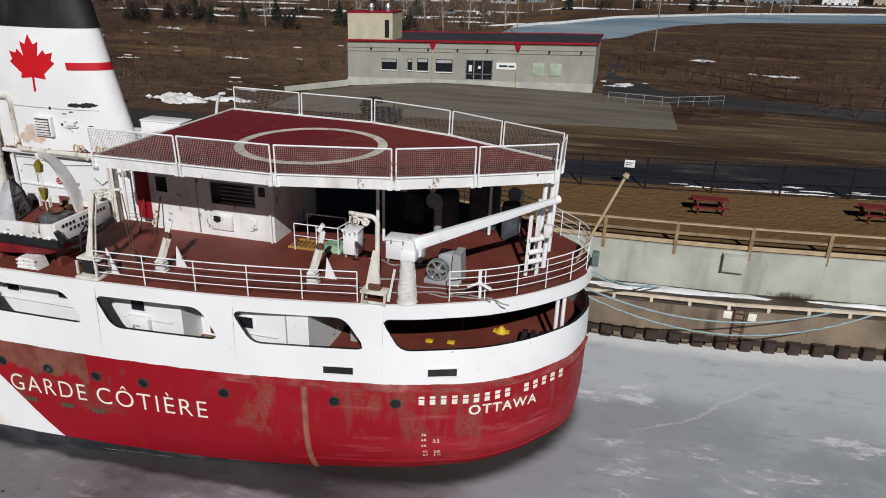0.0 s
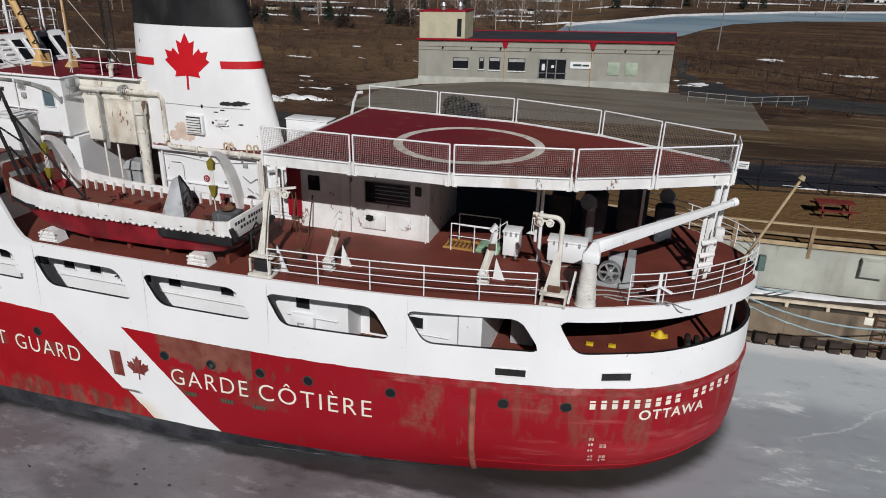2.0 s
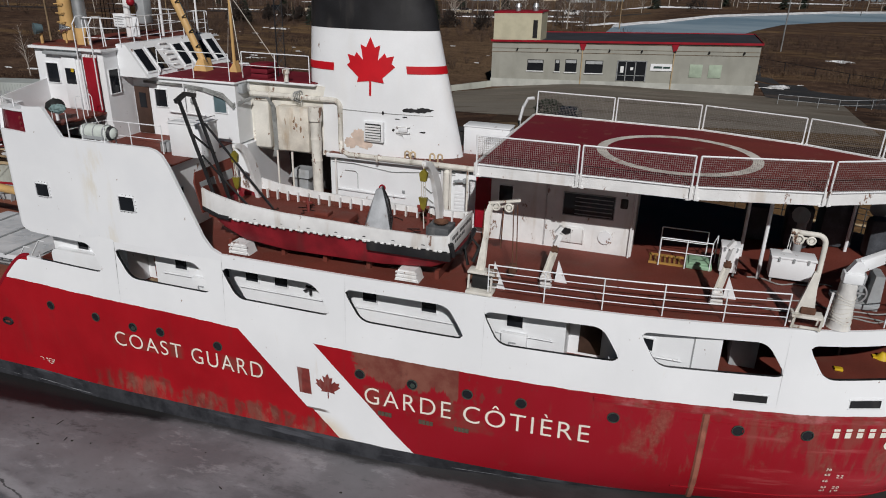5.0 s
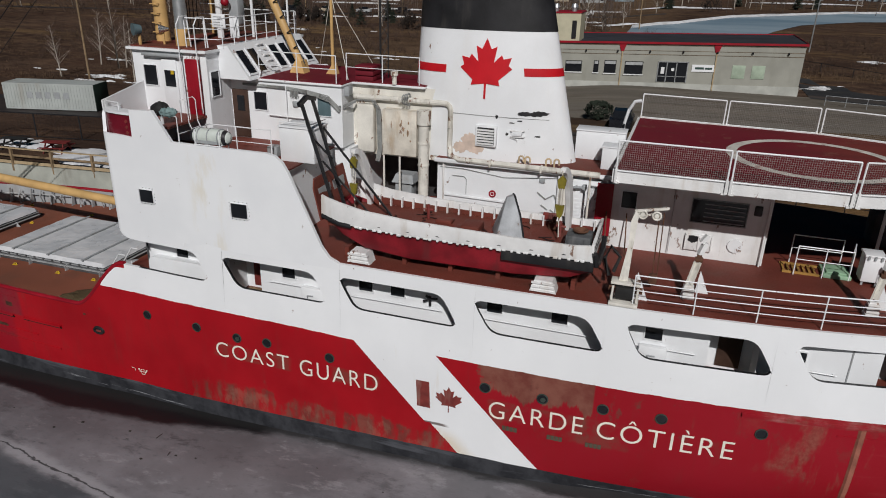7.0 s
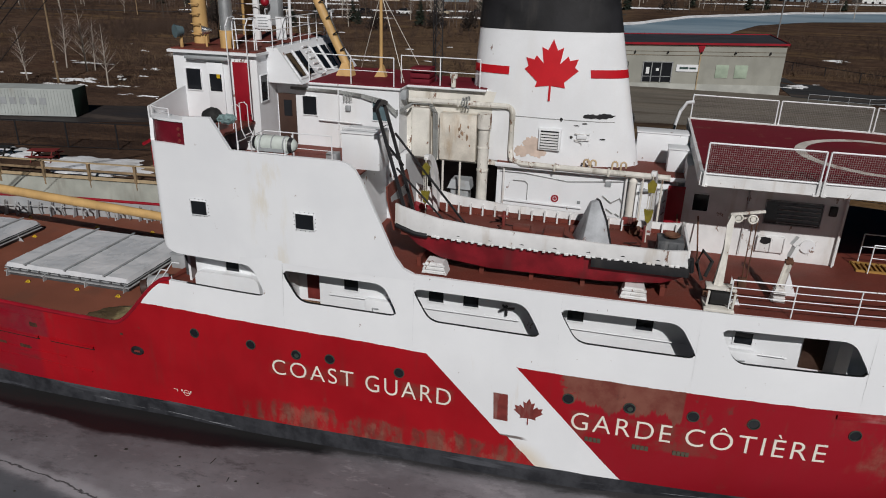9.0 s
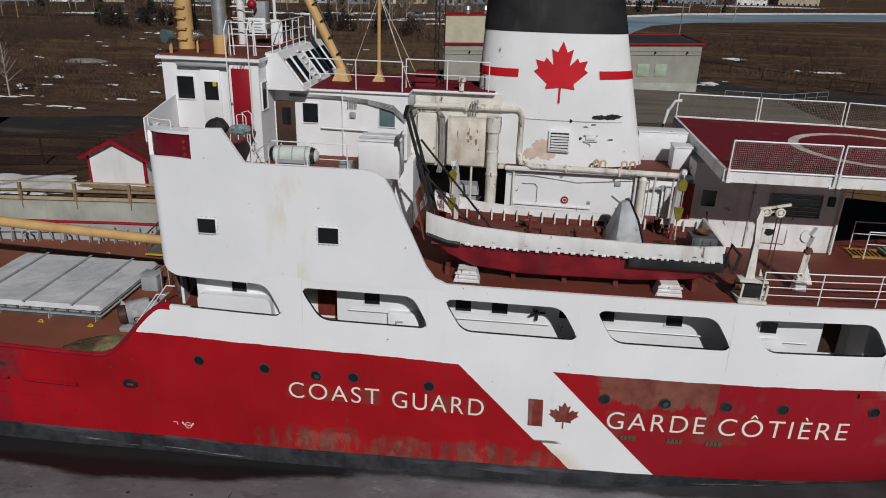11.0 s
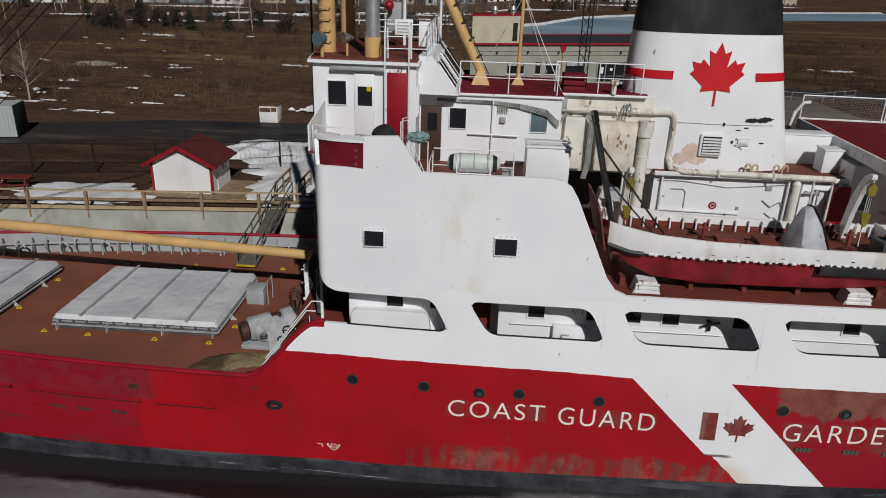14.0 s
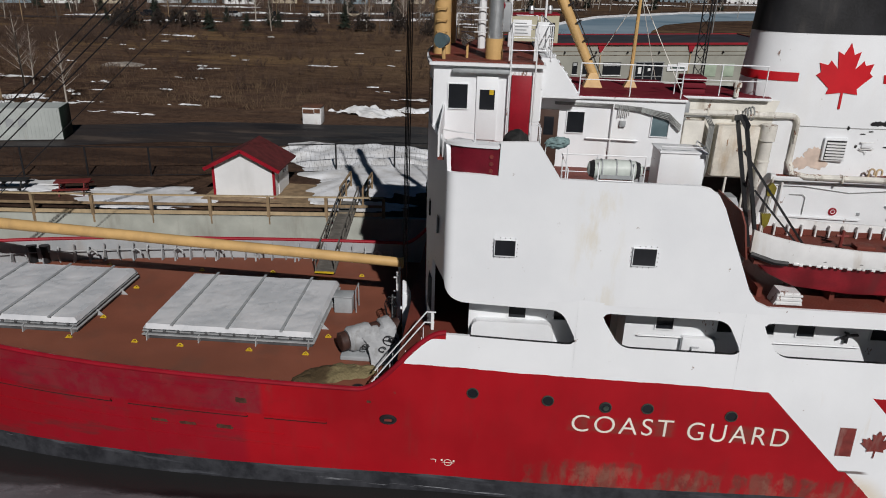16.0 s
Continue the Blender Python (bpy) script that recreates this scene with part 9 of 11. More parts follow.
# one refrozen crack running from the piles towards the stern
bend = calc(nt, "ADD", calc(nt, "SUBTRACT", calc(nt, "MULTIPLY", x, 0.78), y), calc(nt, "MULTIPLY", calc(nt, "SUBTRACT", crack, 0.5), 3.4))
vein = calc(nt, "MULTIPLY", calc(nt, "MULTIPLY", ramp(nt, bend, 1.9, 1.98), ramp(nt, bend, 2.1, 2.0)), calc(nt, "MULTIPLY", ramp(nt, x, 1.5, 3.0), ramp(nt, x, 8.5, 7.2)))
c = mix(nt, calc(nt, "MULTIPLY", vein, 0.4), c, (0.7, 0.72, 0.73))
# standing water beside the forebody, a darker pool and its crack further out
wet = calc(nt, "ADD", ramp(nt, wx, -25.0, -31.0), calc(nt, "MULTIPLY", calc(nt, "SUBTRACT", mid, 0.5), 0.8))
rim = calc(nt, "ADD", calc(nt, "ADD", y, calc(nt, "MULTIPLY", x, 0.14)), calc(nt, "MULTIPLY", calc(nt, "SUBTRACT", crack, 0.5), 1.6))
rim = calc(nt, "SUBTRACT", rim, calc(nt, "MULTIPLY", calc(nt, "MAXIMUM", calc(nt, "ADD", x, 37.0), 0.0), 0.24))
wet = calc(nt, "MULTIPLY", ramp(nt, wet, 0.35, 0.65), calc(nt, "MAXIMUM", ramp(nt, rim, -13.75, -13.2), ramp(nt, rim, -16.5, -13.6, 0, 0.4)))
pool = calc(nt, "SUBTRACT", calc(nt, "ADD", y, calc(nt, "MULTIPLY", x, 0.19)), calc(nt, "MULTIPLY", calc(nt, "ADD", calc(nt, "SUBTRACT", big, 0.5), calc(nt, "MULTIPLY", calc(nt, "SUBTRACT", crack, 0.5), 0.8)), 1.6))
fwd = ramp(nt, x, -27, -31)
c = mix(nt, calc(nt, "MULTIPLY", ramp(nt, pool, -18.0, -18.5, 0, 0.75), fwd), c, (0.062, 0.072, 0.082))
pale_edge = calc(nt, "MULTIPLY", calc(nt, "MULTIPLY", ramp(nt, pool, -18.35, -18.05), ramp(nt, pool, -17.5, -17.8)), fwd)
c = mix(nt, calc(nt, "MULTIPLY", pale_edge, 0.5), c, (0.4, 0.4, 0.42))
line = calc(nt, "MULTIPLY", calc(nt, "MULTIPLY", ramp(nt, pool, -17.99, -17.96), ramp(nt, pool, -17.9, -17.93)), fwd)
c = mix(nt, calc(nt, "MULTIPLY", line, 0.85), c, (0.03, 0.03, 0.033))
c = mix(nt, wet, c, (0.009, 0.009, 0.01))
# open water and painted hull shade close round the stern, a thin seam of both along the side
ex = calc(nt, "MULTIPLY", calc(nt, "MAXIMUM", calc(nt, "ADD", x, 8.0), 0.0), 1 / 7.9)
ey = calc(nt, "MULTIPLY", y, 1 / 6.0)
ring = calc(nt, "ADD", calc(nt, "MULTIPLY", ex, ex), calc(nt, "MULTIPLY", ey, ey))
ring = calc(nt, "ADD", ring, calc(nt, "MULTIPLY", calc(nt, "SUBTRACT", crack, 0.5), 0.3))
water_and_shade = calc(nt, "MULTIPLY", ramp(nt, ring, 1.05, 0.84), ramp(nt, x, -12.5, -8.5))
c = mix(nt, calc(nt, "MULTIPLY", water_and_shade, 0.93), c, (0.014, 0.018, 0.014))
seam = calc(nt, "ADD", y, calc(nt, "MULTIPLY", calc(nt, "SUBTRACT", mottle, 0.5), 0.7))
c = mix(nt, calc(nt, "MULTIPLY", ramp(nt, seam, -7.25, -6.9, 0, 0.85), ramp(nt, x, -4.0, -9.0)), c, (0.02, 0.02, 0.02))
nt.links.new(c, bs.inputs["Base Color"])
nt.links.new(mix(nt, wet, ramp(nt, mid, 0.3, 0.7, 0.42, 0.75), (0.45, 0.45, 0.45)), bs.inputs["Roughness"])
bump(nt, bs, calc(nt, "ADD", mid, calc(nt, "MULTIPLY", fine, 0.4)), 0.25, 0.05)
bm = BM()
prev = None
for x in (-200, -62, 40, 260):
    cur = [bm.verts.new((x, -140, ice_z(x))), bm.verts.new((x, 14, ice_z(x)))]
    if prev:
        bm.faces.new((prev[0], cur[0], cur[1], prev[1]))
    prev = cur
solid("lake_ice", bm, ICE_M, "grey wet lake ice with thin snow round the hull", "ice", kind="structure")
# loose debris frozen in the ice
bm = BM()
rng = random.Random(4)
for k in range(70):
    x, y = rng.uniform(-46, -4), rng.uniform(-13, -8.2)
    if y < -9.5 and rng.random() < 0.5:
        continue
    r, a = rng.uniform(0.02, 0.07), rng.uniform(0, 3)
    if k % 4:
        bmesh.ops.create_icosphere(bm, subdivisions=1, radius=r, matrix=Matrix.Translation((x, y, ice_z(x))) @ Matrix.Diagonal((1.4, 1, 0.5, 1)))
    else:
        rod(bm, (x, y, ice_z(x) + 0.02), (x + math.cos(a) * r * 5, y + math.sin(a) * r * 5, ice_z(x) + 0.04), 0.014, n=4)
solid("ice_debris", bm, paint("dark_debris", (0.04, 0.036, 0.03), 0.9, vary=0.4, size=0.3), "dark lumps and twigs frozen into the ice", "debris", kind="stuff")

# ---- quay ----
WALL = [(-130, 3.2), (-57, 8.85), (-38.6, 10.75), (-28, 10.9), (-0.98, 9.22), (5.1, 9.01), (12.3, 9.32), (61.88, 12.3), (229.84, 29.1)]
EDGE = [(-28, 7.3), (-2, 7.1), (6.2, 7.1), (12.8, 7.76), (58, 12.3), (240, 30)]


def along(line, x):
    return float(np.interp(x, [p[0] for p in line], [p[1] for p in line]))


def strip(bm, xs, y_of, z_of, y2_of, z2_of):
    prev = None
    for x in xs:
        cur = [bm.verts.new((x, y_of(x), z_of(x))), bm.verts.new((x, y2_of(x), z2_of(x)))]
        if prev:
            bm.faces.new((prev[0], cur[0], cur[1], prev[1]))
        prev = cur


xs_all = sorted(set([p[0] for p in WALL] + list(np.arange(-60, 24, 2.0))))
wall = put_empty("quay_wall", (0, 10.2, 2.5))
tagged(wall, "pale weathered concrete quay wall with cast joints", "quay wall", kind="structure")
# cast bays with recessed joints
bay = 0
for x0 in np.arange(-62, 34, 4.0):
    bm = BM()
    a, b = x0 + 0.002, x0 + 3.998
    top = lambda x: ground_z(x) - 0.02
    pts = [(a, along(WALL, a), 1.0), (b, along(WALL, b), 1.0), (b, along(WALL, b), top(b)), (a, along(WALL, a), top(a))]
    prism(bm, pts, (0, 0.35, 0))
    part("concrete_bay", bm, CONCRETE, wall)
bm = BM()
prism(bm, [(34, along(WALL, 34), 1.0), (230, along(WALL, 230), 1.0), (230, along(WALL, 230), ground_z(230) - 0.02), (34, along(WALL, 34), ground_z(34) - 0.02)], (0, 0.35, 0))
prism(bm, [(-130, 3.2, 1.0), (-62, along(WALL, -62), 1.0), (-62, along(WALL, -62), 3.38), (-130, 3.2, 3.38)], (0, 0.35, 0))
part("far_wall", bm, CONCRETE, wall)
apron = put_empty("quay_apron", (0, 9.0, 0))
tagged(apron, "stained concrete lower quay with dark sheet piles", "quay", kind="structure")


def apron_z(x):
    return 2.92 + 0.03 * (min(40, max(-28, x)) - 2)


for x0 in np.arange(-28, 40, 3.4):
    bm = BM()
    a, b = x0 + 0.004, x0 + 3.396
    prism(bm, [(a, along(EDGE, a), ice_z(a) + 0.3), (b, along(EDGE, b), ice_z(b) + 0.3), (b, along(EDGE, b), apron_z(b)), (a, along(EDGE, a), apron_z(a))], (0, 0.4, 0))
    part("concrete_face", bm, DARK_CONCRETE, apron)
bm = BM()
strip(bm, [-28, -2, 6.2, 12.8, 40, 70, 230], lambda x: along(EDGE, x) + 0.02, lambda x: apron_z(x) + 0.008, lambda x: along(WALL, x) + 0.1, lambda x: apron_z(x) + 0.03)
part("apron_top", bm, WET_CONCRETE, apron, "dark wet concrete quay top")
bm = BM()
strip(bm, np.arange(-8, 36, 1.0), lambda x: along(EDGE, x) - 0.02, lambda x: ice_z(x) - 0.3, lambda x: along(EDGE, x) - 0.02, lambda x: ice_z(x) + 0.5)
part("pile_back", bm, PILE, apron)
# deep pans standing proud of the back, pale ledges of ice-worn concrete between them
pile_bm = BM()
prism(pile_bm, [(0, 0, 0), (0.07, -0.26, 0), (0.55, -0.26, 0), (0.62, 0, 0), (0.62, 0.05, 0), (0, 0.05, 0)], (0, 0, 0.86))
pile_me = mesh_from("sheet_pile", pile_bm, PILE)
ledge_bm = BM()
box(ledge_bm, 0.66, 0.99, -0.12, 0.0, 0.2, 0.55, 0.02)
ledge_me = mesh_from("ledge", ledge_bm, DARK_CONCRETE)
for k in range(42):
    x = -8 + k * 1.04
    m = Matrix.Translation((x, along(EDGE, x) - 0.04, ice_z(x) - 0.3)) @ Matrix.Rotation(0.0 if x < 6 else 0.1, 4, "Z")
    share("sheet_pile", pile_me, apron, m)
    if k % 7 != 3:
        share("ledge", ledge_me, apron, m)
kerb = thing("timber_kerb", (6, 7.2, 2.95), "pale timber kerb rail along the quay edge", "kerb")
for xa, xb in ((-10, -2), (-2, 2.1), (2.1, 6.2), (6.2, 12.8), (12.8, 40)):
    bm = BM()
    bar_box(bm, (xa, along(EDGE, xa) + 0.1, apron_z(xa) + 0.27), (xb - 0.01, along(EDGE, xb) + 0.1, apron_z(xb) + 0.27), 0.13, 0.13)
    part("beam", bm, KERB_CREAM, kerb)
for k in range(22):
    x = -6 + k * 1.7
    bm = BM()
    box(bm, x - 0.07, x + 0.07, along(EDGE, x) + 0.02, along(EDGE, x) + 0.15, apron_z(x) - 0.06, apron_z(x) + 0.205)
    part("block", bm, KERB_CREAM, kerb)
LX = 6.42
LY = along(EDGE, LX)
t = thing("quay_ladder", (LX, LY, 1.3), "rusty iron ladder down the quay face", "ladder")
bm = BM()
for dx in (-0.24, 0.24):
    rod(bm, (LX + dx, LY - 0.12, 1.3), (LX + dx, LY - 0.12, 3.2), 0.03, n=6)
pieces("stile", bm, RUSTY, t)
bm = BM()
for k in range(6):
    rod(bm, (LX - 0.24, LY - 0.12, 1.5 + k * 0.3), (LX + 0.24, LY - 0.12, 1.5 + k * 0.3), 0.02, n=6)
pieces("rung", bm, RUSTY, t)
for dx in (-0.55, 0.5):
    bm = BM()
    box(bm, LX + dx - 0.16, LX + dx + 0.2, LY - 0.03, LY + 0.05, apron_z(LX) - 0.42, apron_z(LX) - 0.05, 0.02)
    part("white_mark", bm, BAR_WHITE, t, "worn white paint mark")
PX = 6.05
PY = along(WALL, PX)
t = thing("wall_panel", (PX, PY, 4.6), "pale square box hatch on the quay wall", "panel")
bm = BM()
box(bm, PX - 0.5, PX + 0.52, PY - 0.26, PY + 0.1, 4.2, 5.02, 0.02)
part("panel", bm, CONCRETE, t)
bm = BM()
box(bm, PX - 0.53, PX + 0.55, PY - 0.28, PY + 0.1, 5.024, 5.06, 0.01)
part("lid", bm, CONCRETE, t)
# dead weeds at the wall foot
bm = BM()
rng = random.Random(8)
for k in range(150):
    x = 8.9 + rng.gauss(0, 0.4)
    y = along(WALL, x) - 0.25 + rng.gauss(0, 0.06)
    rod(bm, (x, y, apron_z(x)), (x + rng.gauss(0, 0.22), y + rng.gauss(0, 0.12), apron_z(x) + rng.uniform(0.15, 0.45)), 0.012, 0.004, n=4, caps=False)
solid("dead_weeds", bm, paint("dead_weed", (0.09, 0.07, 0.045), 0.9, vary=0.3, size=0.2), "clump of dead weeds at the wall foot", "weeds", kind="stuff")


def snow_sheet(name, cx, cy, rx, ry, z_of, seed, height=0.12, label="dirty melting snow patch on the ground", turn=0.0, rough=0.35, detail=26):
    """A melting patch with a ragged edge."""
    b = BM()
    rings = 9 if detail < 30 else 14
    prev = None
    centre = b.verts.new((cx, cy, z_of(cx) + height))
    ca, sa = math.cos(turn), math.sin(turn)
    for r in range(1, rings + 1):
        k = r / rings
        cur = []
        for i in range(detail * 2):
            a = math.tau * i / (detail * 2)
            w = 1 + rough * 1.7 * noise.noise(Vector((math.cos(a) * 1.6 + seed * 3.1, math.sin(a) * 1.6, seed))) + rough * 0.8 * noise.noise(Vector((math.cos(a) * 5 + seed, math.sin(a) * 5, seed * 2)))
            u, v = math.cos(a) * rx * k * w, math.sin(a) * ry * k * w
            x, y = cx + u * ca - v * sa, cy + u * sa + v * ca
            h = height * (1 - k ** 3) * (1 + 0.8 * noise.noise(Vector((x * 0.7, y * 0.7, seed)))) - (0.03 if r == rings else 0)
            if rough > 0.4:
                h += height * (1.1 * noise.noise(Vector((x * 0.9, y * 2.0, seed + 2))) + 0.7 * noise.noise(Vector((x * 2.6, y * 5, seed + 7))) - 0.3)
            elif rough < 0.3:
                h += height * k * (1.5 * noise.noise(Vector((x * 0.5, y * 0.9, seed + 2))) + 0.9 * noise.noise(Vector((x * 1.9, y * 3, seed + 7))))
            cur.append(b.verts.new((x, y, z_of(x) + max(h, -0.03) + 0.012)))
        n = len(cur)
        for i in range(n):
            if prev:
                b.faces.new((prev[i], prev[(i + 1) % n], cur[(i + 1) % n], cur[i])).smooth = True
            else:
                b.faces.new((centre, cur[i], cur[(i + 1) % n])).smooth = True
        prev = cur
    return solid(name, b, SNOW, label, "snow", "snow patches")


SNOW, nt, bs = surface("old_snow", 0.75)
a1, a2 = fuzz(nt, 1.5, 6), fuzz(nt, 0.2, 4)
c = mix(nt, ramp(nt, a1, 0.35, 0.7), (0.74, 0.76, 0.785), (0.55, 0.55, 0.54))
c = mix(nt, ramp(nt, a2, 0.58, 0.75, 0, 0.55), c, (0.32, 0.28, 0.22))
nt.links.new(c, bs.inputs["Base Color"])
bump(nt, bs, calc(nt, "ADD", a1, a2), 0.35, 0.05)
for cx, rx, ry, s in ((2.3, 3.6, 0.36, 1), (6.2, 2.0, 0.22, 2), (12.2, 2.6, 0.2, 3)):
    snow_sheet("snow_patch", cx, along(WALL, cx) - ry - 0.15, rx, ry, apron_z, s, 0.1, "thin snow strip along the wall foot", turn=0.03)


# ---- the ground ----
GROUND_M, nt, bs = surface("ground_dry_grass", 0.95, 0.0, 0.06)
tc = nt.nodes.new("ShaderNodeTexCoord")
sp = nt.nodes.new("ShaderNodeSeparateXYZ")
nt.links.new(tc.outputs["Object"], sp.inputs[0])
big, mid, fine, smear = fuzz(nt, 22, 6), fuzz(nt, 3.5, 7, (0.4, 1.4, 1)), fuzz(nt, 0.4, 5), fuzz(nt, 6, 6, (0.15, 1, 1))
c = mix(nt, ramp(nt, big, 0.35, 0.65), (0.044, 0.027, 0.02), (0.092, 0.058, 0.041))
c = mix(nt, ramp(nt, mid, 0.42, 0.66, 0, 0.75), c, (0.115, 0.068, 0.043))
straw = calc(nt, "MULTIPLY", ramp(nt, smear, 0.5, 0.7), ramp(nt, sp.outputs[1], 60, 75))
c = mix(nt, straw, c, (0.2, 0.128, 0.062))
tan = calc(nt, "MULTIPLY", calc(nt, "MULTIPLY", ramp(nt, sp.outputs[0], -75, -45), ramp(nt, sp.outputs[0], -14, -24)), ramp(nt, sp.outputs[1], 52, 64))
c = mix(nt, calc(nt, "MULTIPLY", ramp(nt, sp.outputs[0], -24, -14, 0, 0.2), ramp(nt, sp.outputs[1], 58, 66)), c, (0.05, 0.03, 0.022))
c = mix(nt, calc(nt, "MULTIPLY", tan, ramp(nt, big, 0.3, 0.7, 0.4, 0.85)), c, (0.165, 0.108, 0.062))
c = mix(nt, ramp(nt, fine, 0.42, 0.7, 0, 0.5), c, (0.026, 0.016, 0.013))
y_field = sp.outputs[1]
lawn = calc(nt, "MULTIPLY", ramp(nt, sp.outputs[1], 26, 18), ramp(nt, sp.outputs[0], -12, -4))
c = mix(nt, calc(nt, "MULTIPLY", lawn, 0.88), c, mix(nt, mid, (0.135, 0.078, 0.034), (0.2, 0.122, 0.056)))
nt.links.new(c, bs.inputs["Base Color"])
scrub, tuft = fuzz(nt, 1.5, 8, (0.6, 1, 1), 0.72), fuzz(nt, 8, 7, (0.5, 1, 1), 0.68)
field = ramp(nt, y_field, 33, 42)
c = mix(nt, calc(nt, "MULTIPLY", field, ramp(nt, scrub, 0.5, 0.66, 0, 0.7)), c, (0.17, 0.112, 0.072))
c = mix(nt, calc(nt, "MULTIPLY", field, ramp(nt, scrub, 0.46, 0.33, 0, 0.75)), c, (0.026, 0.017, 0.014))
c = mix(nt, calc(nt, "MULTIPLY", field, ramp(nt, tuft, 0.55, 0.64, 0, 0.55)), c, (0.052, 0.028, 0.02))
nt.links.new(c, bs.inputs["Base Color"])
bump(nt, bs, calc(nt, "ADD", calc(nt, "ADD", mid, fine), scrub), 0.8, 0.2)
bm = BM()
xs = [-900, -400, -200, -130] + list(np.arange(-100, 40, 2.5)) + [70, 120, 200, 400, 900]
ys = [0, 4] + list(range(8, 46, 2)) + [52, 66, 82, 100, 130, 170, 230, 320, 500, 900, 1600]
vg = []
for x in xs:
    y0 = along(WALL, x) + 0.3
    row = []
    for k, y in enumerate(ys):
        yy = y0 + y
        bumpy = 0.0
        if 34 < yy < 112 and (x < -40 or yy > 72):
            bumpy = min(1, (yy - 34) / 15, (112 - yy) / 12) * 0.5 * noise.noise(Vector((x * 0.09, yy * 0.09, 3)))
        row.append(bm.verts.new((x, yy, ground_z(x, yy) + bumpy)))
    vg.append(row)
for a, b in zip(vg, vg[1:]):
    for k in range(len(ys) - 1):
        bm.faces.new((a[k], b[k], b[k + 1], a[k + 1])).smooth = True
solid("ground", bm, GROUND_M, "brown dry grass and bare earth ground", "ground", kind="structure")


def sheet(name, outline, material, lift, label, category, step=2.0, group=""):
    """A paved sheet that follows the ground, cut along x. outline: near and far lines y(x) as lists."""
    near, far = outline
    b = BM()
    x0, x1 = max(near[0][0], far[0][0]), min(near[-1][0], far[-1][0])
    n = max(2, int((x1 - x0) / step))
    rows = []
    for i in range(n + 1):
        x = x0 + (x1 - x0) * i / n
        ya, yb = along(near, x), along(far, x)
        wob = 0.25 * noise.noise(Vector((x * 0.35, ya, 1)))
        rows.append([b.verts.new((x, ya + wob + (yb - ya) * k / 6, ground_z(x, ya + wob + (yb - ya) * k / 6) + lift)) for k in range(7)])
    for p, q in zip(rows, rows[1:]):
        for k in range(6):
            b.faces.new((p[k], q[k], q[k + 1], p[k + 1])).smooth = True
    return solid(name, b, material, label, category, group, "structure")


ASPHALT, nt, bs = surface("worn_asphalt", 0.8, 0.0, 0.15)
a1, a2, a3 = fuzz(nt, 5, 6, (0.3, 1.2, 1)), fuzz(nt, 0.12, 3), fuzz(nt, 1.2, 6, (0.2, 1, 1))
c = mix(nt, ramp(nt, a1, 0.35, 0.65), (0.022, 0.023, 0.026), (0.045, 0.044, 0.044))
c = mix(nt, ramp(nt, a3, 0.5, 0.72, 0, 0.6), c, (0.075, 0.06, 0.045))
c = mix(nt, ramp(nt, a2, 0.4, 0.7, 0, 0.4), c, (0.09, 0.088, 0.085))
tc = nt.nodes.new("ShaderNodeTexCoord")
sp = nt.nodes.new("ShaderNodeSeparateXYZ")
nt.links.new(tc.outputs["Object"], sp.inputs[0])
c = mix(nt, calc(nt, "MULTIPLY", ramp(nt, sp.outputs[0], -24, -14, 0, 0.85), ramp(nt, sp.outputs[1], 44, 36)), c, mix(nt, a3, (0.012, 0.013, 0.019), (0.03, 0.031, 0.042)))
c = mix(nt, calc(nt, "MULTIPLY", ramp(nt, sp.outputs[0], -42, -54), ramp(nt, a1, 0.3, 0.6, 0.3, 0.9)), c, (0.036, 0.028, 0.026))
a4 = fuzz(nt, 2.6, 8, (0.25, 1, 1), 0.72)
c = mix(nt, ramp(nt, a4, 0.53, 0.64, 0, 0.7), c, (0.1, 0.078, 0.064))
c = mix(nt, ramp(nt, a4, 0.45, 0.36, 0, 0.7), c, (0.014, 0.014, 0.017))
nt.links.new(c, bs.inputs["Base Color"])
nt.links.new(ramp(nt, a1, 0.3, 0.7, 0.45, 0.9), bs.inputs["Roughness"])
bump(nt, bs, a2, 0.3, 0.02)
GRAVEL, nt, bs = surface("packed_gravel_lot", 0.92)
a1, a2, a3 = fuzz(nt, 7, 6, (0.25, 1.2, 1)), fuzz(nt, 0.15, 3), fuzz(nt, 1.6, 6, (0.2, 1, 1))
c = mix(nt, ramp(nt, a1, 0.35, 0.65), (0.118, 0.104, 0.084), (0.168, 0.152, 0.126))
c = mix(nt, ramp(nt, a3, 0.5, 0.66, 0, 0.7), c, (0.085, 0.064, 0.046))
c = mix(nt, ramp(nt, fuzz(nt, 3.0, 7, (0.12, 1.4, 1), 0.68), 0.52, 0.62, 0, 0.6), c, (0.2, 0.176, 0.14))
c = mix(nt, ramp(nt, a2, 0.4, 0.7, 0, 0.3), c, (0.08, 0.066, 0.052))
nt.links.new(c, bs.inputs["Base Color"])
bump(nt, bs, a2, 0.4, 0.03)
MUD, nt, bs = surface("muddy_track", 0.9, 0.0, 0.1)
a1, a2, a3 = fuzz(nt, 9, 6, (0.35, 1.2, 1), 0.6), fuzz(nt, 0.4, 4), fuzz(nt, 2.4, 7, (0.16, 1.6, 1), 0.65)
c = mix(nt, ramp(nt, a1, 0.38, 0.62), (0.045, 0.029, 0.02), (0.115, 0.077, 0.043))
c = mix(nt, ramp(nt, a3, 0.5, 0.64, 0, 0.75), c, (0.2, 0.145, 0.085))
c = mix(nt, ramp(nt, a2, 0.45, 0.7, 0, 0.4), c, (0.04, 0.027, 0.02))
nt.links.new(c, bs.inputs["Base Color"])
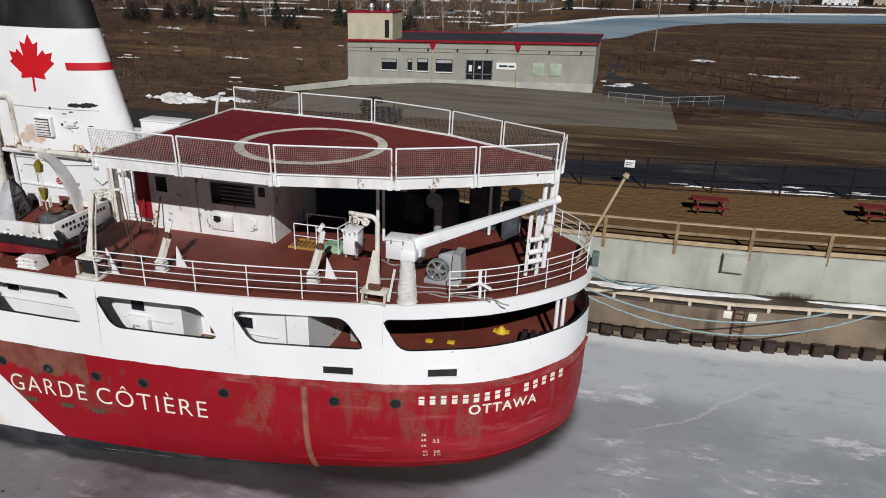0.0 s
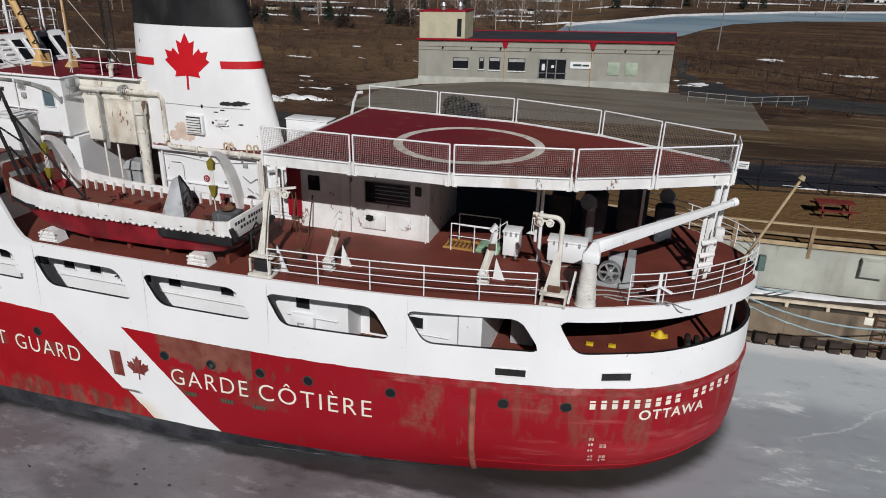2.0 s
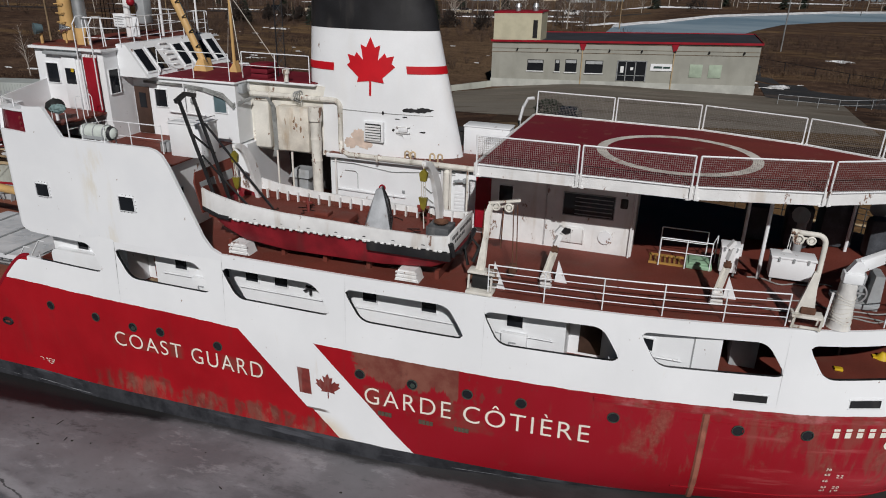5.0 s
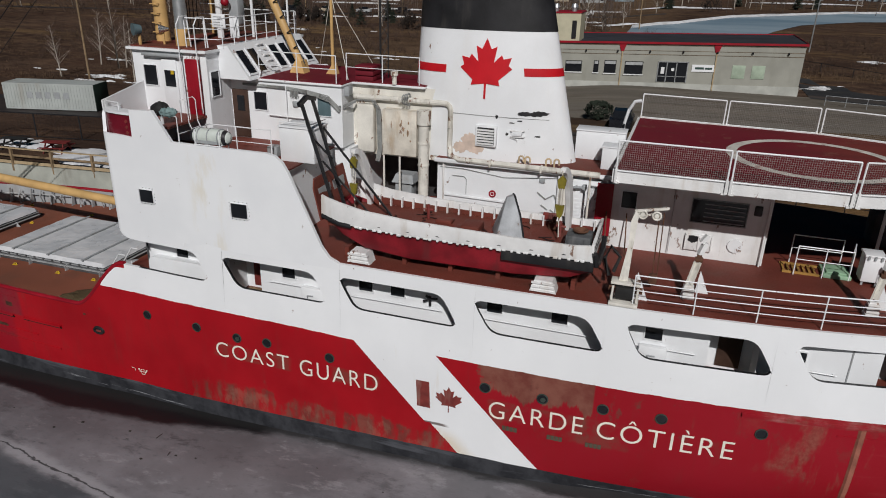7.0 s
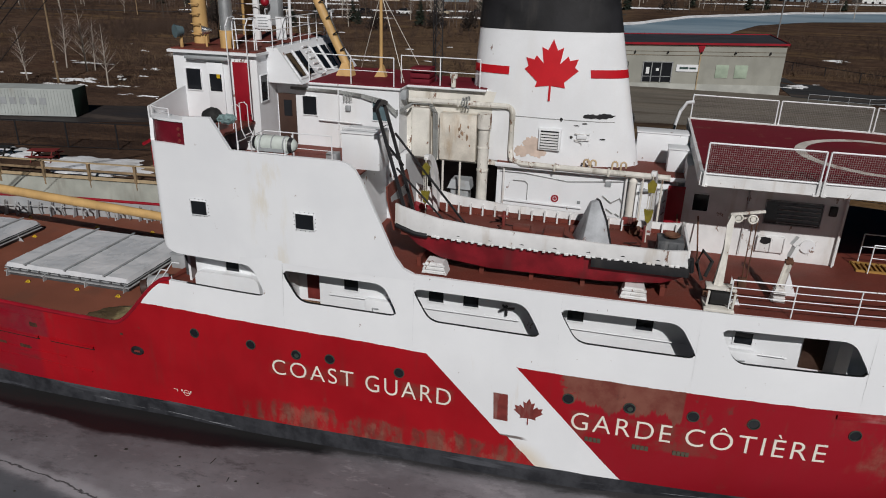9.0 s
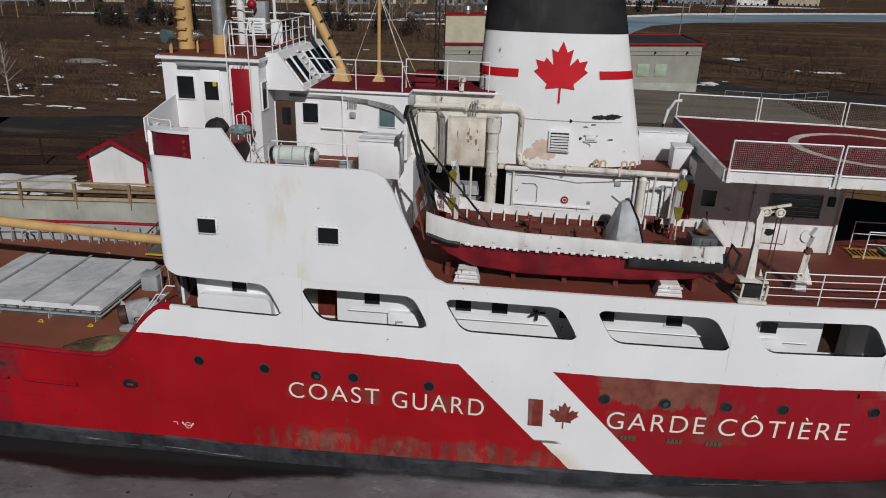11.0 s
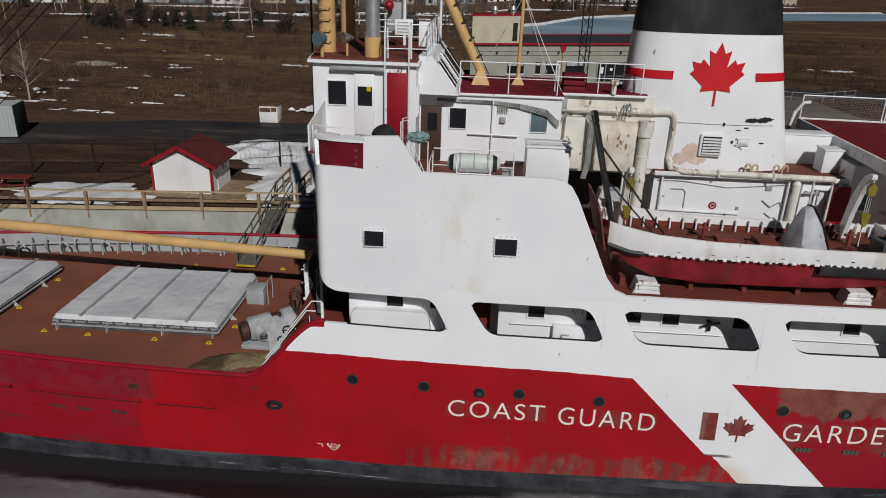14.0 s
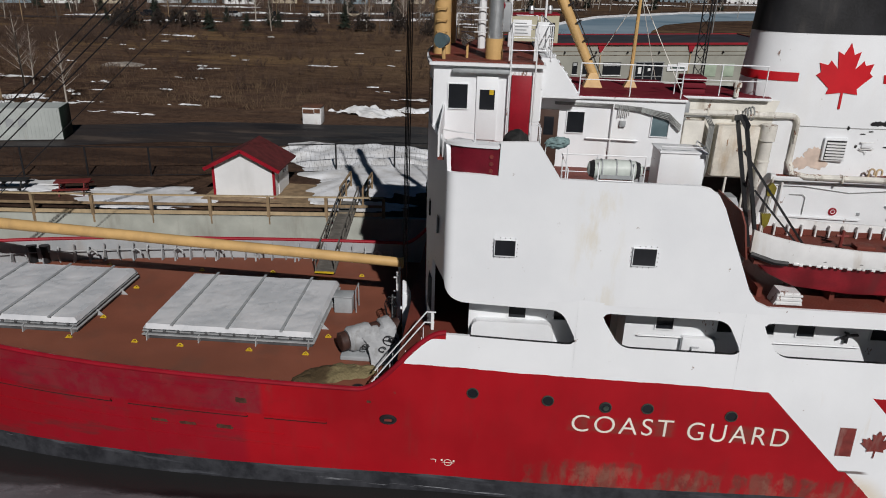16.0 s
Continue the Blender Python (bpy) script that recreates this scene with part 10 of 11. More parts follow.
bump(nt, bs, calc(nt, "ADD", a3, a2), 0.5, 0.08)
sheet("road", ([(-120, 14), (-68, 21.9), (-56, 26), (-39, 26.5), (-20, 22.5), (-2.94, 19.32), (15.03, 19.63), (53.04, 22.03)], [(-120, 22), (-68, 29.8), (-56, 33.5), (-39, 34.8), (-20, 28.5), (-2.94, 24.02), (15.03, 26.77), (53.04, 29.98)]), ASPHALT, 0.02, "dark worn asphalt road behind the fence", "road")
sheet("mud_verge", ([(-26, 29.5), (-2.94, 25.49), (16.84, 27.96), (53.04, 32.63)], [(-26, 38), (-3, 37.5), (18, 50), (60, 58)]), MUD, 0.012, "muddy tracked ground beside the road", "ground")
sheet("parking_lot", ([(-34.5, 40), (-20, 34), (4.9, 37.0)], [(-34.5, 50.5), (-28, 54.3), (4.9, 54.3)]), GRAVEL, 0.03, "packed gravel lot in front of the building", "lot")
sheet("side_lane", ([(-2.0, 53.5), (6, 51.5), (10, 50.5), (30, 48)], [(-2.0, 64), (6, 58.5), (18, 56.6), (30, 54.5)]), ASPHALT, 0.035, "asphalt lane beside the building", "road")
sheet("back_lane", ([(-2.2, 66), (3, 60)], [(-2.2, 88), (3, 67)]), ASPHALT, 0.03, "asphalt lane leading behind the building", "road", 1.0)

# snow on the shore
for cx, cy, rx, ry, h, s in ((-43.5, 24.0, 6.6, 3.4, 0.45, 11), (-40.5, 17.8, 5.0, 4.6, 0.25, 12), (-53.4, 12.6, 4.6, 1.9, 0.09, 13), (-61.5, 13.4, 3.0, 1.3, 0.1, 14), (-53, 10.6, 2.6, 0.5, 0.08, 15), (-40.5, 12.6, 3.0, 1.0, 0.1, 16), (-44.5, 39.5, 3.6, 1.6, 0.4, 17),
                              (-40, 41.5, 2.8, 0.9, 0.25, 18), (-76.2, 51.0, 1.6, 1.4, 0.4, 19), (-79.5, 41.5, 3.6, 1.5, 0.3, 20), (-76.6, 45.7, 1.2, 0.55, 0.25, 21), (-74.4, 46.2, 1.2, 0.5, 0.25, 22), (-72.0, 47.6, 1.2, 0.35, 0.2, 23),
                              (-73.4, 39.0, 1.3, 0.45, 0.2, 24), (-71.6, 39.8, 0.9, 0.3, 0.2, 25), (0.2, 62, 2.1, 1.5, 0.2, 26), (19.8, 77.5, 2.4, 0.7, 0.3, 27), (11, 91, 2.6, 0.9, 0.3, 28), (-66.2, 35.8, 1.8, 0.22, 0.1, 29), (-63.6, 35.3, 0.9, 0.16, 0.1, 30),
                              (-62.2, 40.6, 1.3, 0.2, 0.15, 32), (-69.9, 65, 1.2, 0.35, 0.2, 33), (-68.7, 56.7, 1.5, 0.3, 0.2, 34), (-76.7, 63.2, 0.7, 0.2, 0.15, 35), (-90.6, 107, 2.6, 0.7, 0.3, 36), (-90, 67.5, 1.4, 0.5, 0.2, 37), (-87.7, 53.5, 2.2, 0.5, 0.2, 38),
                              (9.05, 19.48, 4.0, 0.2, 0.1, 42), (15.49, 20.15, 3.4, 0.3, 0.12, 43), (-46, 52, 1.6, 0.4, 0.15, 39), (-41, 48, 1.4, 0.4, 0.15, 40), (-57, 72, 2.0, 0.5, 0.2, 41)):
    if s > 18:
        # broken into a thin core and ragged scraps
        snow_sheet("snow_patch", cx, cy, rx * 0.62, ry * 0.6, lambda x: ground_z(x, cy), s, h * 0.45, rough=0.75, detail=34)
        for q in range(4):
            e = random.Random(s * 7 + q)
            snow_sheet("snow_patch", cx + e.uniform(-1.5, 1.5) * rx, cy + e.uniform(-2.2, 2.2) * ry, rx * e.uniform(0.12, 0.34), ry * e.uniform(0.15, 0.4), lambda x: ground_z(x, cy), s * 3 + q, h * 0.35, rough=0.85, detail=14)
        continue
    snow_sheet("snow_patch", cx, cy, rx, ry, lambda x: ground_z(x, cy), s, h, rough=0.31 if s < 14 else 0.28, detail=70)
rng = random.Random(21)
bm = BM()
for k in range(26):
    x, y = rng.uniform(-105, -30), rng.uniform(40, 110)
    if -34 < x < 2 and y < 70:
        continue
    r = rng.uniform(0.1, 0.35)
    bmesh.ops.create_icosphere(bm, subdivisions=1, radius=r, matrix=Matrix.Translation((x, y, ground_z(x, y) + 0.1)) @ Matrix.Rotation(rng.uniform(-0.3, 0.3), 4, "Z") @ Matrix.Diagonal((2.6, 0.8, 0.35, 1)))
solid("snow_remnants", bm, SNOW, "scattered small remnants of snow in the grass", "snow", kind="stuff")

# ---- fences, rails, tables ----
def plank_rail(line, x0, x1, spacing, z_of, label):
    t = thing("timber_railing", (x0, along(line, x0), z_of(x0)), label, "railing", "quay railings")
    n = int((x1 - x0) / spacing)
    for i in range(n + 1):
        x = x0 + (x1 - x0) * i / n
        bm = BM()
        y = along(line, x)
        box(bm, x - 0.08, x + 0.08, y - 0.1, y + 0.06, z_of(x) - 0.45, z_of(x) + 1.1)
        part("post", bm, TIMBER, t)
        if i < n:
            xb = x0 + (x1 - x0) * (i + 1) / n
            for h, w, k, m in ((1.12, 0.16, 0.06, PALE_TIMBER), (0.62, 0.05, 0.14, TIMBER), (0.15, 0.05, 0.2, PALE_TIMBER)):
                bm = BM()
                bar_box(bm, (x + 0.01, y, z_of(x) + h), (xb - 0.01, along(line, xb), z_of(xb) + h), w, k)
                part("plank", bm, m, t)


plank_rail([(x, y + 0.1) for x, y in WALL], -70, -38.9, 2.85, ground_z, "weathered timber railing along the quay at the bow")
plank_rail([(x, y + 0.1) for x, y in WALL], -10, 30, 3.1, ground_z, "weathered timber railing along the quay at the stern")


def chain_fence(line, x0, x1, spacing, h, label, mesh=True, mat=FENCE_BLACK):
    t = thing("chain_link_fence", (x0, along(line, x0), ground_z(x0, along(line, x0))), label, "fence", "chain-link fences")
    n = int((x1 - x0) / spacing)
    P = []
    for i in range(n + 1):
        x = x0 + (x1 - x0) * i / n
        P.append(Vector((x, along(line, x), ground_z(x, along(line, x)))))
    up = Vector((0, 0, 1))
    for p in P:
        bm = BM()
        rod(bm, p - up * 0.1, p + up * h, 0.058, n=7)
        part("post", bm, mat, t)
    bm = BM()
    tube(bm, [p + up * h for p in P], 0.04, 5)
    part("top_rail", bm, mat, t)
    bm = BM()
    tube(bm, [p + up * 0.08 for p in P], 0.028, 5)
    part("bottom_wire", bm, mat, t)
    if mesh:
        bm = BM()
        for a, b in zip(P, P[1:]):
            m = int((b - a).length / 0.3)
            for i in range(m):
                p, q = a.lerp(b, i / m), a.lerp(b, (i + 1) / m)
                rod(bm, p + up * 0.1, q + up * h, 0.004, n=3, caps=False)
                rod(bm, q + up * 0.1, p + up * h, 0.004, n=3, caps=False)
        part("wire_mesh", bm, mat, t)


chain_fence([(-70, 14), (-52, 17), (-38, 21), (-25, 20), (-2.94, 18.14), (6.99, 18.44), (14.13, 19.25), (35.74, 21.62)], -66, 36, 3.65, 1.9, "black chain-link fence beside the road")
chain_fence([(-2, 80), (7.5, 67.8), (17.6, 58), (26.3, 56.7), (60, 53)], -1, 50, 3.0, 1.25, "dark chain-link fence along the lane", True)
t = thing("fence_sign", (0.98, 18.2, 6.35), "small white notice on the fence", "sign")
bm = BM()
box(bm, 0.66, 1.26, 18.1, 18.13, 6.35, 6.8, 0.005)
part("board", bm, WHITE, t)
for z0, w in ((6.62, 0.45), (6.5, 0.35)):
    bm = BM()
    box(bm, 0.74, 0.74 + w, 18.092, 18.1, z0, z0 + 0.05)
    part("marking_bar", bm, GLASS_BLUE, t)


def picnic_table(x, y, turn, material, label):
    z = ground_z(x)
    t = thing("picnic_table", (0, 0, 0), label, "picnic table", "picnic tables")
    for k in range(5):
        bm = BM()
        box(bm, -0.95, 0.95, -0.37 + k * 0.15, -0.23 + k * 0.15, 0.72, 0.77)
        part("top_board", bm, material, t)
    for s in (-1, 1):
        for k in range(2):
            bm = BM()
            box(bm, -0.95, 0.95, s * 0.72 - 0.13 + k * 0.14, s * 0.72 + k * 0.14, 0.42, 0.46)
            part("seat_board", bm, material, t)
        bm = BM()
        bar_box(bm, (s * 0.65, -0.72, 0), (s * 0.65, -0.2, 0.72), 0.06, 0.1)
        bar_box(bm, (s * 0.65, 0.72, 0), (s * 0.65, 0.2, 0.72), 0.06, 0.1)
        bar_box(bm, (s * 0.65, -0.85, 0.38), (s * 0.65, 0.85, 0.38), 0.06, 0.1)
        part("leg_frame", bm, material, t)
    t.matrix_basis = Matrix.Translation((x, y, z)) @ Matrix.Rotation(turn, 4, "Z")
    return t


TABLE_RED = paint("faded_table_red", (0.16, 0.02, 0.018), 0.7, vary=0.25, size=0.4)
picnic_table(5.29, 14.76, 0.1, TABLE_RED, "dark red wooden picnic table on the grass")
picnic_table(13.76, 15.52, 0.1, TABLE_RED, "dark red wooden picnic table on the grass")
picnic_table(-57.4, 12.5, 0.3, TABLE_RED, "dark red wooden picnic table in the snow")
picnic_table(-61.0, 12.3, 0.2, paint("black_table_wood", (0.02, 0.02, 0.02), 0.7, size=0.4), "black wooden picnic table beside the quay")

# ---- building ----
SLANT = 1.05 / 28.3


def tilt(bm):
    for v in bm.verts:
        v.co.z += (v.co.x + 31.45) * SLANT
    return bm


house = thing("block_building", (-17, 54.5, 4.2), "low grey block building with red trim", "building")
bm = BM()
box(bm, -31.45, -3.2, 54.5, 66.0, 3.2, 8.75)
part("wall", tilt(bm), BLOCK, house, "grey block wall")
for z, h, d in ((7.55, 0.06, 0.03), (7.95, 0.05, 0.025), (8.5, 0.05, 0.03)):
    bm = BM()
    box(bm, -31.47, -3.18, 54.5 - d, 54.5, z, z + h)
    part("string_course", tilt(bm), DARK_CONCRETE, house)
bm = BM()
box(bm, -31.5, -3.15, 54.44, 54.52, 3.2, 4.6)
part("plinth", tilt(bm), paint("pale_plinth", (0.45, 0.46, 0.42), 0.8, size=1.5), house, "pale painted plinth")
bm = BM()
box(bm, -31.6, -3.05, 54.35, 66.15, 8.75, 8.8)
part("roof", tilt(bm), ROOF_DARK, house, "dark flat roof")
bm = BM()
box(bm, -31.62, -3.03, 54.3, 54.36, 8.68, 8.9)
box(bm, -3.06, -3.0, 54.3, 66.2, 8.68, 8.9)
box(bm, -31.62, -3.03, 66.15, 66.2, 8.68, 8.9)
pieces("red_fascia", tilt(bm), RED_PAINT, house, "red roof fascia")
bm = BM()
box(bm, -31.4, -26.0, 54.6, 58.2, 8.8, 11.75)
pent = part("penthouse", tilt(bm), paint("cream_siding", (0.5, 0.47, 0.34), 0.7, vary=0.1, size=1.0), house, "cream roof penthouse")
bm = BM()
box(bm, -31.45, -25.95, 54.55, 58.25, 11.75, 11.9)
part("red_fascia", tilt(bm), RED_PAINT, pent)
for x in (-29.0, -27.0):
    bm = BM()
    rod(bm, (x, 56, 11.9), (x, 56, 12.3), 0.28, n=12)
    rod(bm, (x, 56, 12.3), (x, 56, 12.7), 0.4, 0.25, n=12)
    part("roof_vent", tilt(bm), STEEL, pent, "steel roof vent")
bm = BM()
box(bm, -26.9, -26.4, 54.54, 54.6, 9.1, 11.0)
part("dark_panel", tilt(bm), BLACK, pent)
for x0, x1, z0, z1 in ((-27.24, -25.46, 5.6, 6.75), (-24.11, -23.62, 5.58, 6.8), (-22.96, -21.74, 5.55, 6.85), (-20.77, -18.88, 5.5, 6.8)):
    for ob in window(house, "y", 54.5, x0, x1, z0, z1, frame_mat=BLACK):
        for v in ob.data.vertices:
            v.co.z += (v.co.x + 31.45) * SLANT
    bm = BM()
    box(bm, x0 + 0.05, x1 - 0.05, 54.45, 54.49, z0 + (z1 - z0) * 0.72, z1 - 0.05)
    part("blind", tilt(bm), GREY_LIGHT, house, "grey half-drawn blind")
    bm = BM()
    box(bm, x0 - 0.1, x1 + 0.1, 54.38, 54.5, z0 - 0.14, z0 - 0.03)
    part("window_sill", tilt(bm), SIDING, house, "pale window sill")
bm = BM()
for x0, x1 in ((-17.23, -16.4), (-16.33, -15.4), (-15.37, -14.29)):
    box(bm, x0, x1, 54.46, 54.495, 4.75, 6.8)
pieces("glass_door", tilt(bm), GLASS, house, "dark glass door")
bm = BM()
for x in (-17.28, -16.37, -15.38, -14.26):
    box(bm, x - 0.05, x + 0.05, 54.42, 54.5, 4.7, 6.85)
box(bm, -17.3, -14.2, 54.42, 54.5, 6.8, 6.9)
box(bm, -17.3, -14.2, 54.42, 54.5, 5.3, 5.36)
part("door_frame", tilt(bm), STEEL, house, "metal door frame")
bm = BM()
box(bm, -16.95, -16.6, 54.445, 54.46, 5.6, 6.3)
box(bm, -15.9, -15.6, 54.445, 54.46, 5.9, 6.2)
pieces("notice", tilt(bm), SIDING, house)
bm = BM()
box(bm, -13.83, -11.51, 54.4, 54.48, 5.9, 6.62)
sgn = part("sign_board", tilt(bm), WHITE, house, "white sign board")
bm = BM()
box(bm, -13.5, -12.6, 54.385, 54.4, 6.15, 6.38)
box(bm, -12.5, -11.8, 54.385, 54.4, 6.15, 6.35)
part("marking_bars", tilt(bm), GLASS_GREEN, sgn)
for x0 in (-9.82, -7.92):
    bm = BM()
    box(bm, x0, x0 + 1.28, 54.45, 54.5, 5.3, 6.65, 0.01)
    part("shutter", tilt(bm), paint("pale_green_shutter", (0.36, 0.44, 0.34), 0.7, size=0.8), house, "pale green shutter")
for x in (-21.2, -11.55):
    bm = BM()
    prism(bm, [(x - 0.4, 54.4, 8.68), (x + 0.4, 54.4, 8.68), (x + 0.15, 54.4, 7.9), (x - 0.15, 54.4, 7.9)], (0, 0.1, 0))
    part("rain_hopper", tilt(bm), RED_PAINT, house, "red rain hopper")
    bm = BM()
    rod(bm, (x, 54.42, 7.9), (x, 54.42, 4.0), 0.07, n=8)
    part("downpipe", tilt(bm), PALE_TIMBER, house)
bm = BM()
for k in range(8):
    x = -28.5 + k * 3.4
    rod(bm, (x, 54.3, 7.85), (x, 54.5, 7.95), 0.1, n=8)
pieces("wall_lamp", tilt(bm), BLACK, house)
bm = BM()
prism(bm, [(-37, 49.0, 3.2), (-31.5, 54.4, 3.2), (-31.5, 54.4, 4.3), (-37, 49.0, 3.9)], (0.2, -0.2, 0))
solid("ramp_wall", bm, CONCRETE, "low concrete ramp wall beside the building", "wall", kind="structure")
railing([(-1.3, 49.9, 4.72), (4.5, 49.0, 4.72), (10.1, 52.4, 4.72)], 0.95, (0.5, 1), 1.9, "grey pipe railing beside the lane", "lane railings", material=GREY, r=0.022)

# parked car in front of the building
car = thing("parked_car", (-19.0, 31.8, 4.7), "dark parked car on the lot", "car")
cx, cy, cz = -19.0, 31.8, ground_z(-19.0) + 0.03
bm = BM()
secs = [(-2.2, 0.35, 0.75, 0.8), (-2.0, 0.25, 0.95, 0.88), (-1.0, 0.22, 1.0, 0.9), (1.0, 0.22, 0.98, 0.9), (1.9, 0.25, 0.88, 0.86), (2.2, 0.38, 0.7, 0.78)]
loft(bm, [[Vector((cx + y * w, cy + x, cz + (z0 if zz < 0 else z1))) for y, zz in ((-1, -1), (1, -1), (1.0, 0), (0.92, 1), (-0.92, 1), (-1.0, 0))] for x, z0, z1, w in secs])
part("body", bm, CAR_PAINT, car)
bm = BM()
loft(bm, [[Vector((cx + s * w, cy + x, cz + z)) for s, z in ((-1, 0.95), (1, 0.95), (0.82, h), (-0.82, h))] for x, w, h in ((-1.3, 0.85, 0.97), (-0.7, 0.82, 1.45), (0.6, 0.82, 1.47), (1.35, 0.84, 0.98))])
part("cabin", bm, GLASS, car)
for sx in (-0.85, 0.65):
    for sy in (-1.35, 1.35):
        bm = BM()
        rod(bm, (cx + sx, cy + sy, cz + 0.33), (cx + sx + 0.2, cy + sy, cz + 0.33), 0.33, n=18)
        part("wheel", bm, RUBBER, car)

# ---- shack by the quay ----
shack = thing("ticket_shack", (-47.4, 14.5, 3.4), "white gabled shack with red trim and roof", "shack")
x0, x1, y0, y1 = -49.2, -45.65, 13.1, 16.2
bm = BM()
prism(bm, [(x0, y0, 3.35), (x1, y0, 3.35), (x1, y0, 5.35), ((x0 + x1) / 2, y0, 6.25), (x0, y0, 5.35)], (0, y1 - y0, 0))
part("wall", bm, SIDING, shack, "white sided walls")
for s, (xa, xb) in enumerate((((x0 + x1) / 2, x0 - 0.45), ((x0 + x1) / 2, x1 + 0.45))):
    bm = BM()
    za, zb = 6.36, 5.2
    prism(bm, [(xa, y0 - 0.3, za), (xb, y0 - 0.3, zb), (xb, y1 + 0.3, zb), (xa, y1 + 0.3, za)], (0, 0, -0.07))
    rf = part("roof", bm, SHINGLE, shack, "dark red shingle roof")
    bm = BM()
    bar_box(bm, (xa, y0 - 0.33, za - 0.08), (xb, y0 - 0.33, zb - 0.08), 0.05, 0.2)
    part("barge_board", bm, RED_PAINT, rf)
bm = BM()
for x in (x0, x1):
    box(bm, x - 0.07, x + 0.07, y0 - 0.03, y0 + 0.08, 3.35, 5.3)
pieces("corner_trim", bm, RED_PAINT, shack, "red corner trim")
bm = BM()
box(bm, x1, x1 + 0.04, 14.0, 14.7, 3.4, 5.1)
part("door", bm, SIDING, shack)
bm = BM()
box(bm, x1 + 0.0, x1 + 0.05, 15.0, 15.5, 4.5, 5.0)
part("window_pane", bm, GLASS, shack)
bm = BM()
box(bm, x0 - 0.6, x1 + 2.2, y0 - 0.7, y1, 3.38, 3.46)
solid("timber_deck", bm, TIMBER, "brown timber deck round the shack", "deck", kind="structure")

GANG = paint("weathered_grey_gangway", (0.13, 0.12, 0.105), 0.85, vary=0.3, size=0.5, dirt=(0.06, 0.05, 0.04))
# gangway from the quay to the well deck
g = thing("gangway", (-40.7, 7, 2.8), "grey timber gangway with rails down to the ship", "gangway")
A, B = Vector((-40.7, 4.2, 2.9)), Vector((-41.0, 12.2, 3.75))
side = Vector((0.45, 0, 0))
for k in range(26):
    bm = BM()
    p, q = A.lerp(B, (k + 0.06) / 26), A.lerp(B, (k + 0.94) / 26)
    prism(bm, [p - side, p + side, q + side, q - side], (0, 0, 0.05))
    part("plank", bm, GANG, g)
for s in (-1, 1):
    for h in (0.05, 0.5, 0.95):
        bm = BM()
        bar_box(bm, A + side * s + Vector((0, 0, h)), B + side * s + Vector((0, 0, h)), 0.05, 0.07)
        part("rail", bm, GANG, g)
    for k in range(7):
        bm = BM()
        p = A.lerp(B, k / 6) + side * s
        bar_box(bm, p, p + Vector((0, 0, 0.98)), 0.05, 0.05)
        part("post", bm, GANG, g)
bm = BM()
box(bm, -41.18, -40.28, 4.08, 4.19, 2.9, 2.955)
part("yellow_edge", bm, YELLOW, g, "yellow edge strip")
for x in (-41.6, -40.3):
    bm = BM()
    for y in (12.3, 14.0, 15.6):
        bar_box(bm, (x, y, 3.4), (x, y, 4.6), 0.1, 0.1)
    bar_box(bm, (x, 12.3, 4.55), (x, 15.6, 4.55), 0.1, 0.1)
    bar_box(bm, (x, 12.3, 4.0), (x, 15.6, 4.0), 0.05, 0.1)
    pieces("approach_rail", bm, TIMBER, g)

# containers and cabinet
def container(x0, y0, L, turn, label):
    t = thing("shipping_container", (0, 0, 0), label, "container", "containers")
    bm = BM()
    box(bm, 0, L, 0, 2.44, 0.1, 2.45)
    part("body", bm, CONTAINER, t)
    rib = BM()
    for k in range(int(L / 0.28)):
        box(rib, 0.1 + k * 0.28, 0.22 + k * 0.28, -0.03, 0.0, 0.25, 2.35)
    pieces("side_rib", rib, CONTAINER, t)
    bm = BM()
    box(bm, L, L + 0.05, 0.02, 2.42, 0.12, 2.45, 0.01)
    part("door", bm, DARK_GREEN, t, "dark green end doors")
    bm = BM()
    for k, w in enumerate((0.55, 0.55, 0.5, 0.55, 0.55)):
        box(bm, 2.2 + k * 0.85, 2.2 + k * 0.85 + w, -0.036, -0.03, 1.1, 1.7)
    pieces("marking_bar", bm, GREY, t, "plain grey block")
    t.matrix_basis = Matrix.Translation((x0, y0, 3.4)) @ Matrix.Rotation(turn, 4, "Z")


container(-73.4, 22.5, 8.5, 0.26, "pale grey shipping container with dark doors")
t = thing("utility_cabinet", (-48.5, 34.6, 3.4), "rusty white metal cabinet by the road", "cabinet")
bm = BM()
box(bm, -49.3, -47.7, 34.0, 35.4, 3.4, 4.85, 0.03)
part("body", bm, WHITE_WORN, t)
bm = BM()
box(bm, -49.25, -48.3, 33.96, 34.02, 4.35, 4.7)
box(bm, -48.25, -47.75, 33.96, 34.02, 4.4, 4.75)
part("panel", bm, RUSTY, t)
bm = BM()
box(bm, -49.35, -47.65, 33.95, 35.45, 4.85, 4.95, 0.02)
part("lid", bm, RUSTY, t)

# mooring ropes
for k, (p, q, sag) in enumerate((((-0.6, 2.0, 5.6), (10.6, 7.75, 3.45), 1.05), ((-0.6, 1.8, 5.4), (12.2, 7.9, 3.5), 1.5), ((-0.8, 2.8, 6.2), (2.9, 8.3, 3.25), 0.35), ((-0.8, 2.6, 6.1), (2.5, 8.35, 3.25), 0.3), ((9.8, 7.6, 3.5), (24, 9.4, 3.9), 0.12))):
    bm = BM()
    p, q = Vector(p), Vector(q)
    tube(bm, [p.lerp(q, i / 16) - Vector((0, 0, sag * 4 * (i / 16) * (1 - i / 16))) for i in range(17)], 0.035, 6)
    solid("mooring_rope", bm, ROPE_BLUE, "faded blue mooring rope sagging to the quay", "rope", "mooring ropes")

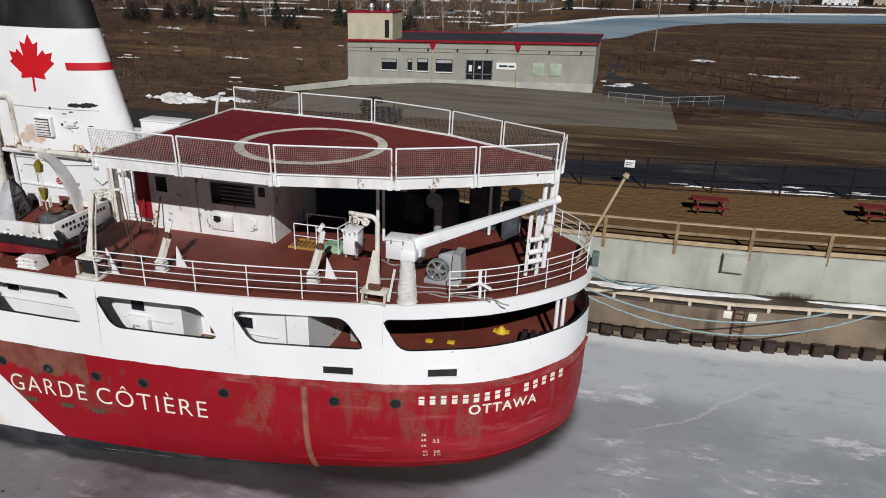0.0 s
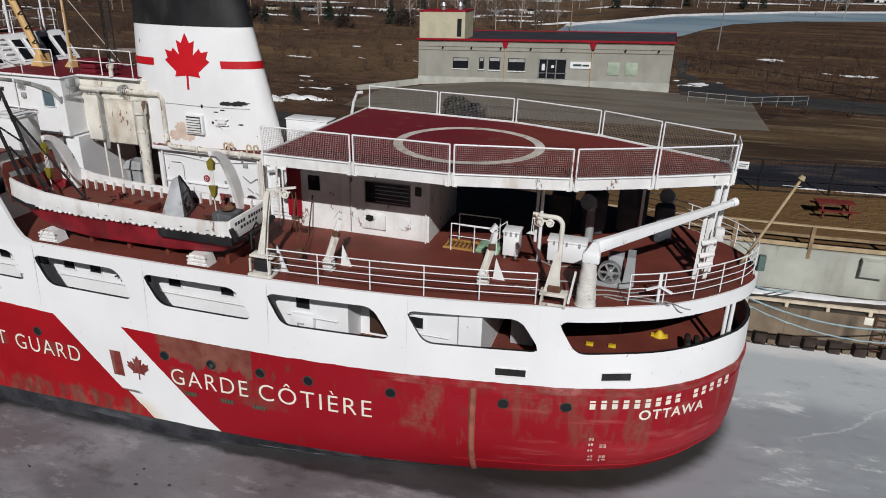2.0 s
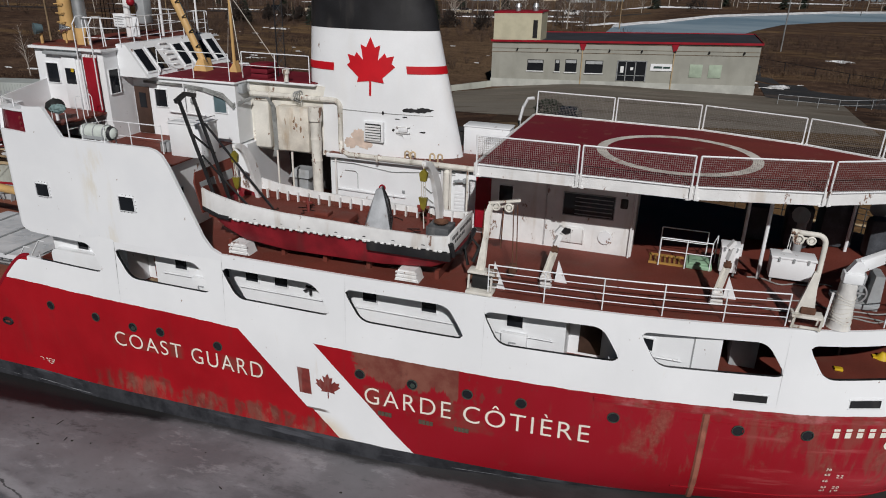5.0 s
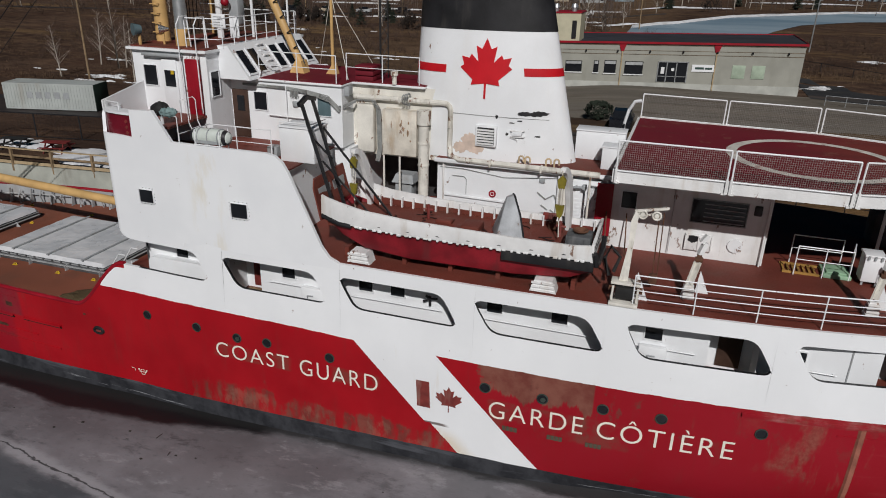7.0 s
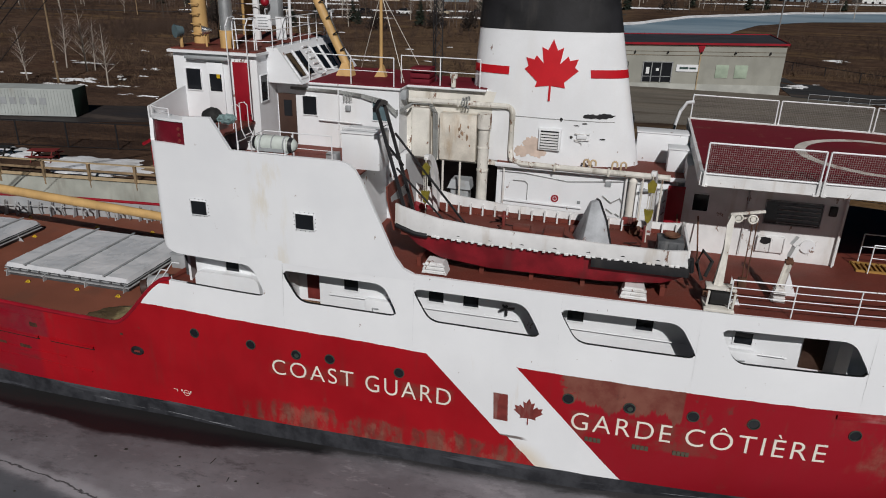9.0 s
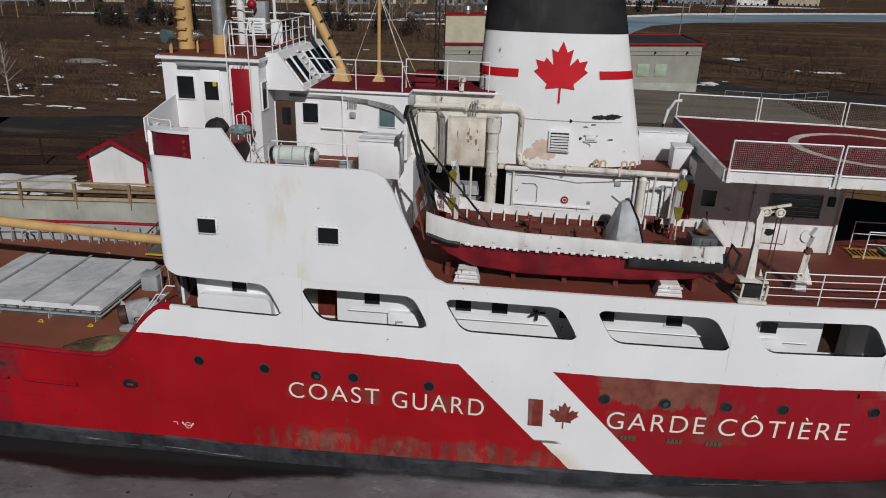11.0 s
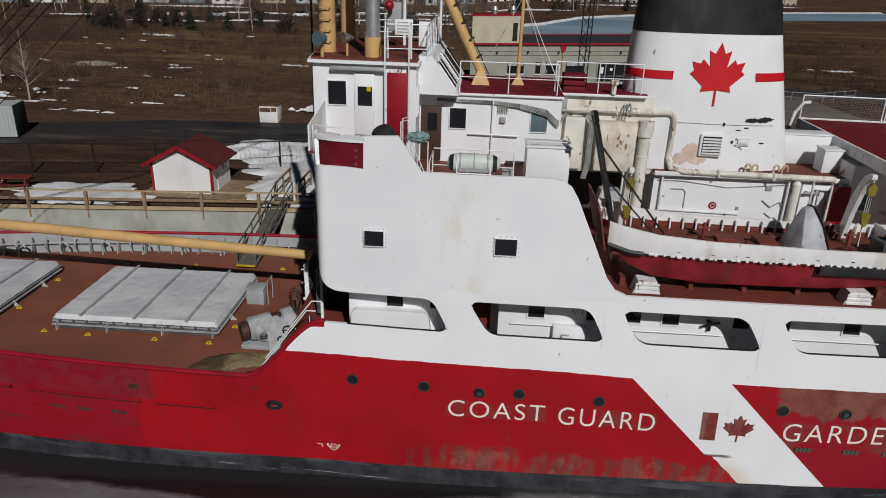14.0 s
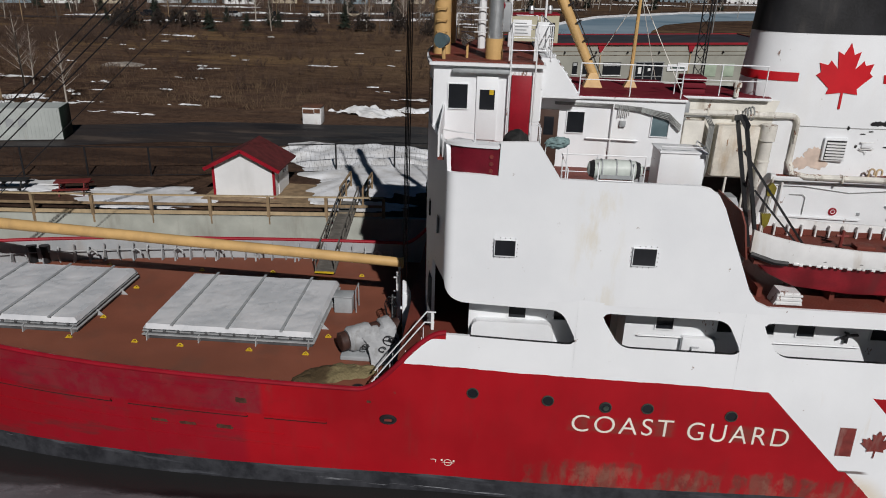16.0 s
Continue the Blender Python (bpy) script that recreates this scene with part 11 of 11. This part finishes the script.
# ---- far ground: trees, pond, houses, poles ----
BARK = paint("grey_brown_bark", (0.075, 0.058, 0.046), 0.9, vary=0.3, size=0.5)
BIRCH = paint("pale_birch_bark", (0.42, 0.38, 0.33), 0.8, vary=0.3, size=0.3, dirt=(0.1, 0.08, 0.07))
TWIG = paint("dark_twigs", (0.075, 0.047, 0.034), 0.95, vary=0.3, size=0.5)
BIRCH_TWIG = paint("pale_birch_twigs", (0.2, 0.145, 0.12), 0.9, vary=0.3, size=0.5)
NEEDLE = paint("dark_spruce_needles", (0.018, 0.026, 0.016), 0.9, vary=0.45, size=0.6)
SHRUB = paint("dark_brush", (0.03, 0.022, 0.018), 0.95, vary=0.5, size=0.8)
DRY, nt, bs = surface("dry_brush", 0.95, 0.0, 0.05)
geo = nt.nodes.new("ShaderNodeNewGeometry")
patch = fuzz(nt, 14, 5)
c = mix(nt, geo.outputs["Random Per Island"], (0.042, 0.026, 0.02), (0.118, 0.078, 0.05))
c = mix(nt, ramp(nt, patch, 0.45, 0.62, 0, 0.6), c, (0.15, 0.104, 0.065))
nt.links.new(c, bs.inputs["Base Color"])
rng = random.Random(77)


def bare_tree(h, seed, bark, dense=1.0):
    r = random.Random(seed)
    t = thing("bare_tree", (0, 0, 0), "leafless tree with thin branches", "tree", "bare trees")
    bm, bt = BM(), BM()
    lean = Vector((r.uniform(-0.08, 0.08), r.uniform(-0.08, 0.08), 1))
    top = lean * h
    tube(bm, [Vector((0, 0, -0.2)), lean * h * 0.4, lean * h * 0.75, top], h * 0.014, 6, 0.012)
    for k in range(int(16 * dense)):
        u = r.uniform(0.22, 0.97)
        p = lean * h * u
        a = r.uniform(0, math.tau)
        L = h * (1 - u * 0.75) * r.uniform(0.22, 0.42)
        d = Vector((math.cos(a), math.sin(a), r.uniform(0.7, 1.6))).normalized()
        q = p + d * L
        rod(bm, p, q, h * 0.006 * (1.1 - u), 0.008, n=4, caps=False)
        for j in range(int(6 * dense)):
            s = p.lerp(q, r.uniform(0.25, 1))
            e = s + (d + Vector((r.uniform(-1, 1), r.uniform(-1, 1), r.uniform(-0.2, 0.9)))).normalized() * L * r.uniform(0.25, 0.5)
            rod(bt, s, e, 0.012, 0.004, n=3, caps=False)
    part("trunk", bm, bark, t)
    tagged(part("crown", bt, BIRCH_TWIG if bark is BIRCH else TWIG, t), kind="stuff")
    return t


def spruce(h, seed):
    r = random.Random(seed)
    t = thing("spruce_tree", (0, 0, 0), "dark green spruce tree", "tree", "spruce trees")
    bm = BM()
    rod(bm, (0, 0, -0.2), (0, 0, h), h * 0.025, 0.02, n=6)
    part("trunk", bm, BARK, t)
    bm = BM()
    for k in range(int(260)):
        u = r.uniform(0.03, 0.99) ** 0.8
        rad = h * 0.27 * (1 - u) * r.uniform(0.55, 1.15) + 0.06
        a = r.uniform(0, math.tau)
        c = Vector((0, 0, h * u))
        tip = c + Vector((math.cos(a) * rad, math.sin(a) * rad, -rad * 0.35))
        sd = Vector((-math.sin(a), math.cos(a), 0)) * rad * 0.28
        up = Vector((0, 0, rad * 0.16))
        v = [bm.verts.new(q) for q in (c, c.lerp(tip, 0.55) + sd + up * 0.4, tip, c.lerp(tip, 0.55) - sd + up * 0.4, c.lerp(tip, 0.5) + up)]
        for f in ((0, 1, 4), (1, 2, 4), (2, 3, 4), (3, 0, 4)):
            bm.faces.new([v[i] for i in f])
    part("crown", bm, NEEDLE, t)
    return t


trees = [bare_tree(9, 1, BARK), bare_tree(7.5, 2, BARK, 1.3), bare_tree(9.0, 3, BIRCH, 1.9), bare_tree(7.5, 4, BIRCH, 2.1), bare_tree(6, 5, BARK, 1.4)]
firs = [spruce(6.2, 8), spruce(4.6, 9), spruce(7.4, 10)]
spots = []
for k in range(150):
    x = rng.uniform(-190, 60)
    y = rng.uniform(140, 235) if rng.random() < 0.8 else rng.uniform(118, 150)
    if x > -30 and 120 < y < 190 + max(0, x):
        y += 90
    spots.append((x, y, k % 5))
for x, y, k in [(-82.4, 48.3, 3), (-84.1, 39.5, 3), (-73.6, 39.5, 2), (-82.9, 47.5, 2), (-88, 50, 3), (-60, 132, 2), (-36, 140, 2), (-32, 138, 3), (-28, 143, 2), (-40, 150, 0)] + spots:
    s = rng.uniform(0.75, 1.25) if y > 60 else rng.uniform(0.7, 0.9)
    copy_thing(trees[k], Matrix.Translation((x, y, ground_z(x, 99) - 0.1)) @ Matrix.Rotation(rng.uniform(0, 6), 4, "Z") @ Matrix.Scale(s, 4))
for k, tr in enumerate(trees):
    tr.matrix_basis = Matrix.Translation((-150 - 8 * k, 190, 3.4))
for x, y, k, s in ((-105.5, 118.6, 0, 0.8), (-89.3, 118.5, 0, 0.62), (-82.8, 137, 2, 0.8), (-104.9, 127, 1, 0.9), (-99.8, 129.5, 1, 0.8), (-91.8, 123, 0, 0.72), (-79.5, 132, 1, 0.85), (-94.6, 142, 1, 0.9), (-65, 132.8, 2, 0.9), (-60, 180, 2, 1.0), (-83.5, 123, 1, 0.9),
                    (-72, 176, 0, 1.2), (20, 240, 2, 0.9), (27, 250, 0, 1.1), (55, 262, 1, 1.2), (2, 245, 0, 1.0), (-20, 215, 0, 1.1), (-120, 160, 2, 0.8), (-115, 126, 0, 0.6)):
    copy_thing(firs[k], Matrix.Translation((x, y, ground_z(x, 99))) @ Matrix.Rotation(rng.uniform(0, 6), 4, "Z") @ Matrix.Diagonal((s * rng.uniform(1.2, 1.7), s * rng.uniform(1.2, 1.7), s, 1)))
for k, f in enumerate(firs):
    f.matrix_basis = Matrix.Translation((-140 - 9 * k, 170, 3.4))

# brush and dry grass in the field
bm = BM()
for k in range(24000):
    x, y = rng.uniform(-125, 60), 36 + 105 * rng.random() ** 1.3
    if (-36 < x < 4 and y < 68) or (x > -3 and y < 62):
        continue
    if -75 < x < -34 and y < 40:
        continue
    n = noise.noise(Vector((x * 0.06, y * 0.06, 9)))
    if n < -0.05 and rng.random() < 0.75:
        continue
    if x > -26 and y > 120 + max(0, x) * 1.2:
        continue
    h = rng.uniform(0.1, 0.28) * (1.0 + 1.3 * max(0, n))
    z = ground_z(x, 99) + min(1, max(0, (y - 34) / 15)) * 0.5 * noise.noise(Vector((x * 0.09, y * 0.09, 3))) - 0.08
    for j in range(5):
        a, w = rng.uniform(0, math.tau), rng.uniform(0.02, 0.055)
        d = Vector((math.cos(a), math.sin(a), 0))
        b0 = Vector((x + rng.uniform(-0.5, 0.5), y + rng.uniform(-0.5, 0.5), z))
        tip = b0 + Vector((rng.uniform(-0.3, 0.3), rng.uniform(-0.2, 0.2), h * rng.uniform(0.9, 2.2)))
        bm.faces.new([bm.verts.new(q) for q in (b0 - d * w, b0 + d * w, tip)])
solid("dry_grass", bm, DRY, "dry brown grass and brush over the field", "grass", kind="stuff")
bm = BM()
for k in range(1700):
    x, y = (rng.uniform(-120, 45), rng.uniform(46, 125)) if k < 520 else (rng.uniform(-190, 30), rng.uniform(108, 190)) if k < 1360 else (rng.gauss(-108, 8), rng.gauss(96, 12))
    if (-40 < x < 6 and y < 72) or (x > -30 and y > 112 + max(0, x)):
        continue
    z = ground_z(x, 99)
    H = rng.uniform(0.7, 1.9)
    for j in range(14):
        a = rng.uniform(0, math.tau)
        e = Vector((x + math.cos(a) * H * 0.5, y + math.sin(a) * H * 0.5, z + H * rng.uniform(0.5, 1.1)))
        rod(bm, (x + math.cos(a) * 0.1, y + math.sin(a) * 0.1, z - 0.05), e, 0.02, 0.006, n=3, caps=False)
        for m in range(2):
            rod(bm, Vector((x, y, z)).lerp(e, 0.6), e + Vector((rng.uniform(-0.4, 0.4), rng.uniform(-0.4, 0.4), rng.uniform(-0.1, 0.3))), 0.01, 0.004, n=3, caps=False)
solid("bare_shrubs", bm, TWIG, "low leafless shrubs in the field", "shrubs", kind="stuff")
# round dark shrub in front of the building
t = thing("round_bush", (-21.2, 34.9, 4.6), "dark round bush beside the lot", "bush")
bm = BM()
for k in range(700):
    d = Vector((rng.gauss(0, 1), rng.gauss(0, 1), rng.gauss(0, 1))).normalized()
    p = Vector((-21.2, 34.9, 5.35)) + Vector((d.x * 1.25, d.y * 1.1, d.z * 0.85)) * rng.uniform(0.7, 1.0)
    u, w = d.orthogonal().normalized() * 0.16, d.cross(d.orthogonal()).normalized() * 0.1
    j = d * rng.uniform(0, 0.14)
    bm.faces.new([bm.verts.new(q) for q in (p - u, p + w + j, p + u)])
part("crown", bm, NEEDLE, t)
bm = BM()
rod(bm, (-21.2, 34.9, ground_z(-21.2) - 0.1), (-21.2, 34.9, 5.2), 0.12, 0.05, n=6)
part("stem", bm, BARK, t)

# leafless woods far behind
bm = BM()
rw = random.Random(31)
for k in range(620):
    x, y = (rw.uniform(-190, -28), rw.uniform(150, 235)) if k % 3 else ((rw.uniform(-62, -20), rw.uniform(128, 175)) if k % 2 else (rw.uniform(5, 150), rw.uniform(255, 330) + 0))
    if x > -30 and y < 190 + max(0, x) * 1.0:
        continue
    h = rw.uniform(4.0, 8.5)
    z = ground_z(x, 99)
    top = Vector((x + rw.uniform(-0.4, 0.4), y, z + h))
    rod(bm, (x, y, z - 0.2), top, 0.07, 0.015, n=3, caps=False)
    for q in range(9):
        u = rw.uniform(0.25, 0.95)
        p = Vector((x, y, z)).lerp(top, u)
        a = rw.uniform(0, math.tau)
        rod(bm, p, p + Vector((math.cos(a), math.sin(a), rw.uniform(0.8, 1.8))) * h * 0.16 * (1.3 - u), 0.03, 0.01, n=3, caps=False)
solid("bare_woods", bm, paint("grey_brown_woods", (0.115, 0.088, 0.074), 0.95, vary=0.3, size=2.0), "leafless grey-brown woods along the far field", "woods", kind="stuff")
# pale gravel heap in the field
bm = BM()
prev = None
for i in range(15):
    u = i / 14
    x = -83.6 + 5.2 * u
    hh = 0.5 * math.sin(math.pi * min(1, max(0.0, u))) ** 0.5 * (1 + 0.4 * noise.noise(Vector((x, 2, 1))))
    cur = [bm.verts.new((x, 63.4 + 0.15 * u * 5, ground_z(x, 99) - 0.1)), bm.verts.new((x, 64.2 + 0.15 * u * 5, ground_z(x, 99) + hh)), bm.verts.new((x, 65.2 + 0.15 * u * 5, ground_z(x, 99) + hh * 0.9)), bm.verts.new((x, 66.2 + 0.15 * u * 5, ground_z(x, 99) - 0.1))]
    if prev:
        for q in range(3):
            bm.faces.new((prev[q], cur[q], cur[q + 1], prev[q + 1]))
    prev = cur
solid("gravel_heap", bm, paint("pale_gravel", (0.27, 0.24, 0.21), 0.95, vary=0.4, size=0.6, relief=0.8), "low pale gravel heap in the field", "heap")
# dark leafless thickets along the far edge of the field
for bx, by, rx, bh in ((-102.3, 111, 2.9, 5.0), (-101.3, 121, 1.6, 3.6), (-99.4, 125, 1.9, 3.4), (-96.3, 126.5, 1.6, 3.2), (-107, 116, 2.2, 3.6), (-70, 118, 2.4, 3.4), (-45, 122, 2.8, 3.6), (-52, 126, 2.0, 4.0), (-8, 205, 3.2, 5.0), (-60, 128, 2.6, 3.8)):
    t = thing("dark_shrub", (bx, by, ground_z(bx, 99)), "dense dark leafless shrub at the field's edge", "shrub", "dark shrubs")
    bm = BM()
    for k in range(420):
        d = Vector((rng.gauss(0, 1), rng.gauss(0, 1), abs(rng.gauss(0, 1)))).normalized()
        p = Vector((bx + d.x * rx * rng.uniform(0.4, 1.05), by + d.y * rx * rng.uniform(0.4, 1.05), ground_z(bx, 99) + bh * (0.12 + d.z * 0.88 * rng.uniform(0.4, 1.05))))
        u, w = d.orthogonal().normalized() * rng.uniform(0.15, 0.4), (d + Vector((0, 0, 0.7))).normalized() * rng.uniform(0.2, 0.5)
        bm.faces.new([bm.verts.new(q) for q in (p - u, p + w, p + u * 0.6)])
    part("crown", bm, SHRUB, t)
    bm = BM()
    for k in range(7):
        a = k * 0.9
        rod(bm, (bx + math.cos(a) * 0.2, by + math.sin(a) * 0.2, ground_z(bx, 99) - 0.1), (bx + math.cos(a) * rx * 0.6, by + math.sin(a) * rx * 0.6, ground_z(bx, 99) + bh * 0.7), 0.05, 0.02, n=4)
    part("stems", bm, BARK, t)

# frozen pond far behind
POND, nt, bs = surface("pond_ice", 0.3)
a1 = fuzz(nt, 12, 5, (0.3, 1, 1))
nt.links.new(mix(nt, ramp(nt, a1, 0.35, 0.65), (0.2, 0.3, 0.38), (0.36, 0.46, 0.53)), bs.inputs["Base Color"])
near = [(-26, 118), (-12, 112), (-2.6, 118), (3.5, 142), (11.4, 164), (27, 185), (74, 215), (140, 250)]
far = [(-26, 140), (-17, 150), (-3, 184), (32, 226), (87, 266), (140, 300)]
bm = BM()
rows = []
for i in range(41):
    x = -26 + 166 * i / 40
    ya, yb = along(near, x), along(far, x)
    rows.append([bm.verts.new((x, ya + (yb - ya) * k / 4, ground_z(x, 99) + 0.06)) for k in range(5)])
for a, b in zip(rows, rows[1:]):
    for k in range(4):
        bm.faces.new((a[k], b[k], b[k + 1], a[k + 1]))
solid("frozen_pond", bm, POND, "blue frozen pond beyond the building", "pond", kind="structure")
bm = BM()
prev = None
for i in range(120):
    x = -26 + 166 * i / 119
    y = along(far, x)
    w = 2.2 + 2.0 * noise.noise(Vector((x * 0.2, 0, 4)))
    cur = [bm.verts.new((x, y - 1.0, ground_z(x, 99) + 0.08)), bm.verts.new((x, y + max(0.4, w), ground_z(x, 99) + 0.5)), bm.verts.new((x, y + max(0.8, w * 1.5), ground_z(x, 99)))]
    if prev:
        for k in range(2):
            bm.faces.new((prev[k], cur[k], cur[k + 1], prev[k + 1])).smooth = True
    prev = cur
solid("pond_bank_snow", bm, SNOW, "snow along the far bank of the pond", "snow", kind="structure")
sheet("far_road", ([(-260, 96), (-100, 150), (-60, 172), (-20, 186)], [(-260, 101), (-100, 155), (-60, 177), (-20, 191)]), ASPHALT, 0.05, "far road across the field", "road", 6.0)
for cx, cy, rx, ry, s in ((-60, 165, 9, 0.9, 41), (-85, 150, 7, 0.8, 42), (-40, 160, 6, 0.8, 43), (-30, 152, 5, 1.5, 44), (-105, 140, 8, 0.8, 45), (-48, 175, 8, 0.8, 46), (-130, 150, 7, 0.8, 47), (-70, 190, 10, 1.2, 48), (-95, 178, 10, 1.2, 49), (-45, 205, 12, 1.2, 50), (-15, 225, 14, 2.0, 51), (30, 290, 20, 2, 52), (-120, 200, 14, 1.5, 53), (90, 330, 30, 3, 54)):
    snow_sheet("snow_patch", cx, cy, rx, ry, lambda x: ground_z(x, cy), s, 0.3, "thin snow strip far across the field", turn=0.3, detail=16)


# houses across the field
def far_house(x, y, w, d, h, roof_h, turn, wall_mat, label):
    t = thing("far_house", (0, 0, 0), label, "house", "houses across the field")
    bm = BM()
    box(bm, 0, w, 0, d, 0, h)
    part("wall", bm, wall_mat, t)
    bm = BM()
    if roof_h:
        prism(bm, [(-0.4, -0.4, h), (w + 0.4, -0.4, h), (w + 0.4, d / 2, h + roof_h), (-0.4, d / 2, h + roof_h)], (0, 0, 0.15))
        prism(bm, [(-0.4, d + 0.4, h), (w + 0.4, d + 0.4, h), (w + 0.4, d / 2, h + roof_h), (-0.4, d / 2, h + roof_h)], (0, 0, 0.15))
    else:
        box(bm, -0.2, w + 0.2, -0.2, d + 0.2, h, h + 0.4)
    part("roof", bm, ROOF_DARK, t)
    for fl in range(max(1, int(h / 2.8))):
        for k in range(max(2, int(w / 3))):
            wx = w * (k + 0.5) / max(2, int(w / 3))
            bm = BM()
            box(bm, wx - 0.55, wx + 0.55, -0.06, 0.0, 0.9 + fl * 2.8, 2.2 + fl * 2.8)
            part("window", bm, GLASS, t)
    t.matrix_basis = Matrix.Translation((x, y, 3.3)) @ Matrix.Rotation(turn, 4, "Z")


mats = [SIDING, paint("tan_siding", (0.42, 0.36, 0.27), 0.8, size=2), paint("grey_siding", (0.4, 0.42, 0.43), 0.8, size=2), paint("blue_grey_siding", (0.2, 0.26, 0.3), 0.8, size=2)]
k = 0
for x in np.arange(-215, -35, 11.5):
    y = 232 + 0.62 * (x + 100) + rng.uniform(-6, 8)
    far_house(float(x), float(y) + 6, rng.uniform(7, 11), 8, rng.choice((3.0, 5.6, 5.8)), rng.choice((1.8, 2.4, 0.0)), 0.45, mats[k % 4], "pale far house with a dark roof")
    k += 1
for x, y, w, h in ((-30, 300, 16, 6), (-5, 312, 22, 4), (28, 330, 14, 6), (50, 342, 24, 5), (85, 352, 16, 6), (112, 372, 22, 5)):
    far_house(x, y, w, 10, h, 0.0, 0.15, mats[k % 4], "low far building across the pond")
    k += 1


def pole(x, y, h, mat, r=0.13, arms=True):
    t = thing("utility_pole", (x, y, ground_z(x, 99)), "weathered wooden utility pole", "pole", "utility poles")
    z = ground_z(x, 99)
    bm = BM()
    rod(bm, (x, y, z - 0.2), (x, y, z + h), r, r * 0.7, n=8)
    part("shaft", bm, mat, t)
    if arms:
        bm = BM()
        bar_box(bm, (x - 1.0, y, z + h - 0.5), (x + 1.0, y, z + h - 0.5), 0.12, 0.14)
        part("crossarm", bm, TIMBER, t)


pole(4.3, 100.5, 12, STEEL, 0.11, False)
for x, y, h in ((-80.3, 39.8, 11), (-52, 141, 9), (-112, 150, 9), (-88, 160, 9), (-66, 172, 9), (-44, 186, 9), (-24, 135, 8), (-135, 128, 9)):
    pole(x, y, h, TIMBER)
bm = BM()
w0 = [Vector(p) for p in ((-135, 128, 12), (-112, 150, 12), (-88, 160, 12), (-66, 172, 12), (-44, 186, 12))]
for a, b in zip(w0, w0[1:]):
    for o in (-0.7, 0.7):
        tube(bm, [a.lerp(b, i / 6) + Vector((o, 0, -1.2 * 4 * (i / 6) * (1 - i / 6))) for i in range(7)], 0.03, 4)
solid("overhead_wires", bm, FENCE_BLACK, "overhead wires between the poles", "wires", kind="stuff")
# far parked vehicles along the road
for k in range(9):
    x = -120 + k * 9.5
    y = along([(-260, 98), (-100, 152), (-60, 174), (-20, 188)], x) + 6
    t = thing("far_car", (x, y, 3.45), "small parked vehicle far across the field", "car", "far vehicles")
    bm = BM()
    box(bm, x, x + 4.2, y, y + 1.8, 3.65, 4.4, 0.15)
    part("body", bm, mats[k % 4] if k % 3 else CAR_PAINT, t)
    bm = BM()
    box(bm, x + 0.9, x + 3.2, y + 0.1, y + 1.7, 4.4, 4.95, 0.12)
    part("cabin", bm, GLASS, t)
    for wx in (0.9, 3.3):
        bm = BM()
        rod(bm, (x + wx, y - 0.02, 3.75), (x + wx, y + 1.82, 3.75), 0.32, n=10)
        part("wheel", bm, RUBBER, t)
